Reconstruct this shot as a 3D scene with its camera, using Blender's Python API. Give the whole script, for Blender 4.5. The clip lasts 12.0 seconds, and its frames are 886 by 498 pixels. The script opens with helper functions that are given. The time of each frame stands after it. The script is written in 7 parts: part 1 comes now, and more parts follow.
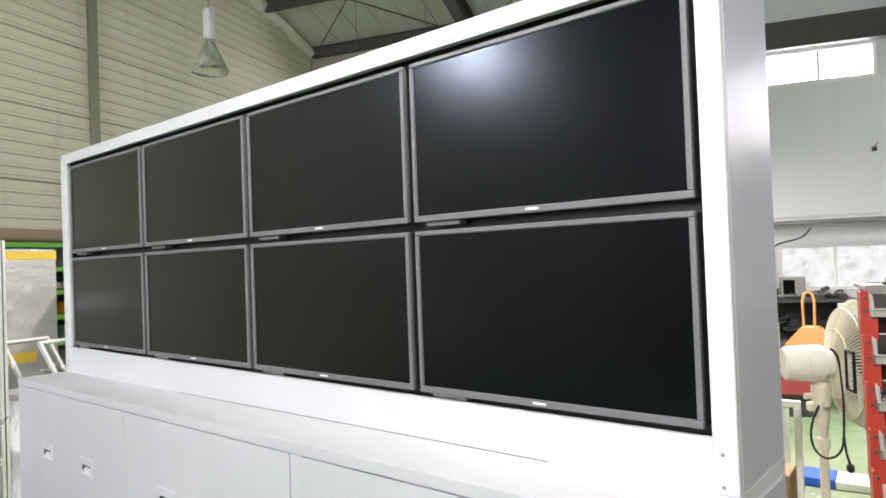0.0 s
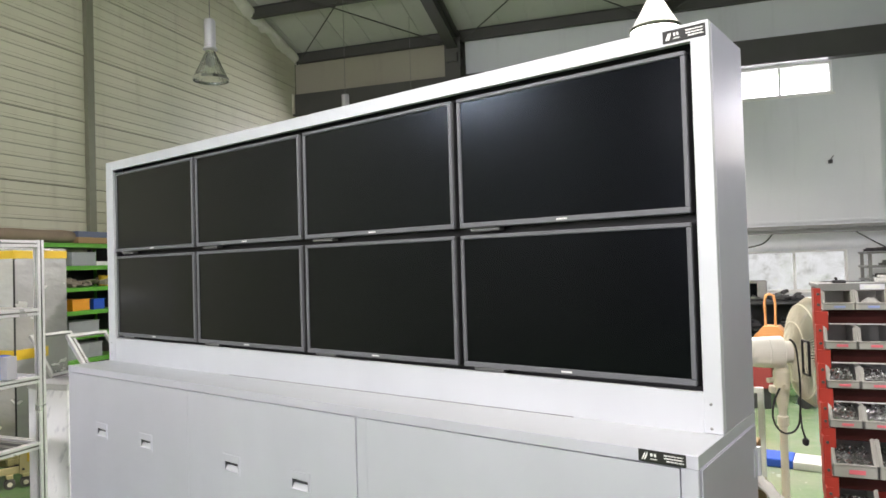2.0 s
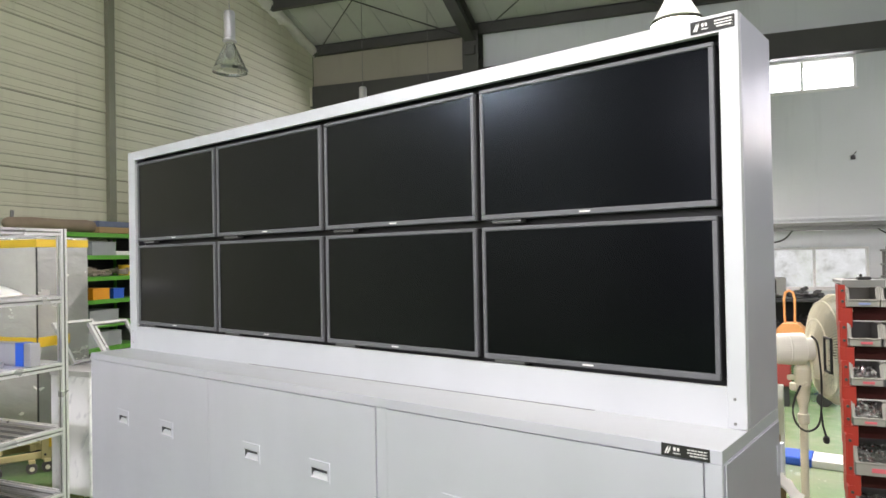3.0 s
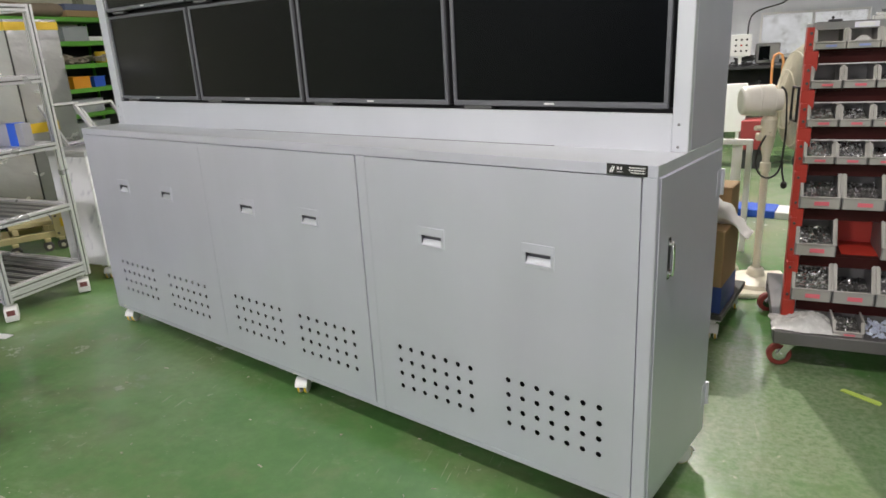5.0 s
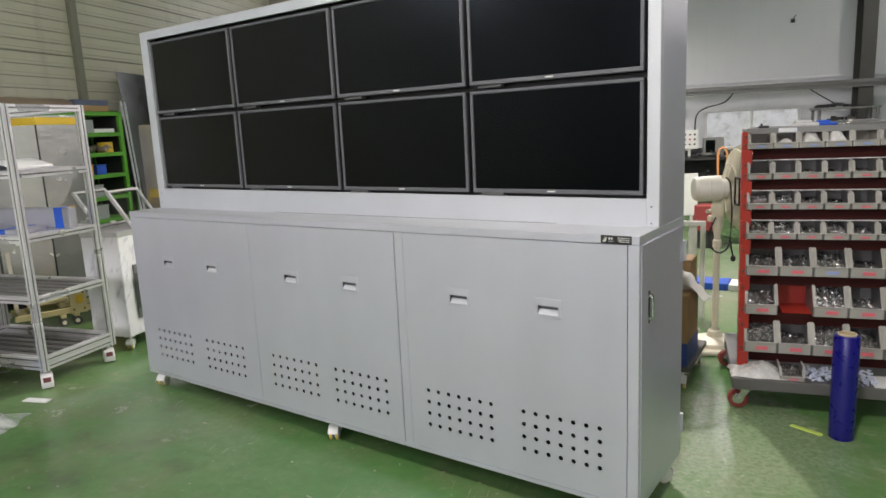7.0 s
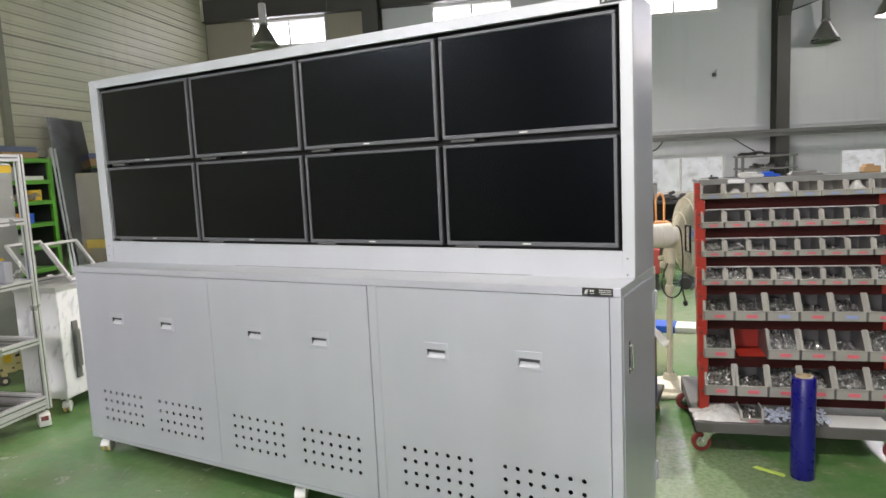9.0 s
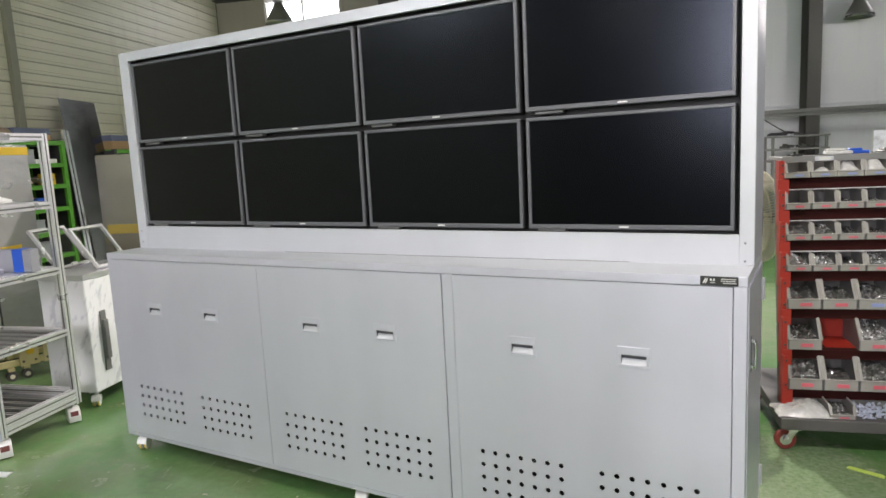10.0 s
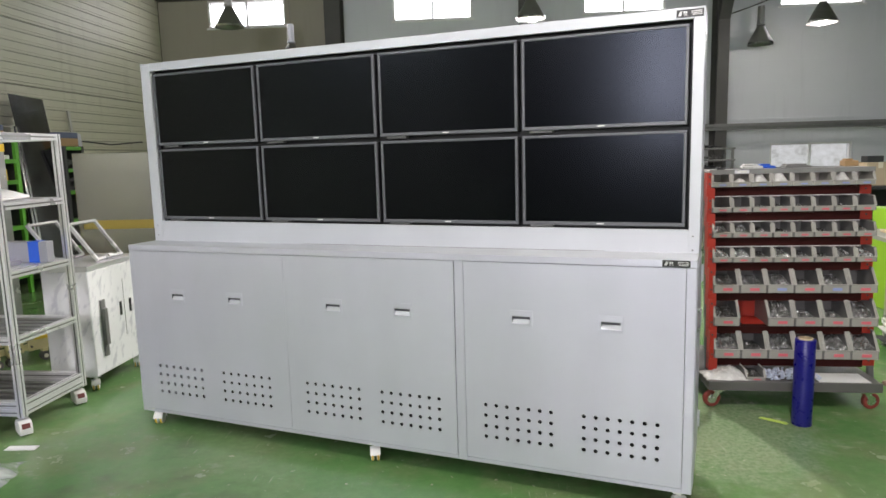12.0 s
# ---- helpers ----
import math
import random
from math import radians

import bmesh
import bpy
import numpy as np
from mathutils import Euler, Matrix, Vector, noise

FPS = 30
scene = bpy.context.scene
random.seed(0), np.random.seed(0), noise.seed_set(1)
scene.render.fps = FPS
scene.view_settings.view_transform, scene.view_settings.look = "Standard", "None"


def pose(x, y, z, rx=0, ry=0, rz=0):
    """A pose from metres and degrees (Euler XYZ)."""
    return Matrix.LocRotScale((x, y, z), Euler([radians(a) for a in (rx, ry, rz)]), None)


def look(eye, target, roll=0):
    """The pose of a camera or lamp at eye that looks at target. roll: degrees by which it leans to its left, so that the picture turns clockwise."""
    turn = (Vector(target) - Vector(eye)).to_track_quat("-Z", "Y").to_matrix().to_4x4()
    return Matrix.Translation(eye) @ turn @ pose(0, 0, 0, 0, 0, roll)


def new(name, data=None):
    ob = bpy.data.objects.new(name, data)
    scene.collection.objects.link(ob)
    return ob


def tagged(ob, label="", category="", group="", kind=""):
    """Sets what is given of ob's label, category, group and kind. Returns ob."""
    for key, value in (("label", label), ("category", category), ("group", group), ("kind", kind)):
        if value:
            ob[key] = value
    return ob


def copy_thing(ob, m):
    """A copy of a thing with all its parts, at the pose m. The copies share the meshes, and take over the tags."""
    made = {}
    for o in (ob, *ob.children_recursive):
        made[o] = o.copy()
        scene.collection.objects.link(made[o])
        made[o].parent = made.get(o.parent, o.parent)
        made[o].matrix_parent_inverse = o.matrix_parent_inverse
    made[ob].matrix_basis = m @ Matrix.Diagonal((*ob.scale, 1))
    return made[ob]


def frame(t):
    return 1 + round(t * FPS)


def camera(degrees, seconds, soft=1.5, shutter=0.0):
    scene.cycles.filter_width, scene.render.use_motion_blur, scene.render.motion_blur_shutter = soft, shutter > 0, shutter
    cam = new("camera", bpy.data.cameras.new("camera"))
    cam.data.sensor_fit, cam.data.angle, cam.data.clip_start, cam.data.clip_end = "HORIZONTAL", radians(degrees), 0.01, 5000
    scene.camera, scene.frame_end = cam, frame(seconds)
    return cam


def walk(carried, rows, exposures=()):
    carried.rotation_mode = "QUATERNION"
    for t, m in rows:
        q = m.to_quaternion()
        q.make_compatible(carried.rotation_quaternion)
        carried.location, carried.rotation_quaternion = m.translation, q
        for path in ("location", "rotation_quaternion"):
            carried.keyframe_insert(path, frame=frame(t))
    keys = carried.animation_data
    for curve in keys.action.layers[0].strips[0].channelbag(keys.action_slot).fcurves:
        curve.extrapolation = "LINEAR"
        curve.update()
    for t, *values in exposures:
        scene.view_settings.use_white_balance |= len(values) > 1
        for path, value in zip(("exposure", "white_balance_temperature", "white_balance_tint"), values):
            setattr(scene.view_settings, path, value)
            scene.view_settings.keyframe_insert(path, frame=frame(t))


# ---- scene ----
from collections import defaultdict

cam = camera(67.4, 12.0, soft=1.6)
# ---- walk ----
WALK = [
    (0.0, (0.439, -1.256, 1.555), (-0.858, 0.266, 1.59), -2.1),
    (0.5, (0.504, -1.569, 1.53), (-0.813, -0.071, 1.672), -0.7),
    (1.0, (0.536, -1.732, 1.557), (-0.644, -0.119, 1.628), -0.5),
    (1.5, (0.541, -1.709, 1.549), (-0.662, -0.112, 1.608), -2.1),
    (2.0, (0.518, -1.698, 1.548), (-0.706, -0.117, 1.59), -1.7),
    (2.5, (0.507, -1.692, 1.548), (-0.735, -0.125, 1.574), -1.1),
    (3.0, (0.5, -1.71, 1.542), (-0.759, -0.156, 1.566), -1.1),
    (3.5, (0.501, -1.781, 1.501), (-0.694, -0.203, 1.215), -1.3),
    (3.7, (0.51, -1.8, 1.47), (-0.65, -0.234, 1.022), -2.6),
    (5.3, (0.669, -1.76, 1.425), (-0.583, -0.335, 0.791), -2.7),
    (5.5, (0.678, -1.743, 1.428), (-0.636, -0.392, 0.759), -1.6),
    (6.0, (0.697, -1.867, 1.392), (-0.705, -0.623, 0.694), 0.8),
    (6.5, (0.703, -2.149, 1.381), (-0.501, -0.654, 0.818), -1.6),
    (7.0, (0.784, -2.349, 1.489), (-0.362, -0.749, 1.133), -2.7),
    (7.5, (0.924, -2.436, 1.538), (-0.274, -0.856, 1.272), -3.0),
    (7.7, (0.955, -2.489, 1.535), (-0.224, -0.9, 1.241), -3.3),
    (9.3, (0.487, -2.361, 1.533), (-0.484, -0.628, 1.303), -2.6),
    (9.5, (0.391, -2.3, 1.516), (-0.695, -0.636, 1.288), -3.0),
    (10.0, (0.239, -2.342, 1.517), (-0.75, -0.627, 1.234), -2.9),
    (10.5, (0.014, -2.62, 1.516), (-0.582, -0.722, 1.309), -1.7),
    (11.0, (0.032, -2.804, 1.562), (-0.658, -0.941, 1.331), -1.2),
    (11.5, (0.1, -2.941, 1.547), (-0.65, -1.102, 1.325), -0.3),
    (12.0, (0.139, -3.029, 1.562), (-0.634, -1.206, 1.278), -1.6),
]
EXPOSURES = [(0.0, 0.46, 6450, 16), (0.8, 0.13, 6450, 16), (3.0, 0.13, 6450, 16), (3.7, 0.0, 6400, 18), (5.5, -0.42, 6450, 16), (6.2, -0.4, 6450, 16), (6.7, -0.38, 6450, 16), (7.05, -0.42, 6450, 16), (7.4, -0.22, 6450, 16), (9.3, -0.2, 6450, 16), (12.0, -0.22, 6400, 16)]
walk(cam, [(t, look(eye, aim, lean)) for t, eye, aim, lean in WALK], EXPOSURES)

# ---- the hall's own axes: u along the far wall, v across the hall towards it ----
HALL = 19.7
HU = Vector((math.cos(radians(HALL)), math.sin(radians(HALL)), 0))
HV = Vector((-math.sin(radians(HALL)), math.cos(radians(HALL)), 0))
HO = Vector((-9.2, 7.45, 0))
HALL_M = Matrix.Translation(HO) @ Matrix.Rotation(radians(HALL), 4, "Z")


def hall(u, v, z=0.0):
    return HO + HU * u + HV * v + Vector((0, 0, z))


U0, U1, V0 = -0.85, 17.0, -19.0      # end wall, other end wall, near long wall
EAVE, RISE = 5.7, 0.27               # roof height at the far wall and its slope

# ---- world and lights ----
world = bpy.data.worlds.new("sky")
scene.world = world
world.use_nodes = True
wn = world.node_tree
sky = wn.nodes.new("ShaderNodeTexSky")
sky.sky_type = "NISHITA"
sky.sun_disc = False
sky.sun_elevation = radians(38)
sky.sun_rotation = radians(150)
wn.nodes["Background"].inputs[1].default_value = 0.1
wn.links.new(sky.outputs[0], wn.nodes["Background"].inputs[0])


def area_lamp(name, place, target, sx, sy, watts, colour):
    data = bpy.data.lights.new(name, "AREA")
    data.shape, data.size, data.size_y, data.energy, data.color = "RECTANGLE", sx, sy, watts, colour
    ob = new(name, data)
    ob.matrix_world = look(place, target)
    return ob


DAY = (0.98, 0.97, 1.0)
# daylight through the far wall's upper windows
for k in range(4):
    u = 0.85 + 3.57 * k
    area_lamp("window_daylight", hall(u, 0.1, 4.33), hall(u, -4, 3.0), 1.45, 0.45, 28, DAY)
# daylight through the unseen near wall's assumed tall window and gate
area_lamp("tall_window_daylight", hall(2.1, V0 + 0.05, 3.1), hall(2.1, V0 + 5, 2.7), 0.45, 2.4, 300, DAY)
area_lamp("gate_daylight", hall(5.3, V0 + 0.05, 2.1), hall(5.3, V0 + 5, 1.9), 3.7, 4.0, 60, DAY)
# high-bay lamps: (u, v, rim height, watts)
# those with v below -8 are unseen, added along the rows for light
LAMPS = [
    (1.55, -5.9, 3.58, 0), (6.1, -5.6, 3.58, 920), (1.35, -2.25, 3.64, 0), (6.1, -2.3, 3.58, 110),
    # (10.6, -2.05) hangs unlit; its 50 watts are added to brighten the wall
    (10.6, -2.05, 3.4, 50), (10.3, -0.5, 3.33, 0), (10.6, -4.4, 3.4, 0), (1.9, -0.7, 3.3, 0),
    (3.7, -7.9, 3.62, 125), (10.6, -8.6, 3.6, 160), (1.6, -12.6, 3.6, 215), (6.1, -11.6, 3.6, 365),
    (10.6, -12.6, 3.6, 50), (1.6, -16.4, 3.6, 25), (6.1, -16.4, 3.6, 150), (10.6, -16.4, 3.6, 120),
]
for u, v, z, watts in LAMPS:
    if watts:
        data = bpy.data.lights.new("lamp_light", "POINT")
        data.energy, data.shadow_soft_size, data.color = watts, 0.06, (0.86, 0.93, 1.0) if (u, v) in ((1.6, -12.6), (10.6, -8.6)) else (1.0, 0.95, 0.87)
        # some lights sit below the rim, clear of the reflector, to reach the walls
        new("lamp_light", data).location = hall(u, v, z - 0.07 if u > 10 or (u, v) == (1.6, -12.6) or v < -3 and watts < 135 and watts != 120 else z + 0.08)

# ---- materials ----
def principled(name, colour, rough=0.5, metal=0.0, spec=0.5):
    m = bpy.data.materials.new(name)
    m.use_nodes = True
    b = m.node_tree.nodes["Principled BSDF"]
    b.inputs["Base Color"].default_value = (*colour, 1)
    b.inputs["Roughness"].default_value = rough
    b.inputs["Metallic"].default_value = metal
    b.inputs["Specular IOR Level"].default_value = spec
    return m, m.node_tree, b


def add(nt, kind, **values):
    n = nt.nodes.new(kind)
    for key, value in values.items():
        n.inputs[key].default_value = value
    return n


def coords(nt, scale=(1, 1, 1)):
    tc = nt.nodes.new("ShaderNodeTexCoord")
    mp = add(nt, "ShaderNodeMapping", Scale=scale)
    nt.links.new(tc.outputs["Object"], mp.inputs["Vector"])
    return mp.outputs["Vector"]


def noise_at(nt, vec, scale, detail=4.0, rough=0.55):
    n = add(nt, "ShaderNodeTexNoise", Scale=scale, Detail=detail, Roughness=rough)
    nt.links.new(vec, n.inputs["Vector"])
    return n.outputs["Fac"]


def ramp(nt, fac, stops):
    r = nt.nodes.new("ShaderNodeValToRGB")
    e = r.color_ramp.elements
    while len(e) < len(stops):
        e.new(0.5)
    for el, (pos, col) in zip(e, stops):
        el.position = pos
        el.color = (*col, 1) if len(col) == 3 else col
    nt.links.new(fac, r.inputs["Fac"])
    return r.outputs["Color"]


def mix(nt, fac, a, b, mode="MIX"):
    m = nt.nodes.new("ShaderNodeMix")
    m.data_type, m.blend_type = "RGBA", mode
    for sock, v in ((m.inputs[0], fac), (m.inputs[6], a), (m.inputs[7], b)):
        if isinstance(v, (int, float)):
            sock.default_value = v
        elif isinstance(v, tuple):
            sock.default_value = (*v, 1)
        else:
            nt.links.new(v, sock)
    return m.outputs[2]


def bump(nt, b, height, strength, distance=0.002):
    n = add(nt, "ShaderNodeBump", Strength=strength, Distance=distance)
    nt.links.new(height, n.inputs["Height"])
    nt.links.new(n.outputs["Normal"], b.inputs["Normal"])


def scale_rough(nt, b, fac, low, high):
    r = add(nt, "ShaderNodeMapRange")
    r.inputs["To Min"].default_value, r.inputs["To Max"].default_value = low, high
    nt.links.new(fac, r.inputs["Value"])
    nt.links.new(r.outputs["Result"], b.inputs["Roughness"])


def plain(name, colour, rough=0.5, metal=0.0, vary=0.12, scale=6.0, grain=120.0, bumped=0.1, spec=0.5):
    """A worn even surface: broad unevenness, fine grain."""
    m, nt, b = principled(name, colour, rough, metal, spec)
    vec = coords(nt)
    broad, fine = noise_at(nt, vec, scale), noise_at(nt, vec, grain, 2)
    dark = tuple(c * (1 - vary) for c in colour)
    light = tuple(min(1, c * (1 + vary)) for c in colour)
    nt.links.new(mix(nt, broad, dark, light), b.inputs["Base Color"])
    scale_rough(nt, b, broad, max(0.03, rough - 0.08), min(1, rough + 0.1))
    if bumped:
        bump(nt, b, fine, bumped, 0.001)
    return m


def painted_metal(name, colour, rough, metal=0.0):
    """Silver coat: slight orange peel, faint handling marks, flakes that catch the light."""
    m, nt, b = principled(name, colour, rough, metal)
    vec = coords(nt)
    broad = noise_at(nt, vec, 1.6, 5)
    smudge = noise_at(nt, vec, 9, 6, 0.65)
    base = mix(nt, broad, tuple(c * 0.88 for c in colour), tuple(min(1, c * 1.08) for c in colour))
    base = mix(nt, ramp(nt, smudge, [(0.62, (0, 0, 0)), (0.8, (0.25, 0.25, 0.25))]), base, tuple(c * 0.86 for c in colour))
    # faint upright streaks left by the spray and by wiping
    streak = noise_at(nt, coords(nt, (4, 4, 0.5)), 1.0, 3, 0.55)
    base = mix(nt, 1.0, base, ramp(nt, streak, [(0.3, (0.95, 0.95, 0.95)), (0.7, (1, 1, 1))]), "MULTIPLY")
    nt.links.new(base, b.inputs["Base Color"])
    scale_rough(nt, b, mix(nt, 0.5, smudge, streak), rough - 0.1, rough + 0.12)
    wave = mix(nt, 0.03, noise_at(nt, coords(nt, (1.1, 1.1, 2.2)), 2.0, 3), noise_at(nt, vec, 420, 2))
    bump(nt, b, wave, 0.5 if metal else 0.25, 0.012)
    return m


def brushed(name, colour, rough, axis=0, drawn=0.0):
    m, nt, b = principled(name, colour, rough, 1.0)
    if drawn:
        # the brush marks spread highlights upwards
        b.inputs["Anisotropic"].default_value = drawn
        b.inputs["Anisotropic Rotation"].default_value = 0.25
        tan = nt.nodes.new("ShaderNodeVectorMath")
        tan.operation = "CROSS_PRODUCT"
        tan.inputs[1].default_value = (0, 0, 1)
        nt.links.new(nt.nodes.new("ShaderNodeNewGeometry").outputs["Normal"], tan.inputs[0])
        nt.links.new(tan.outputs[0], b.inputs["Tangent"])
    s = [260, 260, 260]
    s[axis] = 2.5
    vec = coords(nt, tuple(s))
    streak = noise_at(nt, vec, 1.0, 2)
    broad = noise_at(nt, coords(nt), 1.2, 3)
    nt.links.new(mix(nt, broad, tuple(c * 0.93 for c in colour), tuple(min(1, c * 1.05) for c in colour)), b.inputs["Base Color"])
    scale_rough(nt, b, mix(nt, 0.85, streak, broad), rough - 0.05, rough + 0.07)
    return m


def floor_paint():
    """Green floor paint, glossy, rubbed pale, scuffed and stained, with two pale pools of lamplight painted in."""
    m, nt, b = principled("green_floor_paint", (0.06, 0.2, 0.06), 0.25)
    vec = coords(nt)
    broad = noise_at(nt, vec, 0.55, 5, 0.6)
    mid = noise_at(nt, vec, 2.3, 6, 0.65)
    fine = noise_at(nt, vec, 17, 5, 0.7)
    base = ramp(nt, broad, [(0.3, (0.06, 0.175, 0.042)), (0.48, (0.11, 0.24, 0.075)), (0.56, (0.135, 0.255, 0.093)), (0.7, (0.2, 0.285, 0.135))])
    base = mix(nt, ramp(nt, mid, [(0.48, (0, 0, 0)), (0.68, (0.75, 0.75, 0.75))]), base, (0.185, 0.225, 0.11))
    # pale scuffs
    scuff = add(nt, "ShaderNodeTexNoise", Scale=1.0, Detail=5.0, Roughness=0.75)
    nt.links.new(coords(nt, (5, 9, 5)), scuff.inputs["Vector"])
    pick = ramp(nt, scuff.outputs["Fac"], [(0.575, (0, 0, 0)), (0.66, (1, 1, 1))])
    where = ramp(nt, mid, [(0.44, (0, 0, 0)), (0.6, (1, 1, 1))])
    both = mix(nt, 1.0, pick, where, "MULTIPLY")
    both = mix(nt, 1.0, both, (0.38, 0.38, 0.38), "MULTIPLY")
    base = mix(nt, both, base, (0.38, 0.43, 0.28))
    # thin drag marks
    drag = add(nt, "ShaderNodeMapping", Scale=(60, 5, 1), Rotation=(0, 0, 0.7))
    tc2 = nt.nodes.new("ShaderNodeTexCoord")
    nt.links.new(tc2.outputs["Object"], drag.inputs["Vector"])
    lines = ramp(nt, noise_at(nt, drag.outputs["Vector"], 1.0, 2, 0.5), [(0.68, (0, 0, 0)), (0.73, (0.8, 0.8, 0.8))])
    lines = mix(nt, 1.0, lines, ramp(nt, noise_at(nt, vec, 1.1, 3), [(0.5, (0, 0, 0)), (0.62, (1, 1, 1))]), "MULTIPLY")
    base = mix(nt, lines, base, (0.36, 0.4, 0.26))
    base = mix(nt, ramp(nt, fine, [(0.4, (0.18, 0.18, 0.18)), (0.62, (0, 0, 0))]), base, (0.05, 0.1, 0.035))
    # dark brown grime
    grime = ramp(nt, noise_at(nt, coords(nt, (0.9, 1.3, 1)), 0.8, 5, 0.62), [(0.6, (0, 0, 0)), (0.72, (0.7, 0.7, 0.7))])
    base = mix(nt, grime, base, (0.075, 0.075, 0.045))
    # one broad brown stain, ragged at its edge
    spot = add(nt, "ShaderNodeMapping", Location=(-4.86 * 2.6, 10.98 * 3.3, 0), Scale=(2.6, 3.3, 1))
    tc = nt.nodes.new("ShaderNodeTexCoord")
    nt.links.new(tc.outputs["Object"], spot.inputs["Vector"])
    ln = nt.nodes.new("ShaderNodeVectorMath")
    ln.operation = "LENGTH"
    nt.links.new(spot.outputs["Vector"], ln.inputs[0])
    rag = nt.nodes.new("ShaderNodeMath")
    rag.operation = "MULTIPLY_ADD"
    nt.links.new(mid, rag.inputs[0])
    rag.inputs[1].default_value = -2.2
    nt.links.new(ln.outputs["Value"], rag.inputs[2])
    # the paint beside it is rubbed pale in ragged strokes
    rub = add(nt, "ShaderNodeMapping", Location=(-4.15 * 1.5, 10.95 * 2.2, 0), Scale=(1.5, 2.2, 1))
    nt.links.new(tc.outputs["Object"], rub.inputs["Vector"])
    rl = nt.nodes.new("ShaderNodeVectorMath")
    rl.operation = "LENGTH"
    nt.links.new(rub.outputs["Vector"], rl.inputs[0])
    rubbed = ramp(nt, rl.outputs["Value"], [(0.35, (1, 1, 1)), (1.0, (0, 0, 0))])
    stroke = noise_at(nt, coords(nt, (7, 16, 1)), 1.0, 6, 0.7)
    rubbed = mix(nt, 1.0, rubbed, ramp(nt, stroke, [(0.42, (0.06, 0.06, 0.06)), (0.62, (0.42, 0.42, 0.42))]), "MULTIPLY")
    base = mix(nt, rubbed, base, (0.4, 0.44, 0.27))
    base = mix(nt, ramp(nt, rag.outputs[0], [(-0.6, (0.6, 0.6, 0.6)), (0.3, (0, 0, 0))]), base, (0.2, 0.175, 0.13))
    # a broad pale area behind the console: lamplight painted into the floor
    lit_area = add(nt, "ShaderNodeMapping", Location=(-6.75 * 0.8, 5.6 * 0.4, 0), Scale=(0.8, 0.4, 1))
    nt.links.new(tc.outputs["Object"], lit_area.inputs["Vector"])
    la = nt.nodes.new("ShaderNodeVectorMath")
    la.operation = "LENGTH"
    nt.links.new(lit_area.outputs["Vector"], la.inputs[0])
    lit_mask = ramp(nt, la.outputs["Value"], [(0.45, (1, 1, 1)), (1.0, (0, 0, 0))])
    lit_mask = mix(nt, 1.0, lit_mask, ramp(nt, mid, [(0.3, (0.2, 0.2, 0.2)), (0.6, (0.45, 0.45, 0.45))]), "MULTIPLY")
    base = mix(nt, lit_mask, base, (0.4, 0.42, 0.32))
    # ragged pale patch beside the console: the back lamp's light painted in
    bare = add(nt, "ShaderNodeMapping", Location=(-6.5 * 1.7, 9.45 * 1.4, 0), Scale=(1.7, 1.4, 1))
    nt.links.new(tc.outputs["Object"], bare.inputs["Vector"])
    bl = nt.nodes.new("ShaderNodeVectorMath")
    bl.operation = "LENGTH"
    nt.links.new(bare.outputs["Vector"], bl.inputs[0])
    br = nt.nodes.new("ShaderNodeMath")
    br.operation = "MULTIPLY_ADD"
    nt.links.new(noise_at(nt, vec, 6.5, 6, 0.7), br.inputs[0])
    br.inputs[1].default_value = -1.3
    nt.links.new(bl.outputs["Value"], br.inputs[2])
    # speckled pale tone of this painted light
    concrete = ramp(nt, noise_at(nt, vec, 40, 4, 0.7), [(0.35, (0.2, 0.24, 0.15)), (0.65, (0.44, 0.46, 0.36))])
    base = mix(nt, ramp(nt, br.outputs[0], [(0.0, (0.4, 0.4, 0.4)), (0.4, (0, 0, 0))]), base, concrete)
    chips = ramp(nt, noise_at(nt, vec, 26, 4, 0.62), [(0.655, (0, 0, 0)), (0.69, (0.75, 0.75, 0.75))])
    chips = mix(nt, 1.0, chips, ramp(nt, noise_at(nt, vec, 1.7, 3), [(0.46, (0, 0, 0)), (0.56, (1, 1, 1))]), "MULTIPLY")
    base = mix(nt, chips, base, (0.4, 0.43, 0.3))
    specks = ramp(nt, noise_at(nt, vec, 75, 3, 0.6), [(0.7, (0, 0, 0)), (0.76, (0.5, 0.5, 0.5))])
    base = mix(nt, specks, base, (0.35, 0.4, 0.3))
    nt.links.new(base, b.inputs["Base Color"])
    scale_rough(nt, b, mid, 0.12, 0.36)
    h = mix(nt, 0.35, broad, fine)
    bump(nt, b, h, 0.12, 0.004)
    return m


def siding_mat():
    m, nt, b = principled("cream_siding", (0.55, 0.55, 0.44), 0.5)
    vec = coords(nt)
    broad = noise_at(nt, coords(nt, (0.5, 0.5, 1.4)), 1.2, 5)
    stain = noise_at(nt, coords(nt, (3, 3, 0.35)), 1.5, 5, 0.65)
    info = nt.nodes.new("ShaderNodeObjectInfo")
    base = mix(nt, info.outputs["Random"], (0.56, 0.545, 0.415), (0.6, 0.585, 0.445))
    base = mix(nt, ramp(nt, broad, [(0.35, (0, 0, 0)), (0.7, (0.5, 0.5, 0.5))]), base, (0.62, 0.607, 0.47))
    base = mix(nt, ramp(nt, stain, [(0.55, (0, 0, 0)), (0.78, (0.45, 0.45, 0.45))]), base, (0.36, 0.34, 0.24))
    nt.links.new(base, b.inputs["Base Color"])
    scale_rough(nt, b, broad, 0.38, 0.6)
    bump(nt, b, noise_at(nt, vec, 60, 3), 0.08, 0.002)
    return m


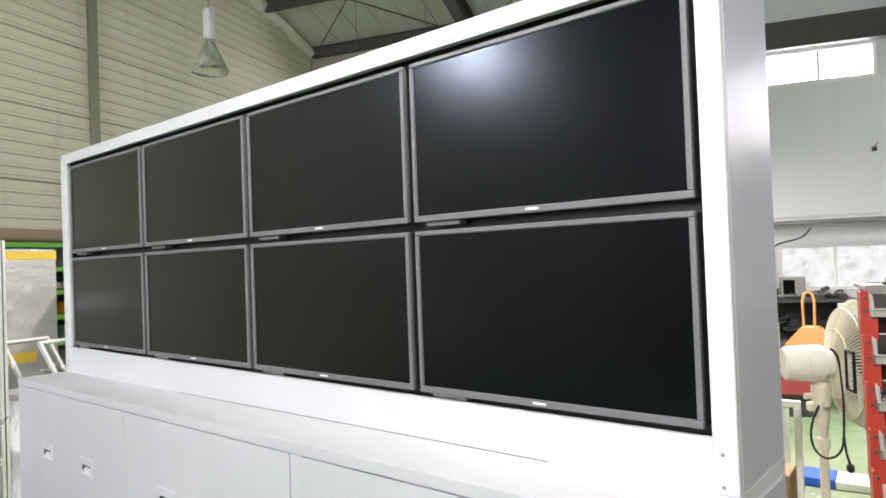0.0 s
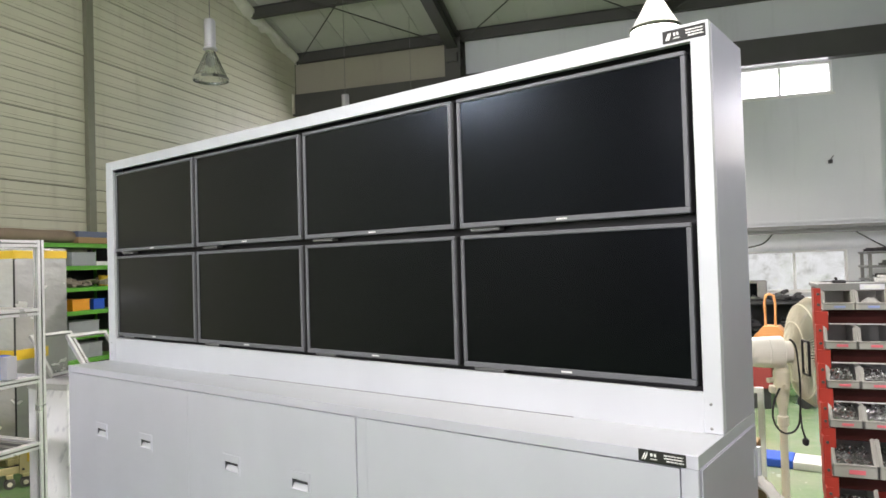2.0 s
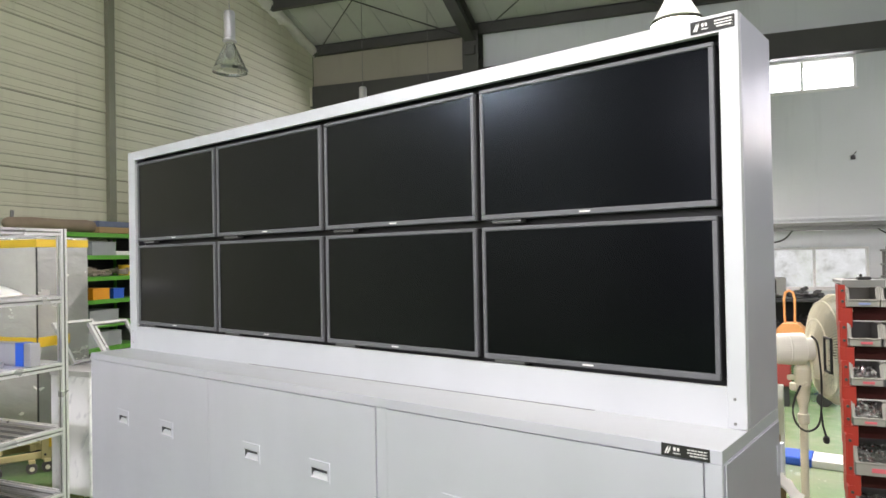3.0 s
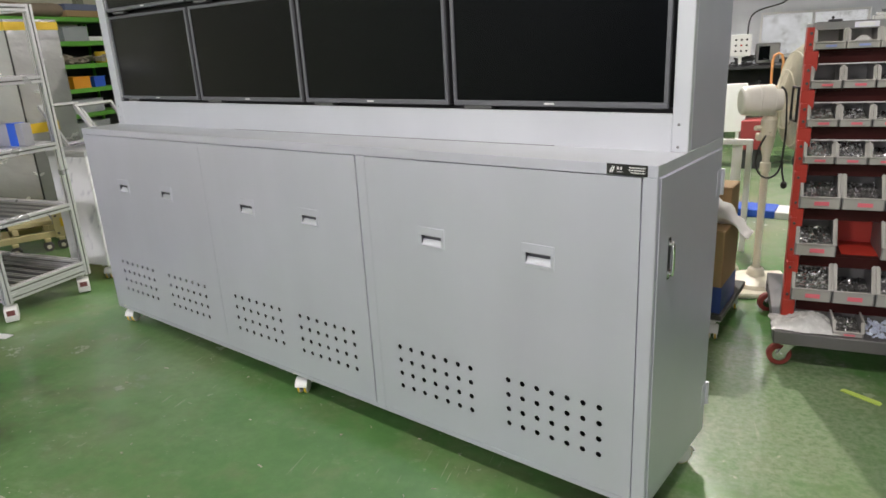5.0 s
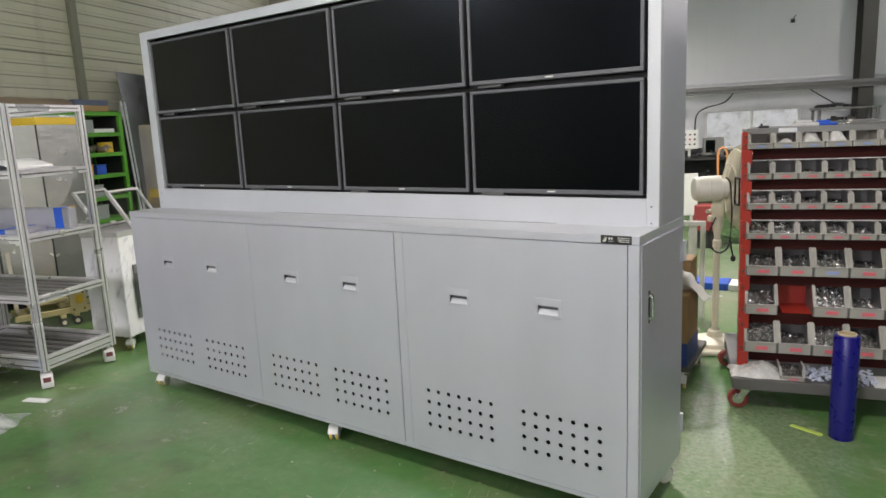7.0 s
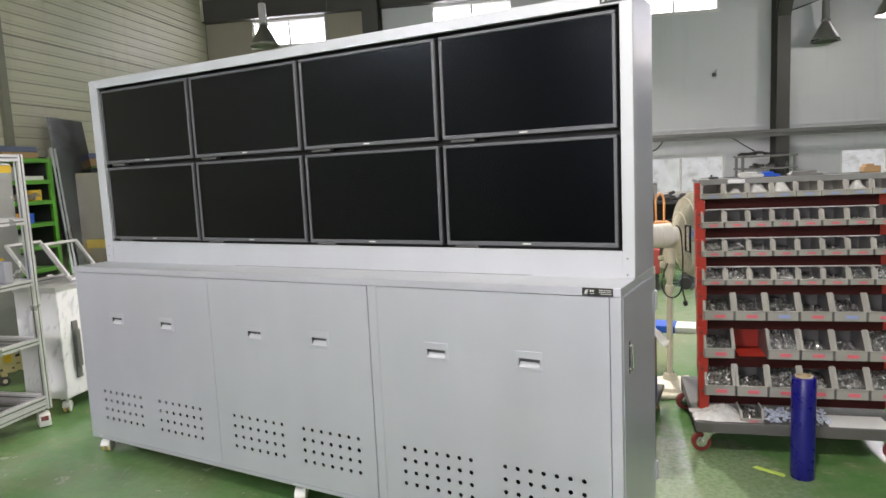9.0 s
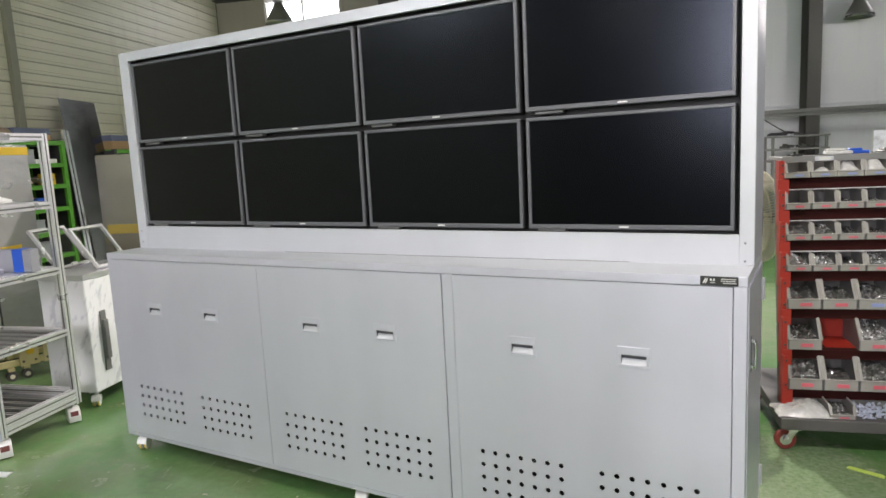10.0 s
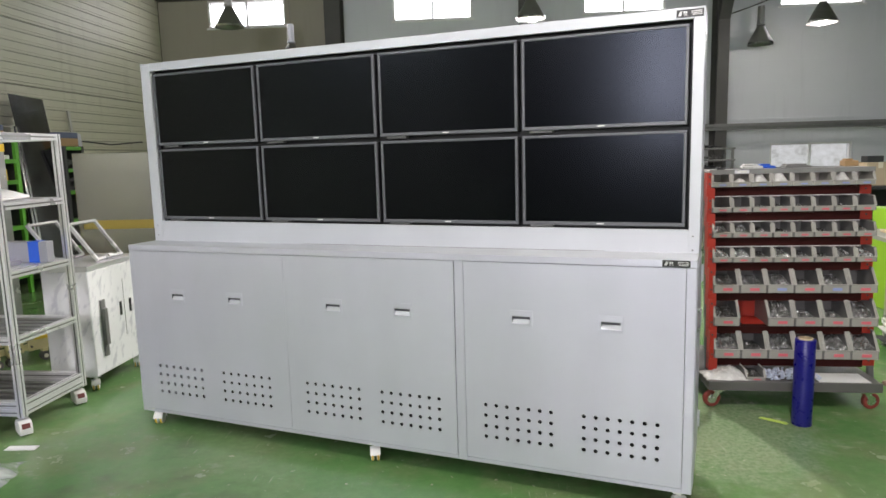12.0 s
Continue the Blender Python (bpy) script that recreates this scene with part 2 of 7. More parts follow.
def wall_panel_mat(name, colour):
    m, nt, b = principled(name, colour, 0.55)
    vec = coords(nt)
    broad = noise_at(nt, vec, 0.7, 5)
    run = noise_at(nt, coords(nt, (2.5, 2.5, 0.25)), 1.3, 5, 0.62)
    base = mix(nt, broad, tuple(c * 0.9 for c in colour), tuple(min(1, c * 1.07) for c in colour))
    base = mix(nt, ramp(nt, run, [(0.55, (0, 0, 0)), (0.8, (0.5, 0.5, 0.5))]), base, tuple(c * 0.72 for c in colour))
    nt.links.new(base, b.inputs["Base Color"])
    scale_rough(nt, b, broad, 0.42, 0.66)
    bump(nt, b, noise_at(nt, vec, 40, 3), 0.08, 0.002)
    return m


def printed_film():
    """White protective film with rows of slanting grey print, and creases."""
    m, nt, b = principled("printed_white_film", (0.82, 0.82, 0.84), 0.25)
    turn = add(nt, "ShaderNodeMapping", Rotation=(0.45, -0.45, 0.0))
    tc = nt.nodes.new("ShaderNodeTexCoord")
    nt.links.new(tc.outputs["Object"], turn.inputs["Vector"])
    mp = add(nt, "ShaderNodeMapping", Scale=(22, 22, 4))
    nt.links.new(turn.outputs["Vector"], mp.inputs["Vector"])
    marks = noise_at(nt, mp.outputs["Vector"], 1.0, 2, 0.6)
    patch = noise_at(nt, coords(nt, (1, 1, 0.7)), 7.0, 2)
    marks = mix(nt, 0.35, marks, patch)
    base = mix(nt, ramp(nt, marks, [(0.53, (0, 0, 0)), (0.62, (0.75, 0.75, 0.75))]), (0.93, 0.93, 0.95), (0.64, 0.64, 0.69))
    nt.links.new(base, b.inputs["Base Color"])
    bump(nt, b, noise_at(nt, coords(nt, (1, 1, 0.4)), 14, 5, 0.7), 0.22, 0.01)
    return m


def clear_film():
    """Crumpled clear plastic."""
    m, nt, b = principled("clear_plastic_film", (0.9, 0.92, 0.94), 0.18)
    b.inputs["Alpha"].default_value = 0.3
    vec = coords(nt)
    crumple = noise_at(nt, coords(nt, (1, 2.2, 1)), 6, 3, 0.5)
    a = ramp(nt, crumple, [(0.35, (0.12, 0.12, 0.12)), (0.7, (0.52, 0.52, 0.52))])
    nt.links.new(a, b.inputs["Alpha"])
    bump(nt, b, crumple, 0.5, 0.03)
    return m


def wrapped_steel():
    m, nt, b = principled("film_wrapped_steel", (0.7, 0.7, 0.69), 0.3, 0.6)
    vec = coords(nt)
    wrinkle = noise_at(nt, coords(nt, (1.0, 1.0, 1.8)), 3.6, 3, 0.55)
    nt.links.new(mix(nt, wrinkle, (0.66, 0.66, 0.65), (0.92, 0.92, 0.91)), b.inputs["Base Color"])
    scale_rough(nt, b, wrinkle, 0.16, 0.34)
    bump(nt, b, wrinkle, 0.6, 0.02)
    return m


def glass_mat(name, tint=(0.95, 0.97, 0.97), rough=0.02):
    m, nt, b = principled(name, tint, rough)
    b.inputs["Transmission Weight"].default_value = 1.0
    b.inputs["IOR"].default_value = 1.45
    return m


def glow(name, colour, strength):
    m = bpy.data.materials.new(name)
    m.use_nodes = True
    nt = m.node_tree
    nt.nodes.remove(nt.nodes["Principled BSDF"])
    e = add(nt, "ShaderNodeEmission", Strength=strength)
    e.inputs["Color"].default_value = (*colour, 1)
    nt.links.new(e.outputs[0], nt.nodes["Material Output"].inputs[0])
    return m, nt, e


def outdoors():
    """Bleached daylight with pale leaves, far outside the windows."""
    m, nt, e = glow("outdoor_light", (1, 1, 1), 2.0)
    vec = coords(nt)
    leaf = noise_at(nt, vec, 3.4, 8, 0.75)
    sep = nt.nodes.new("ShaderNodeSeparateXYZ")
    nt.links.new(vec, sep.inputs[0])
    rise = add(nt, "ShaderNodeMapRange")
    rise.inputs["From Min"].default_value, rise.inputs["From Max"].default_value = 1.6, 4.5
    rise.inputs["To Min"].default_value, rise.inputs["To Max"].default_value = 0.9, 2.2
    nt.links.new(sep.outputs["Z"], rise.inputs["Value"])
    nt.links.new(rise.outputs["Result"], e.inputs["Strength"])
    nt.links.new(ramp(nt, leaf, [(0.36, (0.5, 0.51, 0.47)), (0.47, (0.78, 0.79, 0.76)), (0.56, (0.86, 0.87, 0.85)), (0.66, (1, 1, 1))]), e.inputs["Color"])
    return m


def cardboard():
    return plain("cardboard", (0.36, 0.23, 0.11), 0.8, vary=0.1, scale=4, grain=90)


CAB = painted_metal("silver_grey_coat", (0.655, 0.65, 0.74), 0.34, 0.45)
UPPER = painted_metal("pale_silver_coat", (0.555, 0.573, 0.603), 0.38, 0.1)
CAB_IN = plain("bare_cabinet_interior", (0.02, 0.02, 0.022), 0.6)
POCKET = plain("grey_primer", (0.13, 0.13, 0.145), 0.5)
BEZEL = plain("grey_bezel_plastic", (0.115, 0.118, 0.13), 0.38, vary=0.05)
BLACK = plain("matt_black_steel", (0.012, 0.012, 0.014), 0.5)
PLATE = plain("black_nameplate", (0.015, 0.015, 0.014), 0.35)
PRINT = plain("white_print", (0.75, 0.75, 0.73), 0.5, bumped=0)
ALU = plain("aluminium_profile", (0.78, 0.77, 0.82), 0.32, 0.75, vary=0.08, scale=12)
PROFILE = plain("anodised_aluminium_profile", (0.86, 0.85, 0.88), 0.28, 0.6, vary=0.03, scale=3, bumped=0)
# groove faces of the profiles, darkened to paint in the slots' shade
SLOT = plain("oily_slot_metal", (0.26, 0.26, 0.26), 0.45, 0.5, bumped=0)
CHROME = plain("polished_chrome", (0.8, 0.8, 0.81), 0.09, 1.0, vary=0.05, bumped=0)
DARKSTEEL = plain("dark_painted_steel", (0.07, 0.068, 0.062), 0.55, vary=0.25, scale=2)
GREYSTEEL = plain("grey_painted_steel", (0.2, 0.2, 0.195), 0.5, 0.2, vary=0.2, scale=5)
WALLGREY = wall_panel_mat("grey_wall_panel", (0.68, 0.7, 0.725))
WALLBEIGE = wall_panel_mat("aged_beige_wall_panel", (0.36, 0.335, 0.265))
# for unseen walls only, kept dark to dim what the screens reflect
DARKWALL = wall_panel_mat("dark_wall_panel", (0.1, 0.1, 0.095))
ROOFMAT = wall_panel_mat("pale_roof_sheet", (0.56, 0.56, 0.52))
SIDING = siding_mat()
POSTGREY = plain("grey_green_post_paint", (0.2, 0.2, 0.14), 0.5, vary=0.15)
FLOOR = floor_paint()
WHITE = plain("white_plastic", (0.76, 0.76, 0.74), 0.4, vary=0.06)
CREAM = plain("aged_cream_plastic", (0.71, 0.67, 0.54), 0.42, vary=0.1)
RUBBER = plain("black_rubber", (0.02, 0.02, 0.02), 0.7)
YELLOW = plain("yellow_plastic", (0.75, 0.5, 0.03), 0.45, vary=0.1)
PALEYEL = plain("pale_yellow_paint", (0.62, 0.54, 0.28), 0.5, vary=0.18)
RED = plain("red_painted_steel", (0.45, 0.035, 0.02), 0.45, vary=0.2)
REDTYRE = plain("red_polyurethane", (0.25, 0.045, 0.035), 0.5)
# bin bodies darkened for inner shade, rims and lips lightened for light
BINGREY = plain("grey_bin_plastic", (0.19, 0.187, 0.18), 0.36, vary=0.1)
BINRIM = plain("pale_rubbed_bin_plastic", (0.37, 0.36, 0.33), 0.42, vary=0.15)
BINPALE = plain("pale_bin_plastic", (0.5, 0.48, 0.43), 0.42, vary=0.1)
LABELRED = plain("red_label_paper", (0.75, 0.16, 0.2), 0.6, bumped=0)
LABELBLUE = plain("blue_label_paper", (0.3, 0.36, 0.66), 0.6, bumped=0)
BOLT = plain("zinc_fasteners", (0.85, 0.84, 0.83), 0.24, 1.0, vary=0.2, scale=60)
GREENPAINT = plain("green_shelf_paint", (0.1, 0.35, 0.03), 0.42, vary=0.12)
LIME = plain("lime_machine_paint", (0.24, 0.44, 0.02), 0.4, vary=0.1)
TUBORANGE = plain("orange_tub_plastic", (0.8, 0.34, 0.02), 0.4, vary=0.1)
ORANGE = plain("orange_paint", (0.58, 0.27, 0.1), 0.42, vary=0.12)
BLUE = plain("blue_plastic", (0.02, 0.1, 0.55), 0.4, vary=0.1)
DEEPBLUE = plain("deep_blue_film", (0.01, 0.008, 0.17), 0.28, vary=0.15, scale=30)
CARD = cardboard()
PAPER = plain("white_paper", (0.8, 0.8, 0.78), 0.7, vary=0.05)
WOOD = plain("plywood_board", (0.5, 0.4, 0.27), 0.65, vary=0.15, scale=3)
CLOTH = plain("brown_dust_sheet", (0.26, 0.2, 0.14), 0.85, vary=0.25, scale=5, bumped=0.3)
DARKJUNK = plain("dark_workshop_metal", (0.05, 0.05, 0.052), 0.5, 0.3, vary=0.4, scale=8)
FOAM = plain("sprayed_foam", (0.7, 0.68, 0.6), 0.85, vary=0.15, scale=14, grain=40, bumped=0.6)
FILM = printed_film()
CLEAR = clear_film()
WRAP = wrapped_steel()
PANE = glass_mat("window_glass")
LIDGLASS = glass_mat("lid_glass", (0.97, 0.98, 0.98), 0.0)
DULLSTEEL = brushed("dull_stainless", (0.4, 0.39, 0.365), 0.2, 0)
BINSTEEL = brushed("satin_stainless", (0.8, 0.78, 0.74), 0.3, 2, 0.8)
LIDFRAME = plain("bright_lid_frame", (0.8, 0.8, 0.8), 0.25, 0.45, vary=0.05)
# the rack's red darkened: shade between the bin rows put into the rails' colour
SHADEDRED = plain("dark_maroon_steel", (0.035, 0.006, 0.005), 0.6, vary=0.3, spec=0.15)
OUT = outdoors()
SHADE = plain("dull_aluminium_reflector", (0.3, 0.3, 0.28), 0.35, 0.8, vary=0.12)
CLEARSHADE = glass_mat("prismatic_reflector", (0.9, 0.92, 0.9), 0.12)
FROSTED = bpy.data.materials.new("frosted_white_shade")
FROSTED.use_nodes = True
fnt = FROSTED.node_tree
fnt.nodes.remove(fnt.nodes["Principled BSDF"])
blend = add(fnt, "ShaderNodeMixShader", Fac=0.45)
for slot, kind in ((1, "ShaderNodeBsdfDiffuse"), (2, "ShaderNodeBsdfTranslucent")):
    node = add(fnt, kind)
    node.inputs["Color"].default_value = (0.82, 0.82, 0.8, 1)
    fnt.links.new(node.outputs[0], blend.inputs[slot])
fnt.links.new(blend.outputs[0], fnt.nodes["Material Output"].inputs[0])
BULB, _, _ = glow("lit_bulb", (1.0, 0.96, 0.86), 40.0)
BULBDIM, _, _ = glow("dim_bulb", (1.0, 0.99, 0.96), 1.2)
BULBOFF = plain("unlit_bulb", (0.6, 0.6, 0.58), 0.2)
MILL = plain("dark_mill_steel", (0.22, 0.225, 0.22), 0.14, 1.0, vary=0.3, scale=3, bumped=0.0)
SLATGREY = plain("grey_anodised_slat", (0.45, 0.445, 0.45), 0.34, 0.85, vary=0.12, scale=12)
SCREEN, _, sb = principled("matt_black_screen", (0.0013, 0.0015, 0.0017), 0.22)
sb.inputs["IOR"].default_value = 1.8
sb.inputs["Specular Tint"].default_value = (0.13, 0.145, 0.178, 1)

# ---- building helpers ----
def mesh_of(name, bm, mat, smooth=False):
    me = bpy.data.meshes.new(name)
    bmesh.ops.recalc_face_normals(bm, faces=bm.faces)
    if smooth:
        for f in bm.faces:
            f.smooth = True
    bm.to_mesh(me)
    bm.free()
    for mm in (mat if isinstance(mat, (list, tuple)) else [mat]):
        me.materials.append(mm)
    return me


def part(name, bm, mat, parent=None, label="", smooth=False):
    ob = new(name, mesh_of(name, bm, mat, smooth))
    if parent is not None:
        ob.parent = parent
    return tagged(ob, label)


def shared(name, me, parent, m=None, label=""):
    ob = new(name, me)
    if parent is not None:
        ob.parent = parent
    if m is not None:
        ob.matrix_basis = m
    return tagged(ob, label)


def thing(name, m, label, category, group="", kind=""):
    ob = new(name)
    ob.empty_display_size = 0.1
    ob.matrix_basis = m
    return tagged(ob, label, category, group, kind)


def B():
    return bmesh.new()


def box(bm, x0, x1, y0, y1, z0, z1, b=0.002, m=None, mi=0):
    """A box with chamfered edges of width b."""
    b = min(b, (x1 - x0) * 0.3, (y1 - y0) * 0.3, (z1 - z0) * 0.3)
    X, Y, Z = (x0, x1), (y0, y1), (z0, z1)
    vs = {}
    for i in (0, 1):
        for j in (0, 1):
            for k in (0, 1):
                c = Vector((X[i], Y[j], Z[k]))
                s = (1 - 2 * i, 1 - 2 * j, 1 - 2 * k)
                for a in range(3):
                    p = c.copy()
                    for q in range(3):
                        if q != a:
                            p[q] += s[q] * b
                    vs[i, j, k, a] = bm.verts.new(m @ p if m is not None else p)
    made = []
    for a in range(3):
        o = [q for q in range(3) if q != a]
        for side in (0, 1):
            loop = []
            for e in ((0, 0), (1, 0), (1, 1), (0, 1)):
                key = [0, 0, 0]
                key[a] = side
                key[o[0]], key[o[1]] = e
                loop.append(vs[(*key, a)])
            made.append(bm.faces.new(loop))
        for e in ((0, 0), (0, 1), (1, 0), (1, 1)):
            k0, k1 = [0, 0, 0], [0, 0, 0]
            k1[a] = 1
            for kk in (k0, k1):
                kk[o[0]], kk[o[1]] = e
            made.append(bm.faces.new([vs[(*k0, o[0])], vs[(*k1, o[0])], vs[(*k1, o[1])], vs[(*k0, o[1])]]))
    for i in (0, 1):
        for j in (0, 1):
            for k in (0, 1):
                made.append(bm.faces.new([vs[i, j, k, a] for a in range(3)]))
    if mi:
        for f in made:
            f.material_index = mi
    return made


def cyl(bm, p0, p1, r0, r1=None, seg=16, caps=True):
    r1 = r0 if r1 is None else r1
    p0, p1 = Vector(p0), Vector(p1)
    q = (p1 - p0).to_track_quat("Z", "Y")
    rings = []
    for p, r in ((p0, r0), (p1, r1)):
        rings.append([bm.verts.new(p + q @ Vector((r * math.cos(2 * math.pi * i / seg), r * math.sin(2 * math.pi * i / seg), 0))) for i in range(seg)])
    for i in range(seg):
        bm.faces.new([rings[0][i], rings[0][(i + 1) % seg], rings[1][(i + 1) % seg], rings[1][i]])
    if caps:
        bm.faces.new(rings[0][::-1])
        bm.faces.new(rings[1])


def lathe(bm, profile, seg=24, m=None):
    """Turn (radius, height) pairs about z."""
    rings = []
    for r, z in profile:
        ring = []
        for i in range(seg):
            a = 2 * math.pi * i / seg
            p = Vector((r * math.cos(a), r * math.sin(a), z))
            ring.append(bm.verts.new(m @ p if m is not None else p))
        rings.append(ring)
    for a, c in zip(rings, rings[1:]):
        for i in range(seg):
            bm.faces.new([a[i], a[(i + 1) % seg], c[(i + 1) % seg], c[i]])


def tube(bm, pts, r, seg=8):
    """A round rod through points."""
    pts = [Vector(p) for p in pts]
    rings = []
    for i, p in enumerate(pts):
        d = (pts[min(i + 1, len(pts) - 1)] - pts[max(i - 1, 0)]).normalized()
        q = d.to_track_quat("Z", "Y")
        rings.append([bm.verts.new(p + q @ Vector((r * math.cos(2 * math.pi * k / seg), r * math.sin(2 * math.pi * k / seg), 0))) for k in range(seg)])
    for a, c in zip(rings, rings[1:]):
        k0 = min(range(seg), key=lambda k: (c[k].co - a[0].co).length)
        for k in range(seg):
            bm.faces.new([a[k], a[(k + 1) % seg], c[(k + 1 + k0) % seg], c[(k + k0) % seg]])
    bm.faces.new(rings[0][::-1])
    bm.faces.new(rings[-1])


def eased(pts, n=5):
    """More points along a smooth line through pts."""
    p = [Vector(q) for q in pts]
    out = []
    for i in range(len(p) - 1):
        a, b, c, d = p[max(i - 1, 0)], p[i], p[i + 1], p[min(i + 2, len(p) - 1)]
        for k in range(n):
            t = k / n
            out.append(0.5 * (2 * b + (c - a) * t + (2 * a - 5 * b + 4 * c - d) * t * t + (3 * b - a - 3 * c + d) * t ** 3))
    return out + [p[-1]]


def prism(bm, outline, y0, y1):
    """An outline in x and z, pushed from y0 to y1."""
    a = [bm.verts.new((x, y0, z)) for x, z in outline]
    c = [bm.verts.new((x, y1, z)) for x, z in outline]
    n = len(a)
    bm.faces.new(a)
    bm.faces.new(c[::-1])
    for i in range(n):
        bm.faces.new([a[i], c[i], c[(i + 1) % n], a[(i + 1) % n]])


def beam(bm, p0, p1, depth, width, web=0.012, up=Vector((0, 0, 1))):
    """A rolled I-section from p0 to p1."""
    p0, p1 = Vector(p0), Vector(p1)
    d = (p1 - p0).normalized()
    side = d.cross(up).normalized()
    top = side.cross(d)
    m = Matrix((( side.x, d.x, top.x, p0.x), (side.y, d.y, top.y, p0.y), (side.z, d.z, top.z, p0.z), (0, 0, 0, 1)))
    L = (p1 - p0).length
    h, w = depth / 2, width / 2
    box(bm, -w, w, 0, L, h - web, h, 0.002, m)
    box(bm, -w, w, 0, L, -h, -h + web, 0.002, m)
    box(bm, -web / 2, web / 2, 0, L, -h + web, h - web, 0.001, m)


def sheet(bm, nx, ny, f):
    grid = [[bm.verts.new(f(i / nx, j / ny)) for i in range(nx + 1)] for j in range(ny + 1)]
    for j in range(ny):
        for i in range(nx):
            bm.faces.new([grid[j][i], grid[j][i + 1], grid[j + 1][i + 1], grid[j + 1][i]])


def open_box(bm, x0, x1, y0, y1, z0, z1, s):
    """One folded sheet: four walls and a bottom of thickness s, open at the top."""
    def ring(e, z):
        return [bm.verts.new(p) for p in ((x0 + e, y0 + e, z), (x1 - e, y0 + e, z), (x1 - e, y1 - e, z), (x0 + e, y1 - e, z))]
    rings = [ring(0, z0), ring(0, z1), ring(s, z1), ring(s, z0 + s)]
    bm.faces.new(rings[0])
    bm.faces.new(rings[3])
    for a, c in zip(rings, rings[1:]):
        for i in range(4):
            bm.faces.new([a[i], a[(i + 1) % 4], c[(i + 1) % 4], c[i]])

# ---- the hall ----
def structure(name, bm, mat, label, m=HALL_M, smooth=False):
    ob = new(name, mesh_of(name, bm, mat, smooth))
    ob.matrix_basis = m
    return tagged(ob, label, name.split("_")[0], kind="structure")


def roof_z(v):
    return EAVE + RISE * min(-v, v - V0)


bm = B()
sheet(bm, 24, 24, lambda a, c: Vector((U0 - 0.4 + a * (U1 - U0 + 0.8), V0 - 0.4 + c * (0.8 - V0), 0)))
structure("floor", bm, FLOOR, "worn glossy green painted concrete floor with pale scuffs")

WIN_U = [0.12 + 3.57 * k for k in range(4)]
LOW_U = [0.12, 3.69, 7.37, 10.76]
WIN_W = 1.5
UP = (4.07, 4.58)
LOW = (0.92, 1.58)


def banded_wall(bm, u0, u1, v0, v1, top, rows):
    """Wall boards from the floor up, cut by rows of openings (z0, z1, [(ua, ub), ...])."""
    z = 0.0
    for z0, z1, gaps in rows:
        box(bm, u0, u1, v0, v1, z, z0, 0.001)
        u = u0
        for a, c in gaps:
            box(bm, u, a, v0, v1, z0, z1, 0.001)
            u = c
        box(bm, u, u1, v0, v1, z0, z1, 0.001)
        z = z1
    box(bm, u0, u1, v0, v1, z, top, 0.001)


gaps = [(u, u + WIN_W) for u in WIN_U]
low_gaps = [(u, u + WIN_W) for u in LOW_U]
bm = B()
banded_wall(bm, 2.6, U1, 0.0, 0.2, EAVE + 0.15, [(*LOW, low_gaps[1:]), (*UP, gaps[1:])])
structure("wall_north", bm, WALLGREY, "pale grey panelled factory wall with two rows of windows")
bm = B()
banded_wall(bm, U0, 2.5995, 0.0, 0.2, EAVE + 0.15, [(*LOW, low_gaps[:1]), (*UP, gaps[:1])])
structure("wall_north", bm, WALLBEIGE, "darker beige-grey panelled bay of the factory wall in the corner")
# panel joints stand proud as thin cover strips
for z in (2.55, 3.1, 3.65):
    bm = B()
    box(bm, 2.6, U1, -0.006, -0.0025, z, z + 0.02, 0.001)
    structure("trim", bm, WALLGREY, "thin grey cover strip on the wall panels")


def window(k, u, z0, z1):
    w = thing("window_%d" % k, HALL_M @ Matrix.Translation((u, 0, z0)), "white sliding window with two sashes and bright daylight", "window", kind="structure")
    h, f = z1 - z0, 0.035
    bm = B()
    box(bm, 0, WIN_W, 0.02, 0.1, 0, f)
    box(bm, 0, WIN_W, 0.02, 0.1, h - f, h)
    box(bm, 0, f, 0.02, 0.1, f, h - f)
    box(bm, WIN_W - f, WIN_W, 0.02, 0.1, f, h - f)
    box(bm, WIN_W / 2 - 0.02, WIN_W / 2 + 0.02, 0.03, 0.09, f, h - f)
    part("window_frame", bm, WHITE, w)
    bm = B()
    box(bm, -0.03, WIN_W + 0.03, -0.03, 0.02, -0.03, 0.0)
    part("window_sill", bm, WHITE, w)
    for a, c in ((f, WIN_W / 2 - 0.02), (WIN_W / 2 + 0.02, WIN_W - f)):
        bm = B()
        box(bm, a, c, 0.058, 0.062, f, h - f, 0.0005)
        part("pane", bm, PANE, w).visible_shadow = False


for k, u in enumerate(WIN_U):
    window(1 + k, u, *UP)
    window(5 + k, LOW_U[k], *LOW)

bm = B()
sheet(bm, 2, 2, lambda a, c: Vector((U0 - 8 + a * (U1 - U0 + 16), 5.0, -1 + c * 11)))
structure("backdrop", bm, OUT, "bleached daylight and pale trees outside the windows")
bm = B()
sheet(bm, 2, 2, lambda a, c: Vector((U0 - 8 + a * (U1 - U0 + 16), V0 - 5.0, -1 + c * 11)))
structure("backdrop", bm, OUT, "bleached daylight outside the unseen gate")

# unseen near long wall, with an assumed gate and tall window
bm = B()
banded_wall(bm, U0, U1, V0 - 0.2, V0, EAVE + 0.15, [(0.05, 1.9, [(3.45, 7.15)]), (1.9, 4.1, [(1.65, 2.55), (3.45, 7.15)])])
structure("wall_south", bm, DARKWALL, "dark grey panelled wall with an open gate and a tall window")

# end wall with siding boards
bm = B()
prism(bm, [(U0 - 0.2, 0), (U0 - 0.02, 0), (U0 - 0.02, 8.4), (U0 - 0.2, 8.4)], V0 - 0.2, 0.2)
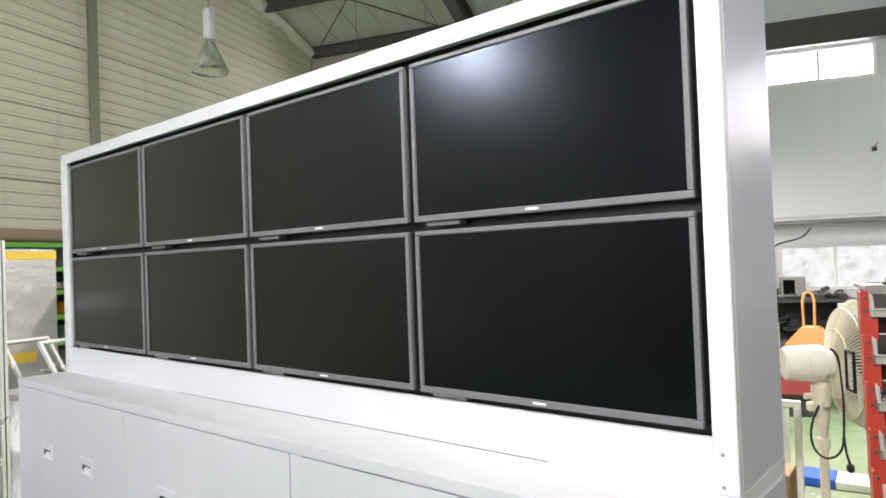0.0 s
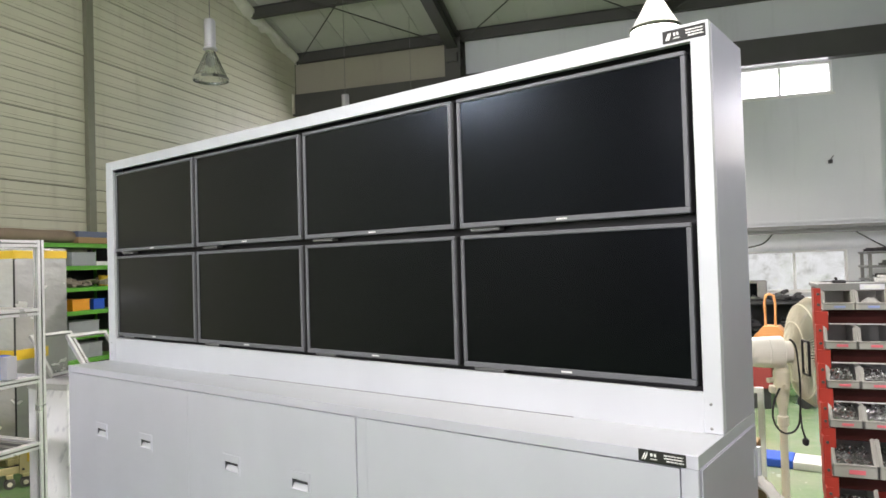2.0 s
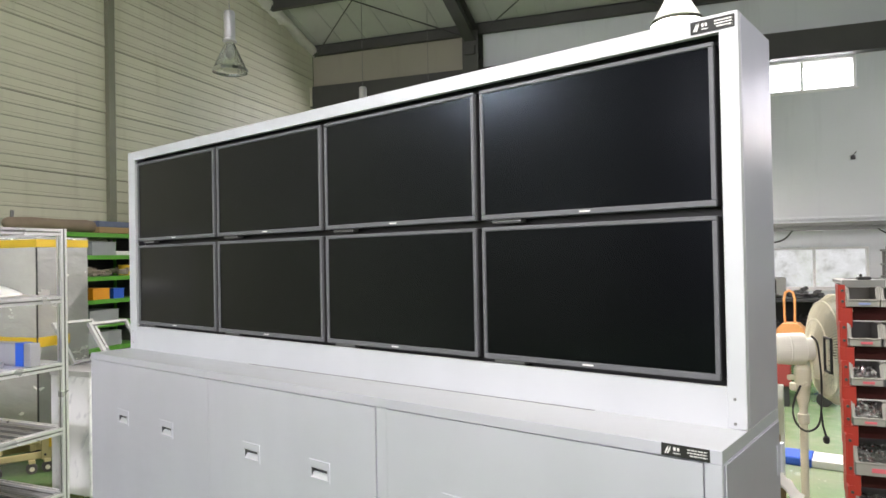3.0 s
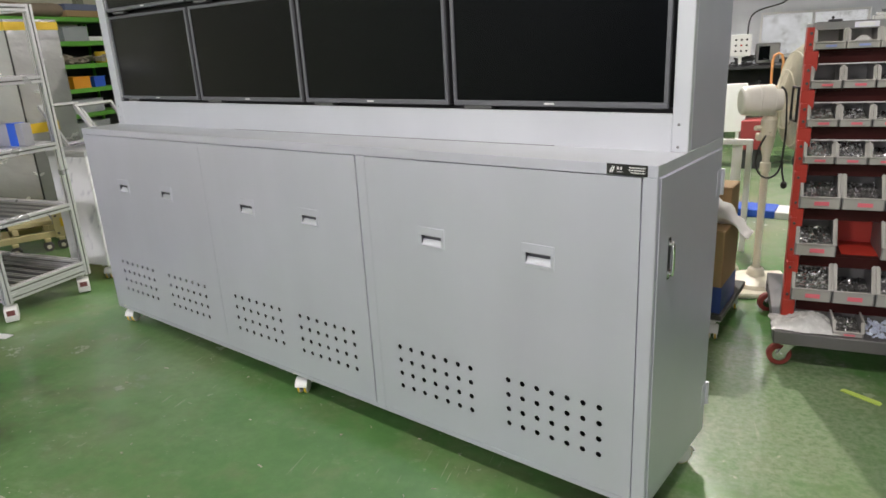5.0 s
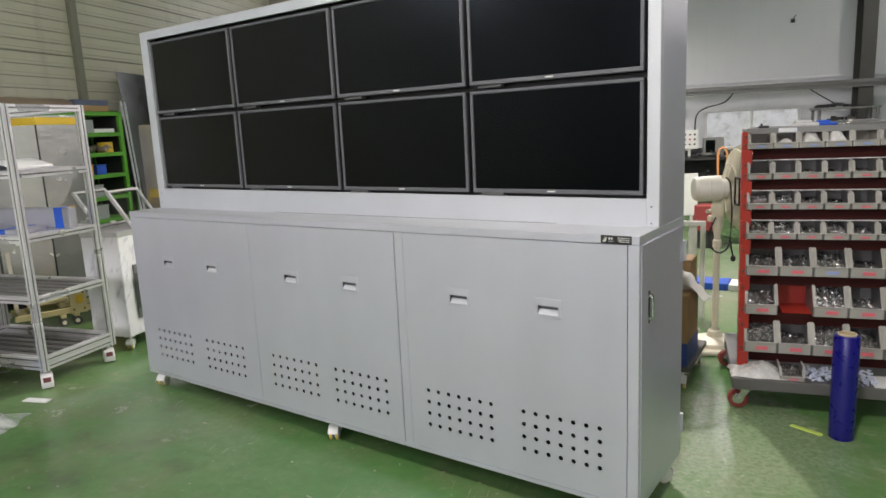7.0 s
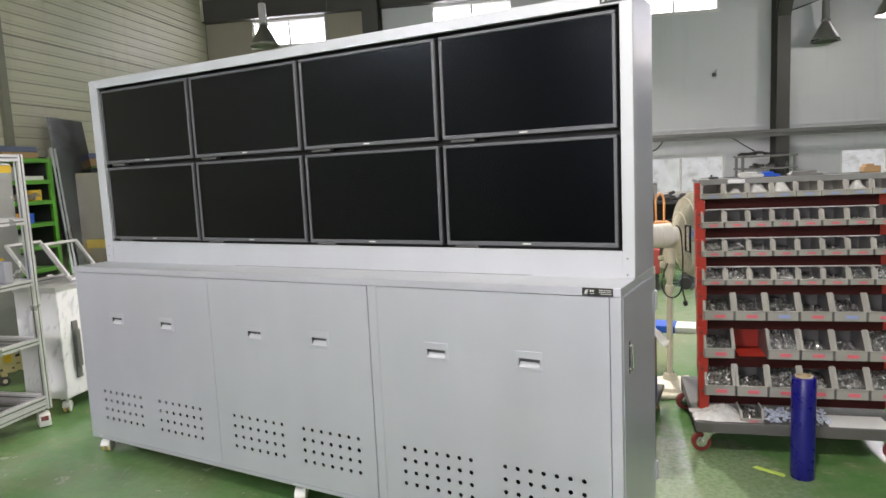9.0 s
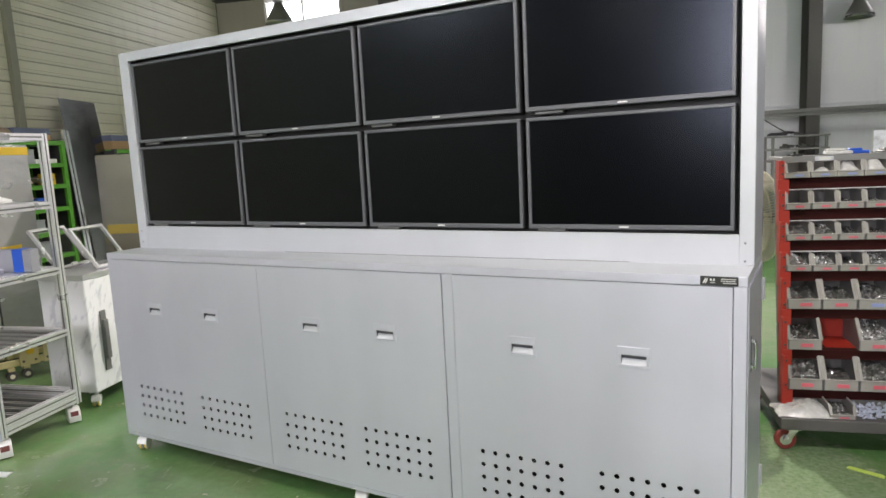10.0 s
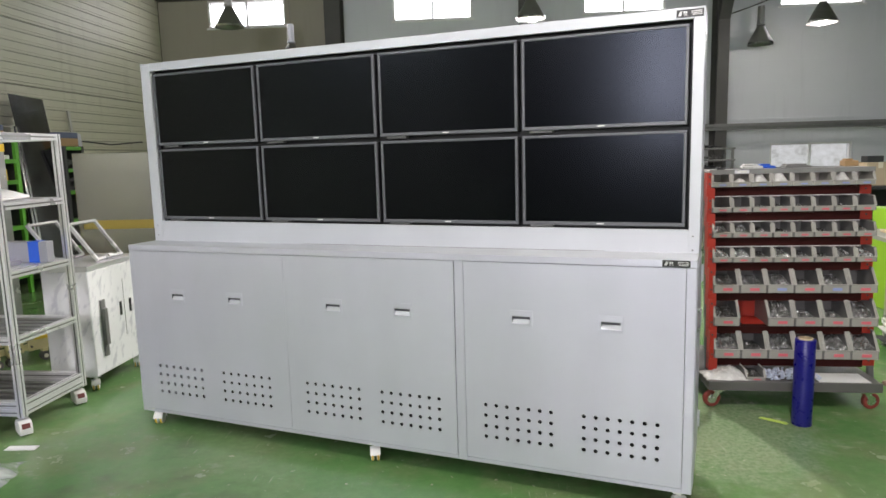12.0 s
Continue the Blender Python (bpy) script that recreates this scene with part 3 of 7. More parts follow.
end_wall = structure("wall_west", bm, POSTGREY, "end wall clad with cream horizontal siding boards")
bm = B()
box(bm, U1, U1 + 0.2, V0 - 0.2, 0.2, 0, 8.4)
structure("wall_east", bm, DARKWALL, "unseen dark grey panelled end wall")

POSTS = [-5.2, -11.0, -16.9]
ROW = 0.1425


def board_mesh(va, vb, z, last):
    """One siding board: a shallow tray with a pressed bead near its foot; the last of each sheet laps further out."""
    bm = B()
    z0, z1 = z + (0.012 if last else 0.004), z + ROW
    e, out = 0.005, 0.013
    low = 0.008 if last else 0.0
    prof = [(0, z0), (out + low, z0 + e), (out + low * 0.8, z0 + 0.034), (out - 0.004, z0 + 0.037), (out - 0.004, z0 + 0.041), (out + low * 0.7, z0 + 0.044), (out, z1 - 0.003), (0, z1)]
    rings = [[bm.verts.new((x, v, zz)) for x, zz in prof] for v in (va, vb)]
    for i in range(len(prof) - 1):
        bm.faces.new([rings[0][i], rings[1][i], rings[1][i + 1], rings[0][i + 1]])
    bm.faces.new(rings[0])
    bm.faces.new(rings[1][::-1])
    return mesh_of("siding_board", bm, SIDING)


bays = [(-0.02, POSTS[0] + 0.06), (POSTS[0] - 0.06, POSTS[1] + 0.06), (POSTS[1] - 0.06, POSTS[2] + 0.06)]
for va, vb in bays:
    z, count = 0.056, 0
    while z < 8.0:
        top = z + ROW
        lo = min(va, -(z + ROW - EAVE - 0.25) / RISE) if z + ROW > EAVE else va
        if lo > vb + 0.3:
            shared("siding_board", board_mesh(lo, vb, z, count % 6 == 0), end_wall, Matrix.Translation((U0 - 0.02, 0, 0)))
        z, count = top, count + 1
for v in POSTS:
    bm = B()
    box(bm, U0 - 0.02, U0 + 0.05, v - 0.055, v + 0.055, 0, roof_z(v) + 0.1, 0.004)
    structure("trim", bm, POSTGREY, "grey-green steel post on the siding wall")

# roof sheets with raised seams
for s, (va, vb) in enumerate(((0.25, V0 / 2), (V0 / 2, V0 - 0.25))):
    bm = B()
    za, zb = EAVE + RISE * -va if s == 0 else EAVE + RISE * (-V0 / 2), 0
    def zr(v):
        return (EAVE + RISE * -v if s == 0 else EAVE + RISE * (v - V0)) + 0.13
    n = 36
    for i in range(n):
        u0, u1 = U0 - 0.3 + i * (U1 - U0 + 0.6) / n, U0 - 0.3 + (i + 1) * (U1 - U0 + 0.6) / n
        c = [Vector((u0 + 0.012, va, zr(va))), Vector((u1 - 0.012, va, zr(va))), Vector((u1 - 0.012, vb, zr(vb))), Vector((u0 + 0.012, vb, zr(vb)))]
        d = [p + Vector((0, 0, 0.1)) for p in c]
        lo, hi = [bm.verts.new(p) for p in c], [bm.verts.new(p) for p in d]
        bm.faces.new(lo)
        bm.faces.new(hi[::-1])
        for k in range(4):
            bm.faces.new([lo[k], hi[k], hi[(k + 1) % 4], lo[(k + 1) % 4]])
        r = [Vector((u1 - 0.012, va, zr(va) + 0.02)), Vector((u1 + 0.012, va, zr(va) + 0.02)), Vector((u1 + 0.012, vb, zr(vb) + 0.02)), Vector((u1 - 0.012, vb, zr(vb) + 0.02))]
        bm.faces.new([bm.verts.new(p) for p in r])
    structure("ceiling", bm, ROOFMAT, "pale sloping roof sheets with narrow seams")

# sprayed foam along the end wall's roof edge
bm = B()
def foam(a, c):
    v = 0.0 - a * 9.0
    n = noise.noise(Vector((v * 2.2, c * 3, 1.3)))
    n2 = noise.noise(Vector((v * 7, c * 5, 4.1)))
    ang = c * math.pi
    r = 0.11 + 0.05 * n + 0.035 * n2
    return Vector((U0 + 0.0 + math.sin(ang) * (r + 0.05), v, roof_z(v) + 0.12 - (1 - math.cos(ang)) * r * 0.8))
sheet(bm, 140, 8, foam)
structure("trim", bm, FOAM, "rough sprayed white foam sealing the roof edge", smooth=True)

# steel frame
COLS = [2.6, 6.2, 9.76, 13.4]
for u in COLS:
    bm = B()
    cu, wide = (u - 0.05, 0.21) if u == 9.76 else (u, 0.3)
    beam(bm, (cu, -0.2, 0), (cu, -0.2, EAVE - 0.05), 0.34, wide, 0.014, Vector((0, 1, 0)))
    if u == 9.76:
        # haunch where the column meets the rafter
        beam(bm, (cu, -0.3, 3.86), (cu, -0.72, 4.62), 0.2, 0.2, 0.014)
    structure("column", bm, DARKSTEEL, "dark grey steel column against the wall")
    bm = B()
    beam(bm, (u, -0.05, EAVE - 0.16), (u, V0 / 2, EAVE + RISE * -V0 / 2 - 0.16), 0.34, 0.2, 0.014)
    beam(bm, (u, V0 / 2, EAVE + RISE * -V0 / 2 - 0.16), (u, V0 + 0.05, EAVE - 0.16), 0.34, 0.2, 0.014)
    box(bm, u - 0.1, u + 0.1, -0.42, -0.04, EAVE - 0.5, EAVE - 0.34, 0.004)
    structure("rafter", bm, DARKSTEEL, "dark grey steel roof rafter")
for v in (-0.1, -1.6, -3.2, -4.8, -6.4, -8.0, -9.3, -11.0, -13, -15, -17):
    bm = B()
    edges = [U0 + 0.06] + [c for c in COLS] + [U1]
    z = roof_z(v) + 0.02
    for a, c in zip(edges, edges[1:]):
        beam(bm, (a + 0.02, v, z), (c - 0.02, v, z), 0.2, 0.1, 0.01)
    structure("purlin", bm, DARKSTEEL, "dark grey steel roof purlin")
edges = [U0 + 0.02] + COLS + [U1]
bm = B()
for a, c in zip(edges, edges[1:]):
    box(bm, a + 0.16 if a in COLS else a, c - 0.16 if c in COLS else c, -0.14, -0.004, 4.59, 5.02, 0.004)
    box(bm, a + 0.16 if a in COLS else a, c - 0.16 if c in COLS else c, -0.19, -0.1405, 4.59, 4.612, 0.003)
plates = B()
box(plates, edges[0] - 0.015, edges[0] + 0.03, -0.18, -0.1405, 4.6305, 5.02, 0.002)
structure("eave_girder", bm, DARKSTEEL, "deep dark girder along the wall above the windows")
structure("trim", plates, CREAM, "pale end plate on the dark girder")
bm = B()
for a, c in zip([U0] + COLS, COLS):
    for va, vb in ((-0.1, -3.1), (-3.3, -6.3)):
        tube(bm, [(a + 0.1, va, roof_z(va) - 0.1), (c - 0.1, vb, roof_z(vb) - 0.1)], 0.012, 6)
        tube(bm, [(c - 0.1, va, roof_z(va) - 0.13), (a + 0.1, vb, roof_z(vb) - 0.13)], 0.012, 6)
structure("brace", bm, DARKSTEEL, "thin crossed steel bracing rods under the roof")
bm = B()
box(bm, U0, U1, -0.44, -0.36, 1.9, 1.96, 0.004)
box(bm, U0, U1, -0.4, -0.385, 1.84, 1.8995, 0.002)
for u in [c for c in COLS]:
    box(bm, u - 0.03, u + 0.03, -0.359, -0.02, 1.91, 1.95, 0.003)
structure("rail", bm, GREYSTEEL, "grey steel cable rail along the wall")
bm = B()
box(bm, U0, U1, -0.03, -0.003, 2.02, 2.06, 0.003)
structure("trim", bm, WALLGREY, "grey ledge along the wall above the rail")


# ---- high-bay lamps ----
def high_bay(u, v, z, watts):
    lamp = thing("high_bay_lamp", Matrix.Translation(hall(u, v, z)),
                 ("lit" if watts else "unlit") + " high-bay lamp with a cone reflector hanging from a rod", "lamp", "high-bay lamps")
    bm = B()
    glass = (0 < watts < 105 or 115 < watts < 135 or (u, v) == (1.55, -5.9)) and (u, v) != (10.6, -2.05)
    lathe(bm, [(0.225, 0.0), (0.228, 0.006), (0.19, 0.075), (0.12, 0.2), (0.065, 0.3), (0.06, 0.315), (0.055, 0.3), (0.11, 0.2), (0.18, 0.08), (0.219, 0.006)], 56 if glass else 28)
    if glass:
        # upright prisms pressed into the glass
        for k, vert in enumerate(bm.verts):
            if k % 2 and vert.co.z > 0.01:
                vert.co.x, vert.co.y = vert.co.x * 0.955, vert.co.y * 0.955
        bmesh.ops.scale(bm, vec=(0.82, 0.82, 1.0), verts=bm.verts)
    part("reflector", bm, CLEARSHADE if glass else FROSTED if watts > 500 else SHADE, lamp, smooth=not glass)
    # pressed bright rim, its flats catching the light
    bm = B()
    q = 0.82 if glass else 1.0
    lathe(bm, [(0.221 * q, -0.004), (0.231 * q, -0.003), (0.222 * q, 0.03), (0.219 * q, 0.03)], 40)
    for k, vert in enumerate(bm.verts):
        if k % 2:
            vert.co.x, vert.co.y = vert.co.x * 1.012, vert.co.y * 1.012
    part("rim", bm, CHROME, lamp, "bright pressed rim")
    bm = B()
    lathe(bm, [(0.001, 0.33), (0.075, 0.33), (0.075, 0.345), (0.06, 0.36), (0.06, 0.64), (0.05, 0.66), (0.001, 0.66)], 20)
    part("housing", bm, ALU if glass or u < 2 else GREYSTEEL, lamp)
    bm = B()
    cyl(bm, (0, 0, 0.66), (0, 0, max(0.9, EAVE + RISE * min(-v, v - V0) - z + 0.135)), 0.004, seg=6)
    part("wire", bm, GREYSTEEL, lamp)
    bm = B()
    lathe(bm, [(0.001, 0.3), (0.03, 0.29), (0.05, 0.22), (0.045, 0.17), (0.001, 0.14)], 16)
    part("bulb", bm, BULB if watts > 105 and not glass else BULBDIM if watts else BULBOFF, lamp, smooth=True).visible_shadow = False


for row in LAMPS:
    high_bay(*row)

# ---- the video console ----
XL, XR = -3.053, 0.052
OL, OR, OB, OT, TOP = -2.983, 0.006, 1.207, 2.086, 2.132
FRONT, DESK, BACK, BASE = -0.205, 1.107, 0.31, 0.1
console = thing("video_console", Matrix.Identity(4), "light grey steel video wall console on white casters", "console")

bm = B()
box(bm, XL, OL, 0, 0.02, DESK - 0.027, TOP)
box(bm, OR, XR, 0, 0.02, DESK + 0.0004, TOP)
box(bm, OL, OR, 0, 0.02, OT, TOP, 0.001)
box(bm, OL, OR, 0.001, 0.02, DESK - 0.027, OB, 0.001)
part("front_frame", bm, UPPER, console)
for x0, x1 in ((XL, XL + 0.015), (XR - 0.015, XR)):
    bm = B()
    box(bm, x0, x1, 0.0205, BACK - 0.001, DESK - 0.021 if x0 == XL else DESK + 0.0004, TOP - 0.0005)
    part("side_panel", bm, CAB, console)
bm = B()
box(bm, XL + 0.0155, XR - 0.0155, 0.0205, BACK, TOP - 0.015, TOP - 0.0005)
part("top_panel", bm, UPPER, console)
bm = B()
box(bm, XL + 0.016, XR - 0.016, BACK - 0.012, BACK - 0.001, BASE + 0.001, TOP - 0.016)
part("back_panel", bm, CAB_IN, console)
bm = B()
box(bm, OL - 0.03, OR + 0.02, 0.07, 0.075, OB - 0.03, OT + 0.02)
part("mounting_wall", bm, BLACK, console, "black steel mounting wall behind the displays")

# desk: top slab with a lip, its underside open
bm = B()
box(bm, XL, XR, FRONT + 0.0035, BACK, DESK - 0.03, DESK, 0.001)
part("desk_top", bm, UPPER, console)
bm = B()
box(bm, XL, XR, FRONT, FRONT + 0.0034, DESK - 0.03, DESK - 0.0004, 0.001)
part("desk_lip", bm, CAB, console)

# base carcass
bm = B()
zt = DESK - 0.0305
box(bm, XL, XL + 0.036, FRONT + 0.001, -0.15, BASE, zt)
box(bm, XR - 0.04, XR, FRONT + 0.001, -0.15, BASE, zt)
box(bm, -1.008, -0.962, FRONT + 0.001, -0.15, BASE, zt)
box(bm, XL + 0.0365, -1.0085, FRONT + 0.001, -0.15, BASE, BASE + 0.02)
box(bm, -0.9615, XR - 0.0405, FRONT + 0.001, -0.15, BASE, BASE + 0.02)
part("base_frame", bm, CAB, console)
bm = B()
box(bm, XL + 0.02, XR - 0.02, -0.149, BACK - 0.013, BASE + 0.005, BASE + 0.015)
part("base_floor", bm, CAB_IN, console)
for x0, x1, nm in ((XL, XL + 0.012, "base_side"), (XR - 0.012, XR, "base_side")):
    bm = B()
    box(bm, x0, x1, -0.1495, BACK, BASE, zt)
    part(nm, bm, CAB, console)


def holed_panel(x0, x1, z0, z1, groups, slots):
    """A pressed front panel with rows of round vents and open slots for the pulls."""
    pitch, r = 0.0520, 0.0092
    xs, zs = {x0, x1}, {z0, z1}
    voids, centres = [], []
    for gx, gz in groups:
        a, c, d, e = gx - pitch / 2, gx + 6.5 * pitch, gz - 3.5 * pitch, gz + pitch / 2
        xs.update((a, c)), zs.update((d, e))
        voids.append((a, c, d, e))
        centres += [(gx + i * pitch, gz - j * pitch) for i in range(7) for j in range(4)]
    for sx, sz in slots:
        a, c, d, e = sx - 0.041, sx + 0.041, sz - 0.0165, sz + 0.0155
        xs.update((a, c)), zs.update((d, e))
        voids.append((a, c, d, e))
    bm = B()
    xs, zs = sorted(xs), sorted(zs)
    y = FRONT - 0.0015
    for xa, xb in zip(xs, xs[1:]):
        for za, zb in zip(zs, zs[1:]):
            cx, cz = (xa + xb) / 2, (za + zb) / 2
            if not any(v[0] < cx < v[1] and v[2] < cz < v[3] for v in voids):
                bm.faces.new([bm.verts.new(p) for p in ((xa, y, za), (xb, y, za), (xb, y, zb), (xa, y, zb))])
    n = 16
    for cx, cz in centres:
        outer, rim, deep = [], [], []
        for i in range(n):
            t = 2 * math.pi * i / n
            c, s = math.cos(t), math.sin(t)
            k = pitch / 2 / max(abs(c), abs(s))
            outer.append(bm.verts.new((cx + c * k, y, cz + s * k)))
            rim.append(bm.verts.new((cx + c * r, y, cz + s * r)))
            deep.append(bm.verts.new((cx + c * r, y + 0.002, cz + s * r)))
        for i in range(n):
            j = (i + 1) % n
            bm.faces.new([outer[i], outer[j], rim[j], rim[i]])
            bm.faces.new([rim[i], rim[j], deep[j], deep[i]])
    for xa, xb, za, zb in ((x0, x0, z0, z1), (x1, x1, z0, z1), (x0, x1, z0, z0), (x0, x1, z1, z1)):
        if xa == xb:
            q = ((xa, y, za), (xa, y, zb), (xa, y + 0.018, zb), (xa, y + 0.018, za))
        else:
            q = ((xa, y, za), (xb, y, za), (xb, y + 0.018, za), (xa, y + 0.018, za))
        bm.faces.new([bm.verts.new(p) for p in q])
    bmesh.ops.remove_doubles(bm, verts=bm.verts, dist=0.00005)
    me = bpy.data.meshes.new("front_panel")
    bm.normal_update()
    bm.to_mesh(me)
    bm.free()
    me.materials.append(CAB)
    ob = new("front_panel", me)
    ob.parent = console
    return ob


def pull_meshes():
    """A pressed plate with a slot, the bright scoop at the slot's foot and the pocket behind."""
    y = FRONT - 0.0015
    bm = B()
    for a in ((-0.054, 0.054, 0.016, 0.044), (-0.054, 0.054, -0.027, -0.017), (-0.054, -0.0415, -0.017, 0.016), (0.0415, 0.054, -0.017, 0.016)):
        box(bm, a[0], a[1], y - 0.0026, y + 0.001, a[2], a[3], 0.001)
    frame_me = mesh_of("pull_frame", bm, CAB)
    bm = B()
    prof = [(y - 0.002, -0.0162), (y + 0.002, -0.0125), (y + 0.006, -0.006), (y + 0.009, 0.0005), (y + 0.0105, 0.0015), (y + 0.008, -0.0075), (y + 0.0035, -0.0145), (y - 0.0005, -0.0168)]
    a = [bm.verts.new((-0.0405, p, q)) for p, q in prof]
    c = [bm.verts.new((0.0405, p, q)) for p, q in prof]
    bm.faces.new(a), bm.faces.new(c[::-1])
    for i in range(len(prof)):
        j = (i + 1) % len(prof)
        bm.faces.new([a[i], c[i], c[j], a[j]])
    scoop = mesh_of("scoop", bm, UPPER)
    bm = B()
    box(bm, -0.042, 0.042, y + 0.02, y + 0.022, -0.0175, 0.0165, 0.0005)
    box(bm, -0.043, -0.0415, y + 0.002, y + 0.0195, -0.0175, 0.0165, 0.0003)
    box(bm, 0.0415, 0.043, y + 0.002, y + 0.0195, -0.0175, 0.0165, 0.0003)
    return frame_me, scoop, mesh_of("pocket", bm, POCKET)


PULLS = pull_meshes()
PANELS = [(-3.0155, -1.9706, [(-2.885, 0.394), (-2.415, 0.394)], [-2.705, -2.302]),
          (-1.9688, -1.0105, [(-1.858, 0.394), (-1.413, 0.394)], [-1.676, -1.283]),
          (-0.9595, 0.0103, [(-0.862, 0.394), (-0.402, 0.394)], [-0.685, -0.288])]
for x0, x1, groups, pulls in PANELS:
    pan = holed_panel(x0, x1, BASE + 0.0235, zt - 0.0022, groups, [(p, 0.815) for p in pulls])
    for p in pulls:
        f = shared("pull_handle", PULLS[0], pan, Matrix.Translation((p, 0, 0.815)), "flush pressed pull handle")
        shared("scoop", PULLS[1], pan, Matrix.Translation((p, 0, 0.815)))
        shared("pocket", PULLS[2], pan, Matrix.Translation((p, 0, 0.815)))

# side door with its handle and hinges
bm = B()
box(bm, XR + 0.0005, XR + 0.0035, -0.188, BACK - 0.012, BASE + 0.03, DESK - 0.034, 0.0012)
door = part("side_door", bm, CAB, console)
bm = B()
hx = XR + 0.004
for z in (0.886, 0.803):
    cyl(bm, (hx, -0.115, z), (hx + 0.011, -0.115, z), 0.005, seg=10)
tube(bm, [(hx + 0.01, -0.115, 0.892), (hx + 0.012, -0.115, 0.876), (hx + 0.013, -0.115, 0.845), (hx + 0.012, -0.115, 0.813), (hx + 0.01, -0.115, 0.797)], 0.0045, 10)
box(bm, hx + 0.0007, hx + 0.003, -0.123, -0.107, 0.878, 0.896)
box(bm, hx + 0.0007, hx + 0.003, -0.123, -0.107, 0.793, 0.811)
part("handle", bm, CHROME, door, "chrome grab handle", smooth=True)
bm = B()
box(bm, XR + 0.0036, XR + 0.0046, -0.122, -0.104, 0.786, 0.902, 0.0004)
part("back_plate", bm, BLACK, door, "dark plate behind the handle")
for z in (0.97, 0.245):
    bm = B()
    cyl(bm, (XR + 0.006, BACK - 0.004, z - 0.04), (XR + 0.006, BACK - 0.004, z + 0.04), 0.007, seg=10)
    box(bm, XR + 0.0036, XR + 0.0056, BACK - 0.045, BACK - 0.004, z - 0.04, z + 0.04, 0.0005)
    part("hinge", bm, CAB, door)


def nameplate(x0, x1, y, z0, z1):
    """A black plate with a white mark and lines of print too small to read."""
    bm = B()
    box(bm, x0, x1, y - 0.0018, y + 0.0, z0, z1, 0.0006)
    plate = part("nameplate", bm, PLATE, console, "black nameplate with a white mark")
    w, h = x1 - x0, z1 - z0
    yy = y - 0.0018
    bm = B()
    for ox in (0.07, 0.12):
        pts = [(ox, 0.2), (ox + 0.03, 0.2), (ox + 0.075, 0.55), (ox + 0.085, 0.85), (ox + 0.045, 0.62)]
        prism(bm, [(x0 + a * w, z0 + c * h) for a, c in pts], yy - 0.0006, yy)
    for a, c, d, e in ((0.26, 0.5, 0.31, 0.75), (0.34, 0.5, 0.385, 0.75), (0.26, 0.27, 0.41, 0.33)):
        box(bm, x0 + a * w, x0 + d * w, yy - 0.0006, yy, z0 + c * h, z0 + e * h, 0.0001)
    part("mark", bm, PRINT, plate)
    for i, (a, d) in enumerate(((0.55, 0.95), (0.55, 0.94), (0.6, 0.95))):
        c = 0.68 - 0.22 * i
        bm = B()
        x = a
        rr = random.Random(i)
        while x < d:
            e = min(d, x + rr.uniform(0.03, 0.07))
            box(bm, x0 + x * w, x0 + e * w, yy - 0.0006, yy, z0 + c * h, z0 + (c + 0.1) * h, 0.0001)
            x = e + 0.014
        part("print_line", bm, PRINT, plate)


nameplate(-0.083, 0.026, FRONT - 0.0002, 1.0775, 1.106)
nameplate(-0.062, 0.045, 0.0, 2.092, 2.124)
for z in (1.18, 1.12):
    for x in (0.024, XL + 0.03):
        bm = B()
        lathe(bm, [(0.0001, 0.0018), (0.0024, 0.0016), (0.0038, 0.0007), (0.004, 0)], 12, Matrix.Translation((x, 0, z)) @ Matrix.Rotation(radians(90), 4, "X"))
        part("screw", bm, GREYSTEEL, console)


def caster_meshes(r, body_mat, wheel_mat):
    """A low twin-wheel furniture caster under a rounded hood, its top plate at the height 0, wheels down to -0.1."""
    bm = B()
    box(bm, -0.034, 0.034, -0.034, 0.034, -0.006, 0.0, 0.001)
    cyl(bm, (0, 0, -0.034), (0, 0, -0.006), 0.012, seg=12)
    cx, cz = 0.014, -0.1 + r
    outer = [(cx + (r + 0.006) * math.cos(radians(a)), cz + (r + 0.006) * math.sin(radians(a))) for a in range(10, 191, 15)]
    inner = [(cx + (r + 0.002) * math.cos(radians(a)), cz + (r + 0.002) * math.sin(radians(a))) for a in range(190, 9, -15)]
    prism(bm, outer + inner, -0.026, 0.026)
    prism(bm, [(-0.016, -0.034), (0.016, -0.034), (cx + 0.01, cz - 0.004), (cx - 0.01, cz - 0.004)], -0.004, 0.004)
    body = mesh_of("caster", bm, body_mat)
    bm = B()
    m = Matrix.Translation((cx, 0, cz)) @ Matrix.Rotation(radians(90), 4, "X")
    for y0, y1 in ((-0.023, -0.006), (0.006, 0.023)):
        lathe(bm, [(0.001, y0), (r - 0.008, y0), (r - 0.002, y0 + 0.003), (r, y0 + 0.006), (r, y1 - 0.006), (r - 0.002, y1 - 0.003), (r - 0.008, y1), (0.001, y1)], 22, m)
    wheel = mesh_of("wheel", bm, wheel_mat)
    bm = B()
    for y0, y1 in ((-0.019, -0.01), (0.01, 0.019)):
        lathe(bm, [(r + 0.0002, y0), (r + 0.0009, (y0 + y1) / 2), (r + 0.0002, y1)], 22, m)
    return body, wheel, mesh_of("stripe", bm, YELLOW)


CASTER = caster_meshes(0.034, WHITE, WHITE)


def add_caster(parent, x, y, z, turn):
    c = shared("caster", CASTER[0], parent, Matrix.Translation((x, y, z)) @ Matrix.Rotation(radians(turn), 4, "Z"), "white plastic swivel caster")
    shared("wheel", CASTER[1], c)
    shared("stripe", CASTER[2], c, None, "yellow tread")


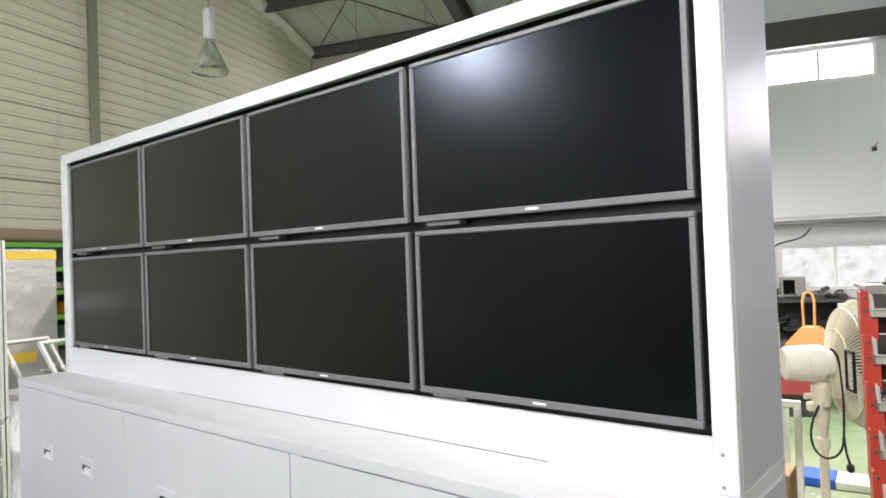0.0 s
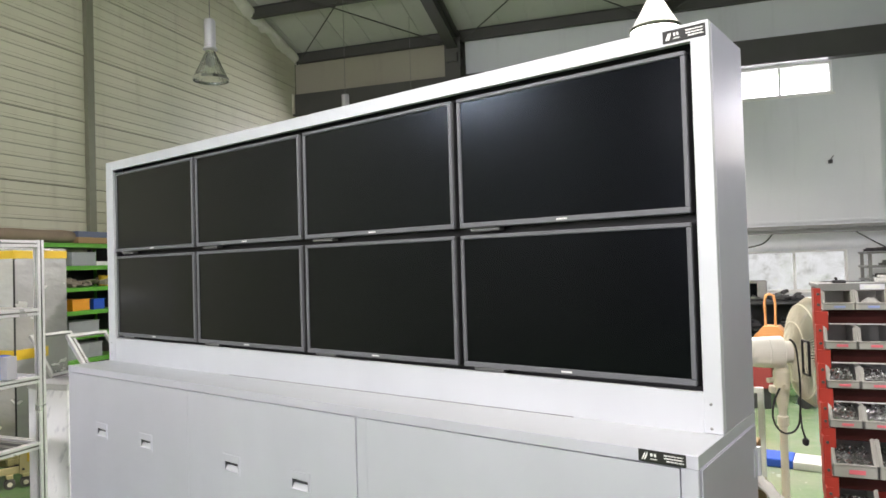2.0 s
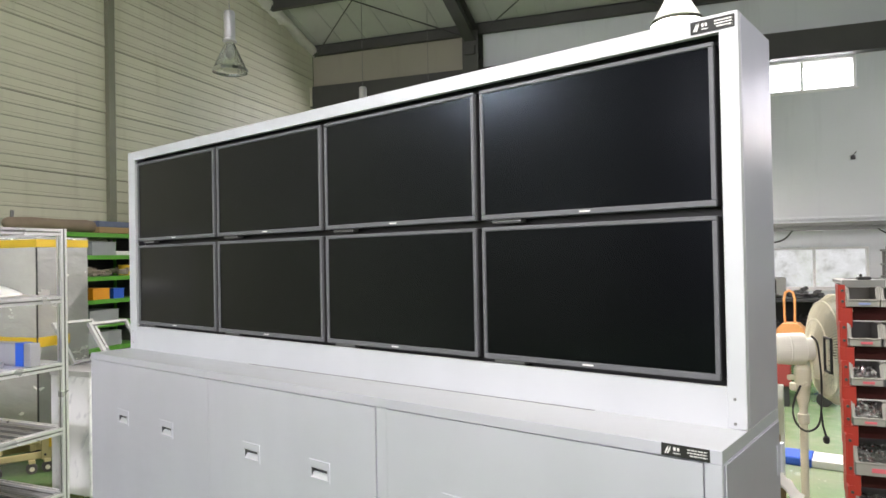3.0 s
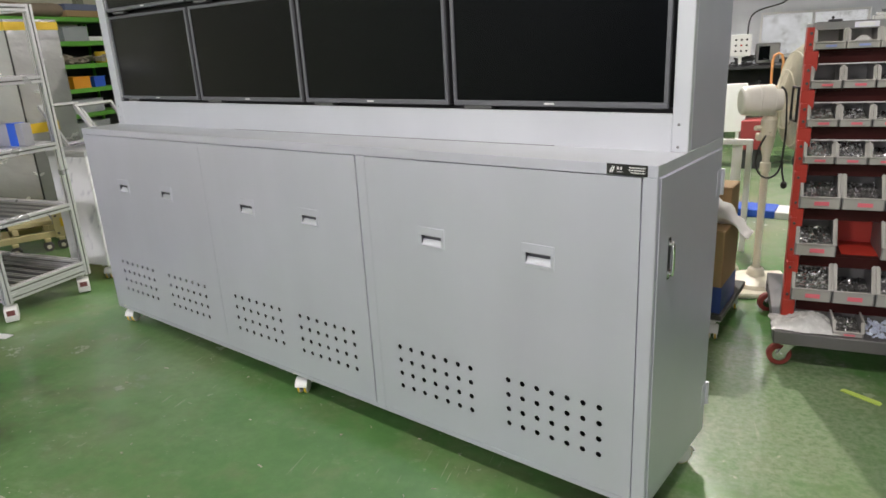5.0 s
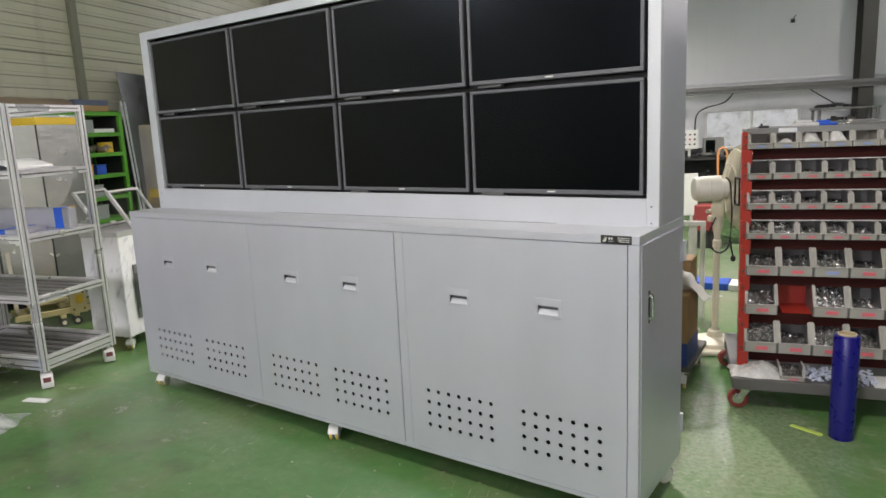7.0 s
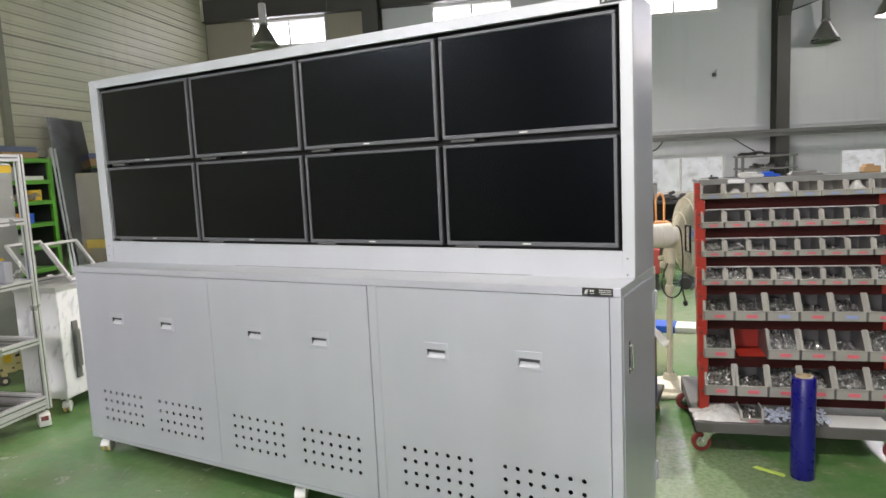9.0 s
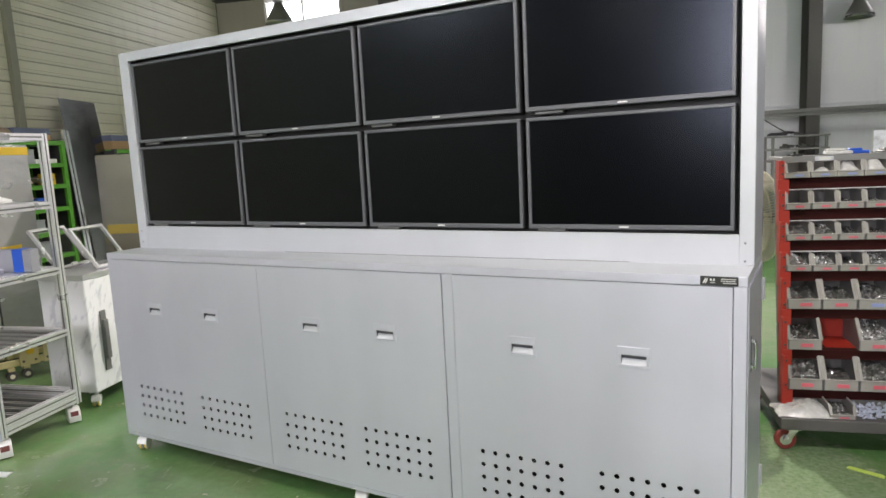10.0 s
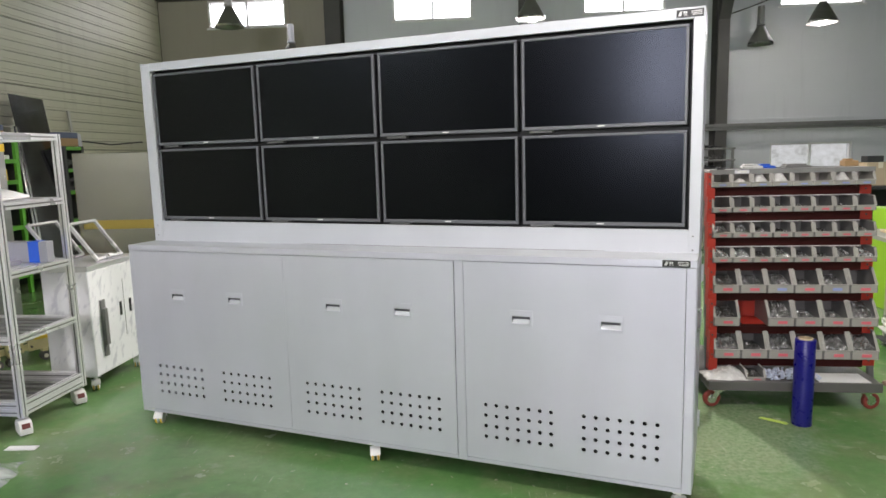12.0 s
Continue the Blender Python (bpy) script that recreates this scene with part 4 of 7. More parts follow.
# the lower cabinet sags with the floor towards its far end
SAG = 0.0065
for ob in list(console.children):
    if ob.name.split(".")[0] in ("desk_top", "desk_lip", "base_frame", "base_floor", "front_panel"):
        for vert in ob.data.vertices:
            vert.co.z += SAG * (vert.co.x - XR)
        for child in ob.children:
            child.matrix_basis = Matrix.Translation((0, 0, SAG * (child.matrix_basis.translation.x - XR))) @ child.matrix_basis
    elif ob.name.split(".")[0] in ("base_side", "back_panel"):
        for vert in ob.data.vertices:
            if vert.co.z < DESK:
                vert.co.z += SAG * (vert.co.x - XR)
# dark open joint where the riser meets the desk
bm = B()
box(bm, -1.98, -0.35, -0.0012, 0.0008, DESK - 0.0005, DESK + 0.0013, 0.0002)
for vert in bm.verts:
    vert.co.z += SAG * (vert.co.x - XR)
part("joint", bm, CAB_IN, console, "dark open joint along the desk")

for x, t in ((-2.96, -65), (-1.49, -60), (0.0, -70)):
    add_caster(console, x, -0.165, BASE, t)
    add_caster(console, x, 0.22, BASE, t + 130)


# ---- displays ----
def display_meshes():
    w, h = 0.361, 0.2065
    bm = B()
    box(bm, -w, w, 0.012, 0.05, -h, h, 0.003)
    body = mesh_of("housing", bm, BLACK)
    s, t, bt = 0.0125, 0.0125, 0.0165
    bm = B()
    box(bm, -w, w, 0, 0.0118, h - t, h, 0.0025)
    box(bm, -w, w, 0, 0.0118, -h, -h + bt, 0.0025)
    box(bm, -w, -w + s, 0, 0.0118, -h + bt + 0.0002, h - t - 0.0002, 0.0015)
    box(bm, w - s, w, 0, 0.0118, -h + bt + 0.0002, h - t - 0.0002, 0.0015)
    bezel = mesh_of("bezel", bm, BEZEL)
    bm = B()
    box(bm, -w + s, w - s, 0.0055, 0.0115, -h + bt, h - t, 0.0004)
    panel = mesh_of("screen", bm, SCREEN)
    bm = B()
    box(bm, -0.017, 0.017, -0.0006, 0.0002, -h + 0.0065, -h + 0.0115, 0.0002)
    logo = mesh_of("logo_bar", bm, PRINT)
    bm = B()
    box(bm, -0.33, -0.22, 0.014, 0.045, -h - 0.012, -h - 0.0005, 0.002)
    foot = mesh_of("bracket", bm, GREYSTEEL)
    return body, bezel, panel, logo, foot


DISPLAY = display_meshes()
for row, zc in enumerate((1.862, 1.426)):
    for k in range(4):
        d = thing("display", Matrix.Translation((-0.371 - 0.7455 * k, 0.006, zc)), "flat black screen with a thin grey bezel, switched off", "display", "video wall displays")
        for nm, me in zip(("housing", "bezel", "screen", "logo_bar", "bracket"), DISPLAY):
            shared(nm, me, d)

# ---- left of the console: trolleys, cabinets, shelves ----
def turned(x, y, deg, z=0.0):
    return Matrix.Translation((x, y, z)) @ Matrix.Rotation(radians(deg), 4, "Z")


def profile_bar(bm, p0, p1, s=0.04):
    """A slotted aluminium profile: a square bar with an undercut groove along each face."""
    p0, p1 = Vector(p0), Vector(p1)
    d = p1 - p0
    a = max(range(3), key=lambda i: abs(d[i]))
    o = [i for i in range(3) if i != a]
    h, g, lip, k, w = s / 2, s * 0.105, s * 0.05, s * 0.28, s * 0.2
    quarter = [(h, -h + 0.001), (h, -g), (h - lip, -g), (h - lip, -w), (h - k, -w), (h - k, w), (h - lip, w), (h - lip, g), (h, g), (h, h - 0.001)]
    outline = []
    for c, t in ((1, 0), (0, 1), (-1, 0), (0, -1)):
        outline += [(x * c - y * t, x * t + y * c) for x, y in quarter]
    rings = []
    for p in (p0, p1):
        ring = []
        for x, y in outline:
            q = p.copy()
            q[o[0]] += x
            q[o[1]] += y
            ring.append(bm.verts.new(q))
        rings.append(ring)
    n = len(outline)
    for i in range(n):
        f = bm.faces.new([rings[0][i], rings[0][(i + 1) % n], rings[1][(i + 1) % n], rings[1][i]])
        f.material_index = 1 if 2 <= i % 10 <= 6 else 0
    bm.faces.new(rings[0])
    bm.faces.new(rings[1][::-1])


def shoe_caster():
    """A chunky white plastic caster with a full hood, top at the height 0."""
    bm = B()
    hood = [(-0.045, -0.086), (0.056, -0.092), (0.062, -0.058), (0.046, -0.022), (0.02, -0.01), (-0.028, -0.01), (-0.048, -0.034)]
    prism(bm, hood, -0.034, 0.034)
    cyl(bm, (0, 0, -0.004), (0, 0, 0.012), 0.014, seg=12)
    bmesh.ops.bevel(bm, geom=bm.edges[:], offset=0.004, segments=1, affect="EDGES", clamp_overlap=True)
    body = mesh_of("caster", bm, WHITE)
    bm = B()
    m = Matrix.Translation((0.008, 0, -0.06)) @ Matrix.Rotation(radians(90), 4, "X")
    lathe(bm, [(0.001, -0.019), (0.034, -0.019), (0.04, -0.012), (0.04, 0.012), (0.034, 0.019), (0.001, 0.019)], 24, m)
    wheel = mesh_of("wheel", bm, RUBBER)
    bm = B()
    prism(bm, [(0.0615, -0.053), (0.0515, -0.026), (0.0545, -0.024), (0.0645, -0.052)], -0.021, 0.021)
    return body, wheel, mesh_of("brake", bm, BRAKERED)


BRAKERED = plain("dark_red_brake_plastic", (0.11, 0.018, 0.015), 0.45)
SHOE = shoe_caster()


def trolley(m, L, D, levels, top, label):
    t = thing("shelf_trolley", m, label, "trolley", "shelf trolleys")
    for x in (-L, 0):
        for y in (0, D):
            bm = B()
            profile_bar(bm, (x, y, 0.11), (x, y, top))
            part("post", bm, (PROFILE, SLOT), t)
    for z, slats in levels:
        for y in (0, D):
            bm = B()
            profile_bar(bm, (-L + 0.0205, y, z), (-0.0205, y, z))
            part("rail", bm, (PROFILE, SLOT), t)
        for x in (-L, 0):
            bm = B()
            profile_bar(bm, (x, 0.0205, z), (x, D - 0.0205, z))
            part("rail", bm, (PROFILE, SLOT), t)
        if slats:
            n = 6
            for i in range(n):
                y = D * (i + 0.8) / (n + 0.6)
                bm = B()
                profile_bar(bm, (-L + 0.0205, y, z - 0.002), (-0.0205, y, z - 0.002), 0.036)
                part("slat", bm, (SLATGREY, SLOT), t)
            bm = B()
            profile_bar(bm, (-L / 2, 0.0205, z - 0.0345), (-L / 2, D - 0.0205, z - 0.0345), 0.03)
            part("rail", bm, (PROFILE, SLOT), t)
    for x in (-L + 0.02, -0.02):
        for y in (0.02, D - 0.02):
            c = shared("caster", SHOE[0], t, Matrix.Translation((x, y, 0.1)) @ Matrix.Rotation(radians(-38), 4, "Z"), "white caster with a dark red brake")
            shared("wheel", SHOE[1], c)
            shared("brake", SHOE[2], c)
    return t


TM = turned(-3.585, -0.585, 16)
TL, TD = 1.0, 0.53
LEVELS = [(0.14, True), (0.183, False), (0.565, True), (0.945, False), (1.335, False), (1.73, False)]
trolley(TM, TL, TD, LEVELS, 1.752, "bare aluminium profile shelf trolley with four levels")
trolley(TM @ Matrix.Translation((-1.06, 0.02, 0)), 1.0, TD, LEVELS[:5], 1.36, "lower aluminium profile shelf trolley standing end to end with another")


def flat_shelf(x0, x1, y0, y1, z, mat, label):
    b = thing("shelf_board", TM @ Matrix.Translation((0, 0, z)), label, "board")
    bm = B()
    box(bm, x0, x1, y0, y1, 0, 0.004, 0.001)
    part("board", bm, mat, b)


flat_shelf(-0.98, -0.02, 0.02, TD - 0.02, 0.966, ALU, "thin grey sheet lying on the trolley")
flat_shelf(-0.98, -0.02, 0.02, TD - 0.02, 1.356, ALU, "thin grey sheet lying on the upper trolley level")

# grey panels with blue tape on the middle shelf
def taped_panel(x0, x1, y0, y1, z0, z1, tapes):
    t = thing("taped_panel", TM @ Matrix.Translation(((x0 + x1) / 2, (y0 + y1) / 2, z0)), "pale grey box panel with strips of blue tape", "panel", "taped panels")
    a, c, h = (x1 - x0) / 2, (y1 - y0) / 2, z1 - z0
    bm = B()
    box(bm, -a, a, -c, c, 0, h, 0.003)
    part("panel", bm, painted_panel, t)
    for x, w in tapes:
        bm = B()
        box(bm, x - w, x + w, -c - 0.002, c + 0.002, 0.0006, h + 0.002, 0.0005)
        part("tape", bm, BLUE, t, "blue adhesive tape")


painted_panel = painted_metal("pale_grey_panel_paint", (0.36, 0.36, 0.4), 0.4)
taped_panel(-0.9, 0.03, 0.31, 0.37, 0.9705, 1.1, [(-0.38, 0.035), (0.375, 0.035)])
taped_panel(-0.97, -0.1, 0.03, 0.25, 0.9705, 1.0, [(-0.3, 0.025), (0.32, 0.025)])
taped_panel(-0.97, -0.35, 0.05, 0.4, 1.3605, 1.385, [(-0.12, 0.03)])
# curled white board on the upper shelf
cs = thing("curled_sheet", TM @ Matrix.Translation((-0.3, 0.2, 1.3605)), "curled white plastic sheet lying on the shelf", "sheet")
bm = B()
rings = []
for i in range(15):
    a = i / 14
    x, z = -0.2 + 0.44 * a, 0.002 + 0.042 * math.sin(a * math.pi) ** 1.2
    rings.append([bm.verts.new(p) for p in ((x, -0.13, z), (x, 0.13, z + 0.008), (x, 0.13, z + 0.021), (x, -0.13, z + 0.013))])
for p, q in zip(rings, rings[1:]):
    for i in range(4):
        bm.faces.new([p[i], p[(i + 1) % 4], q[(i + 1) % 4], q[i]])
bm.faces.new(rings[0])
bm.faces.new(rings[-1])
part("sheet", bm, PAPER, cs)

# stainless open bin and film on the floor in front
def steel_bin(m, w, d, h):
    """Folded sheet walls, slightly bowed, with turned-in rims, drawn in towards the top."""
    t = thing("steel_bin", m, "open brushed stainless steel box on the floor", "bin")

    def draw_in(bm):
        for vert in bm.verts:
            k = 1 - 0.09 * vert.co.z / h
            a, c = vert.co.x / w * 2 - 1, vert.co.y / d * 2 - 1
            bow = 0.016 * math.sin(math.pi * min(1, vert.co.z / h * 0.7 + 0.3))
            x, y = vert.co.x + a * bow * (1 - c * c), vert.co.y + c * bow * (1 - a * a)
            vert.co.x, vert.co.y = w / 2 + (x - w / 2) * k, d / 2 + (y - d / 2) * k
        return bm

    s, f = 0.004, 0.022
    for x0, x1, y0, y1, fx0, fx1, fy0, fy1 in ((0, w, 0, s, f + 0.0005, w - f - 0.0005, 0, f), (0, w, d - s, d, f + 0.0005, w - f - 0.0005, d - f, d),
                                               (0, s, s + 0.0005, d - s - 0.0005, 0, f, 0, d), (w - s, w, s + 0.0005, d - s - 0.0005, w - f, w, 0, d)):
        bm = B()
        box(bm, x0, x1, y0, y1, 0, h - 0.0005, 0.001)
        bmesh.ops.subdivide_edges(bm, edges=[e for e in bm.edges if e.calc_length() > 0.1], cuts=14, use_grid_fill=True)
        part("wall", draw_in(bm), BINSTEEL, t, smooth=True)
        bm = B()
        box(bm, fx0, fx1, fy0, fy1, h - 0.0002, h + 0.004, 0.001)
        bmesh.ops.subdivide_edges(bm, edges=[e for e in bm.edges if e.calc_length() > 0.1], cuts=14)
        part("rim", draw_in(bm), BINSTEEL, t)
    bm = B()
    box(bm, s + 0.0005, w - s - 0.0005, s + 0.0005, d - s - 0.0005, 0.0, s, 0.001)
    part("base", draw_in(bm), BINSTEEL, t)


steel_bin(turned(-3.53, -1.46, 101, 0.0), 0.52, 0.55, 0.54)


def crumple(name, m, sx, sy, hz, mat, label, cat, seed, nx=46, ny=32):
    t = thing(name, m, label, cat)
    bm = B()

    def f(a, c):
        x, y = (a - 0.5) * sx, (c - 0.5) * sy
        edge = max(0.0, 1 - (abs(a - 0.5) * 2) ** 2) * max(0.0, 1 - (abs(c - 0.5) * 2) ** 2)
        n = noise.noise(Vector((x * 9 + seed, y * 9, seed))) + 0.6 * abs(noise.noise(Vector((x * 19, y * 23, seed + 3)))) + 0.4 * abs(noise.noise(Vector((x * 48, y * 40, seed + 5))))
        wob = 0.16 * noise.noise(Vector((a * 3 + seed, c * 3, 7)))
        return Vector((x * (1 + wob), y * (1 - wob), 0.004 + hz * edge * (0.75 + 0.7 * n)))
    sheet(bm, nx, ny, f)
    part("film", bm, mat, t, smooth=True)
    return t


crumple("plastic_film", turned(-3.38, -1.14, 36), 0.6, 0.34, 0.1, CLEAR, "crumpled clear plastic film on the floor", "plastic film", 2.0)
crumple("plastic_film", turned(-3.14, -1.33, 60), 0.4, 0.32, 0.08, CLEAR, "crumpled clear plastic film heaped on the floor", "plastic film", 5.0)
pp = thing("paper_scrap", turned(-3.42, -0.72, 22), "white folded paper strip on the floor", "paper")
bm = B()
box(bm, -0.085, 0.085, -0.025, 0.025, 0.001, 0.007, 0.001)
part("paper", bm, PAPER, pp)
bo = thing("blue_cloth", turned(-3.75, -0.9, 10), "blue crumpled cloth on the floor behind the steel box", "cloth")
bm = B()
lathe(bm, [(0.055, 0.0), (0.06, 0.03), (0.05, 0.08), (0.03, 0.12), (0.001, 0.13)], 14)
for v in bm.verts:
    v.co *= 1 + 0.25 * noise.noise(v.co * 14)
    v.co.z = max(0, v.co.z)
part("cloth", bm, BLUE, bo)


# white film-wrapped kiosk with two propped lids
def kiosk(m, w, d, h):
    t = thing("stainless_kiosk", m, "stainless kiosk wrapped in white printed film, its glass lids propped open", "kiosk")
    bm = B()
    box(bm, -w, 0, 0, d, 0.1, h, 0.006)
    part("body", bm, FILM, t, "white printed protective film")
    bm = B()
    box(bm, -w - 0.004, 0.004, -0.004, d + 0.004, h + 0.0005, h + 0.035, 0.003)
    part("rim", bm, ALU, t)
    for x in (-w + 0.04, -0.05):
        for y in (0.05, d - 0.05):
            add_caster(t, x, y, 0.1, -60)
    # dull latch plate, torn film and two black slots on the end
    bm = B()
    box(bm, 0.0005, 0.012, 0.1, 0.15, 0.22, 0.62, 0.003)
    box(bm, 0.0125, 0.03, 0.105, 0.145, 0.3, 0.56, 0.004)
    part("latch", bm, GREYSTEEL, t, "dull metal latch plate")
    for y in (0.33, 0.45):
        bm = B()
        box(bm, 0.0005, 0.003, y, y + 0.028, 0.46, 0.56, 0.001)
        part("slot", bm, BLACK, t)
    bm = B()
    box(bm, 0.0004, 0.0016, 0.388, 0.392, 0.3, 0.72, 0.0003)
    part("door_gap", bm, BLACK, t)
    for x, y0 in ((-0.06, 0.2), (-0.33, 0.15)):
        lw, lh = 0.31, 0.33
        lm = Matrix.Translation((x, y0, h + 0.036)) @ Matrix.Rotation(radians(-37), 4, "Y")
        f = 0.02
        bm = B()
        box(bm, 0, 0.025, 0, lw, 0, f, 0.002, lm)
        box(bm, 0, 0.025, 0, lw, lh - f, lh, 0.002, lm)
        box(bm, 0, 0.025, 0, f, f, lh - f, 0.002, lm)
        box(bm, 0, 0.025, lw - f, lw, f, lh - f, 0.002, lm)
        lid = part("lid", bm, LIDFRAME, t, "steel-framed glass lid")
        bm = B()
        box(bm, 0.01, 0.015, f, lw - f, f, lh - f, 0.0005, lm)
        part("pane", bm, LIDGLASS, lid)
        bm = B()
        box(bm, 0.0252, 0.04, lw * 0.4, lw * 0.55, 0.002, 0.024, 0.002, lm)
        part("catch", bm, WHITE, lid, "small white catch")


kiosk(turned(-3.8, 0.1, 17), 0.34, 0.62, 0.84)


# tall wrapped stainless cabinets with yellow tape
def wrapped_cabinet(u, v, w, d, h):
    t = thing("wrapped_cabinet", HALL_M @ Matrix.Translation((u, v, 0)), "tall film-wrapped stainless cabinet with yellow tape at its top", "cabinet", "wrapped cabinets")
    bm = B()
    box(bm, -w, 0, 0, d, 0.08, h, 0.006)
    part("body", bm, WRAP, t)
    bm = B()
    box(bm, -w - 0.003, 0.003, -0.003, d + 0.003, h - 0.085, h - 0.02, 0.002)
    part("tape", bm, YELLOW, t, "yellow tape band")
    bm = B()
    box(bm, -w * 0.72, 0.004, -0.004, d * 0.6, 0.87, 0.95, 0.001)
    part("tape", bm, YELLOW, t, "yellow tape band")
    bm = B()
    box(bm, -w + 0.03, -0.03, 0.03, d - 0.03, 0, 0.0795, 0.004)
    part("plinth", bm, BLACK, t)
    # black strip standing in for the shaded gap between cabinets
    bm = B()
    box(bm, -0.006, 0.0045, -0.0045, 0.006, 0.081, h - 0.0855, 0.001)
    part("edge_seal", bm, BLACK, t, "dark strip on the cabinet's corner")


wrapped_cabinet(1.15, -7.9, 0.62, 0.5, 1.77)
wrapped_cabinet(0.5, -7.9, 0.62, 0.5, 1.77)
wrapped_cabinet(-0.14, -7.95, 0.6, 0.5, 1.77)
# white panel on a dark stand by the end wall
t = thing("display_board", HALL_M @ Matrix.Translation((0.1, -8.6, 0)), "tall plain white panel standing on a dark metal stand", "board")
bm = B()
box(bm, -0.7, 0, 0, 0.05, 0.9505, 1.72, 0.004)
part("panel", bm, FILM, t)
bm = B()
for x in (-0.7, -0.35, -0.05):
    box(bm, x, x + 0.05, 0, 0.05, 0, 0.9, 0.003)
box(bm, -0.7, 0, 0, 0.05, 0.9003, 0.95, 0.003)
part("stand", bm, DARKJUNK, t)

# wide stainless cabinet behind the console's end
wc = thing("steel_cabinet", HALL_M @ Matrix.Translation((1.62, -7.2, 0)), "wide bare stainless steel cabinet with a strip of yellow film", "cabinet")
bm = B()
box(bm, 0, 1.7, 0, 0.6, 0.06, 1.655, 0.006)
part("body", bm, DULLSTEEL, wc)
bm = B()
box(bm, 0.05, 1.6, -0.003, -0.0005, 0.97, 1.05, 0.0005)
part("tape", bm, plain("dull_yellow_film", (0.42, 0.31, 0.06), 0.4), wc, "dull yellow film strip")
bm = B()
box(bm, 0.04, 1.66, 0.04, 0.56, 0, 0.0595, 0.004)
part("plinth", bm, BLACK, wc)

WALL_T = Matrix.Rotation(radians(90), 4, "Z")   # local x runs along the end wall, local y into it


def by_wall(u, v, z=0.0):
    return HALL_M @ Matrix.Translation((u, v, z)) @ WALL_T


# steel sheet and bars leaning on the end wall
ls = thing("leaning_sheet", by_wall(-0.2, -4.6) @ Matrix.Rotation(radians(-9.3), 4, "X") @ Matrix.Rotation(radians(2.5), 4, "Y"), "dark mill-finish steel sheet leaning on the siding wall", "sheet")
bm = B()
box(bm, -0.33, 0.33, 0, 0.004, 0.03, 2.48, 0.001)
part("sheet", bm, MILL, ls)
lb = thing("leaning_bar", by_wall(-0.13, -5.2) @ Matrix.Rotation(radians(-10), 4, "X") @ Matrix.Rotation(radians(7), 4, "Y"), "polished steel angle bars leaning on the wall", "bar")
for x in (0.0, 0.06):
    bm = B()
    box(bm, x, x + 0.04, 0, 0.004, 0.01, 2.1, 0.0005)
    box(bm, x, x + 0.004, 0.0042, 0.04, 0.01, 2.1, 0.0005)
    part("bar", bm, CHROME, lb)
for v, h, w in ((-3.3, 2.35, 0.05), (-3.15, 2.02, 0.09)):
    t = thing("leaning_batten", by_wall(-0.62, v) @ Matrix.Rotation(radians(-4), 4, "X"), "pale batten leaning on the siding wall", "batten")
    bm = B()
    box(bm, -w / 2, w / 2, 0, 0.03, 0.005, h, 0.003)
    part("batten", bm, plain("pale_batten", (0.55, 0.54, 0.48), 0.6) if h > 2.2 else ALU, t)
bm = B()
tube(bm, [(-0.8, -5.0, 1.95), (-0.79, -4.2, 1.9), (-0.79, -3.5, 1.86), (-0.79, -3.0, 1.9), (-0.79, -2.2, 1.86), (-0.79, -1.2, 1.92)], 0.012, 6)
t = new("wall_cable", mesh_of("wall_cable", bm, RUBBER))
t.matrix_basis = HALL_M
tagged(t, "black cable strung along the siding wall", "cable")


# green boltless shelving with bins
def green_shelf(m, L, D, levels, top, post_paint):
    t = thing("green_shelf", m, "bright green steel shelving half filled with boxes and scrap", "shelf", "green shelves")
    for x in (-L, -0.06):
        for y in (0, D - 0.04):
            bm = B()
            box(bm, x, x + 0.06, y, y + 0.04, 0, top, 0.003)
            part("post", bm, post_paint, t)
    for z in levels:
        bm = B()
        box(bm, -L + 0.0605, -0.0605, 0.002, D - 0.002, z - 0.05, z, 0.003)
        part("shelf_board", bm, GREENPAINT, t)
    for x in (-L + 0.02, -0.04):
        bm = B()
        box(bm, x, x + 0.008, 0.0405, D - 0.0405, 0.1, top - 0.02, 0.001)
        part("side", bm, DARKJUNK, t)
    bm = B()
    box(bm, -L + 0.0605, -0.0605, D - 0.012, D - 0.004, 0.1, top - 0.11, 0.001)
    part("back", bm, DARKJUNK, t)


SM = by_wall(-0.3, -5.17)
SLV = [0.25, 0.56, 0.84, 1.12, 1.39, 1.64, 1.9]
green_shelf(SM, 2.58, 0.5, SLV, 1.905, GREENPAINT)
green_shelf(by_wall(-0.32, -3.79), 0.46, 0.48, [0.4, 0.8, 1.2, 1.5, 1.8], 1.805, DARKJUNK)


def junk_box(m, w, d, h, mat, label, cat, name):
    t = thing(name, m, label, cat)
    bm = B()
    s = 0.006
    open_box(bm, -w / 2, w / 2, 0, d, 0, h, s)
    part("shell", bm, mat, t)
    bm = B()
    box(bm, -w / 2 - 0.008, w / 2 + 0.008, -0.008, d + 0.008, h + 0.0005, h + 0.012, 0.003)
    part("rim", bm, mat, t)


def on_shelf(x, y, z):
    return SM @ Matrix.Translation((x, y, z + 0.0005))


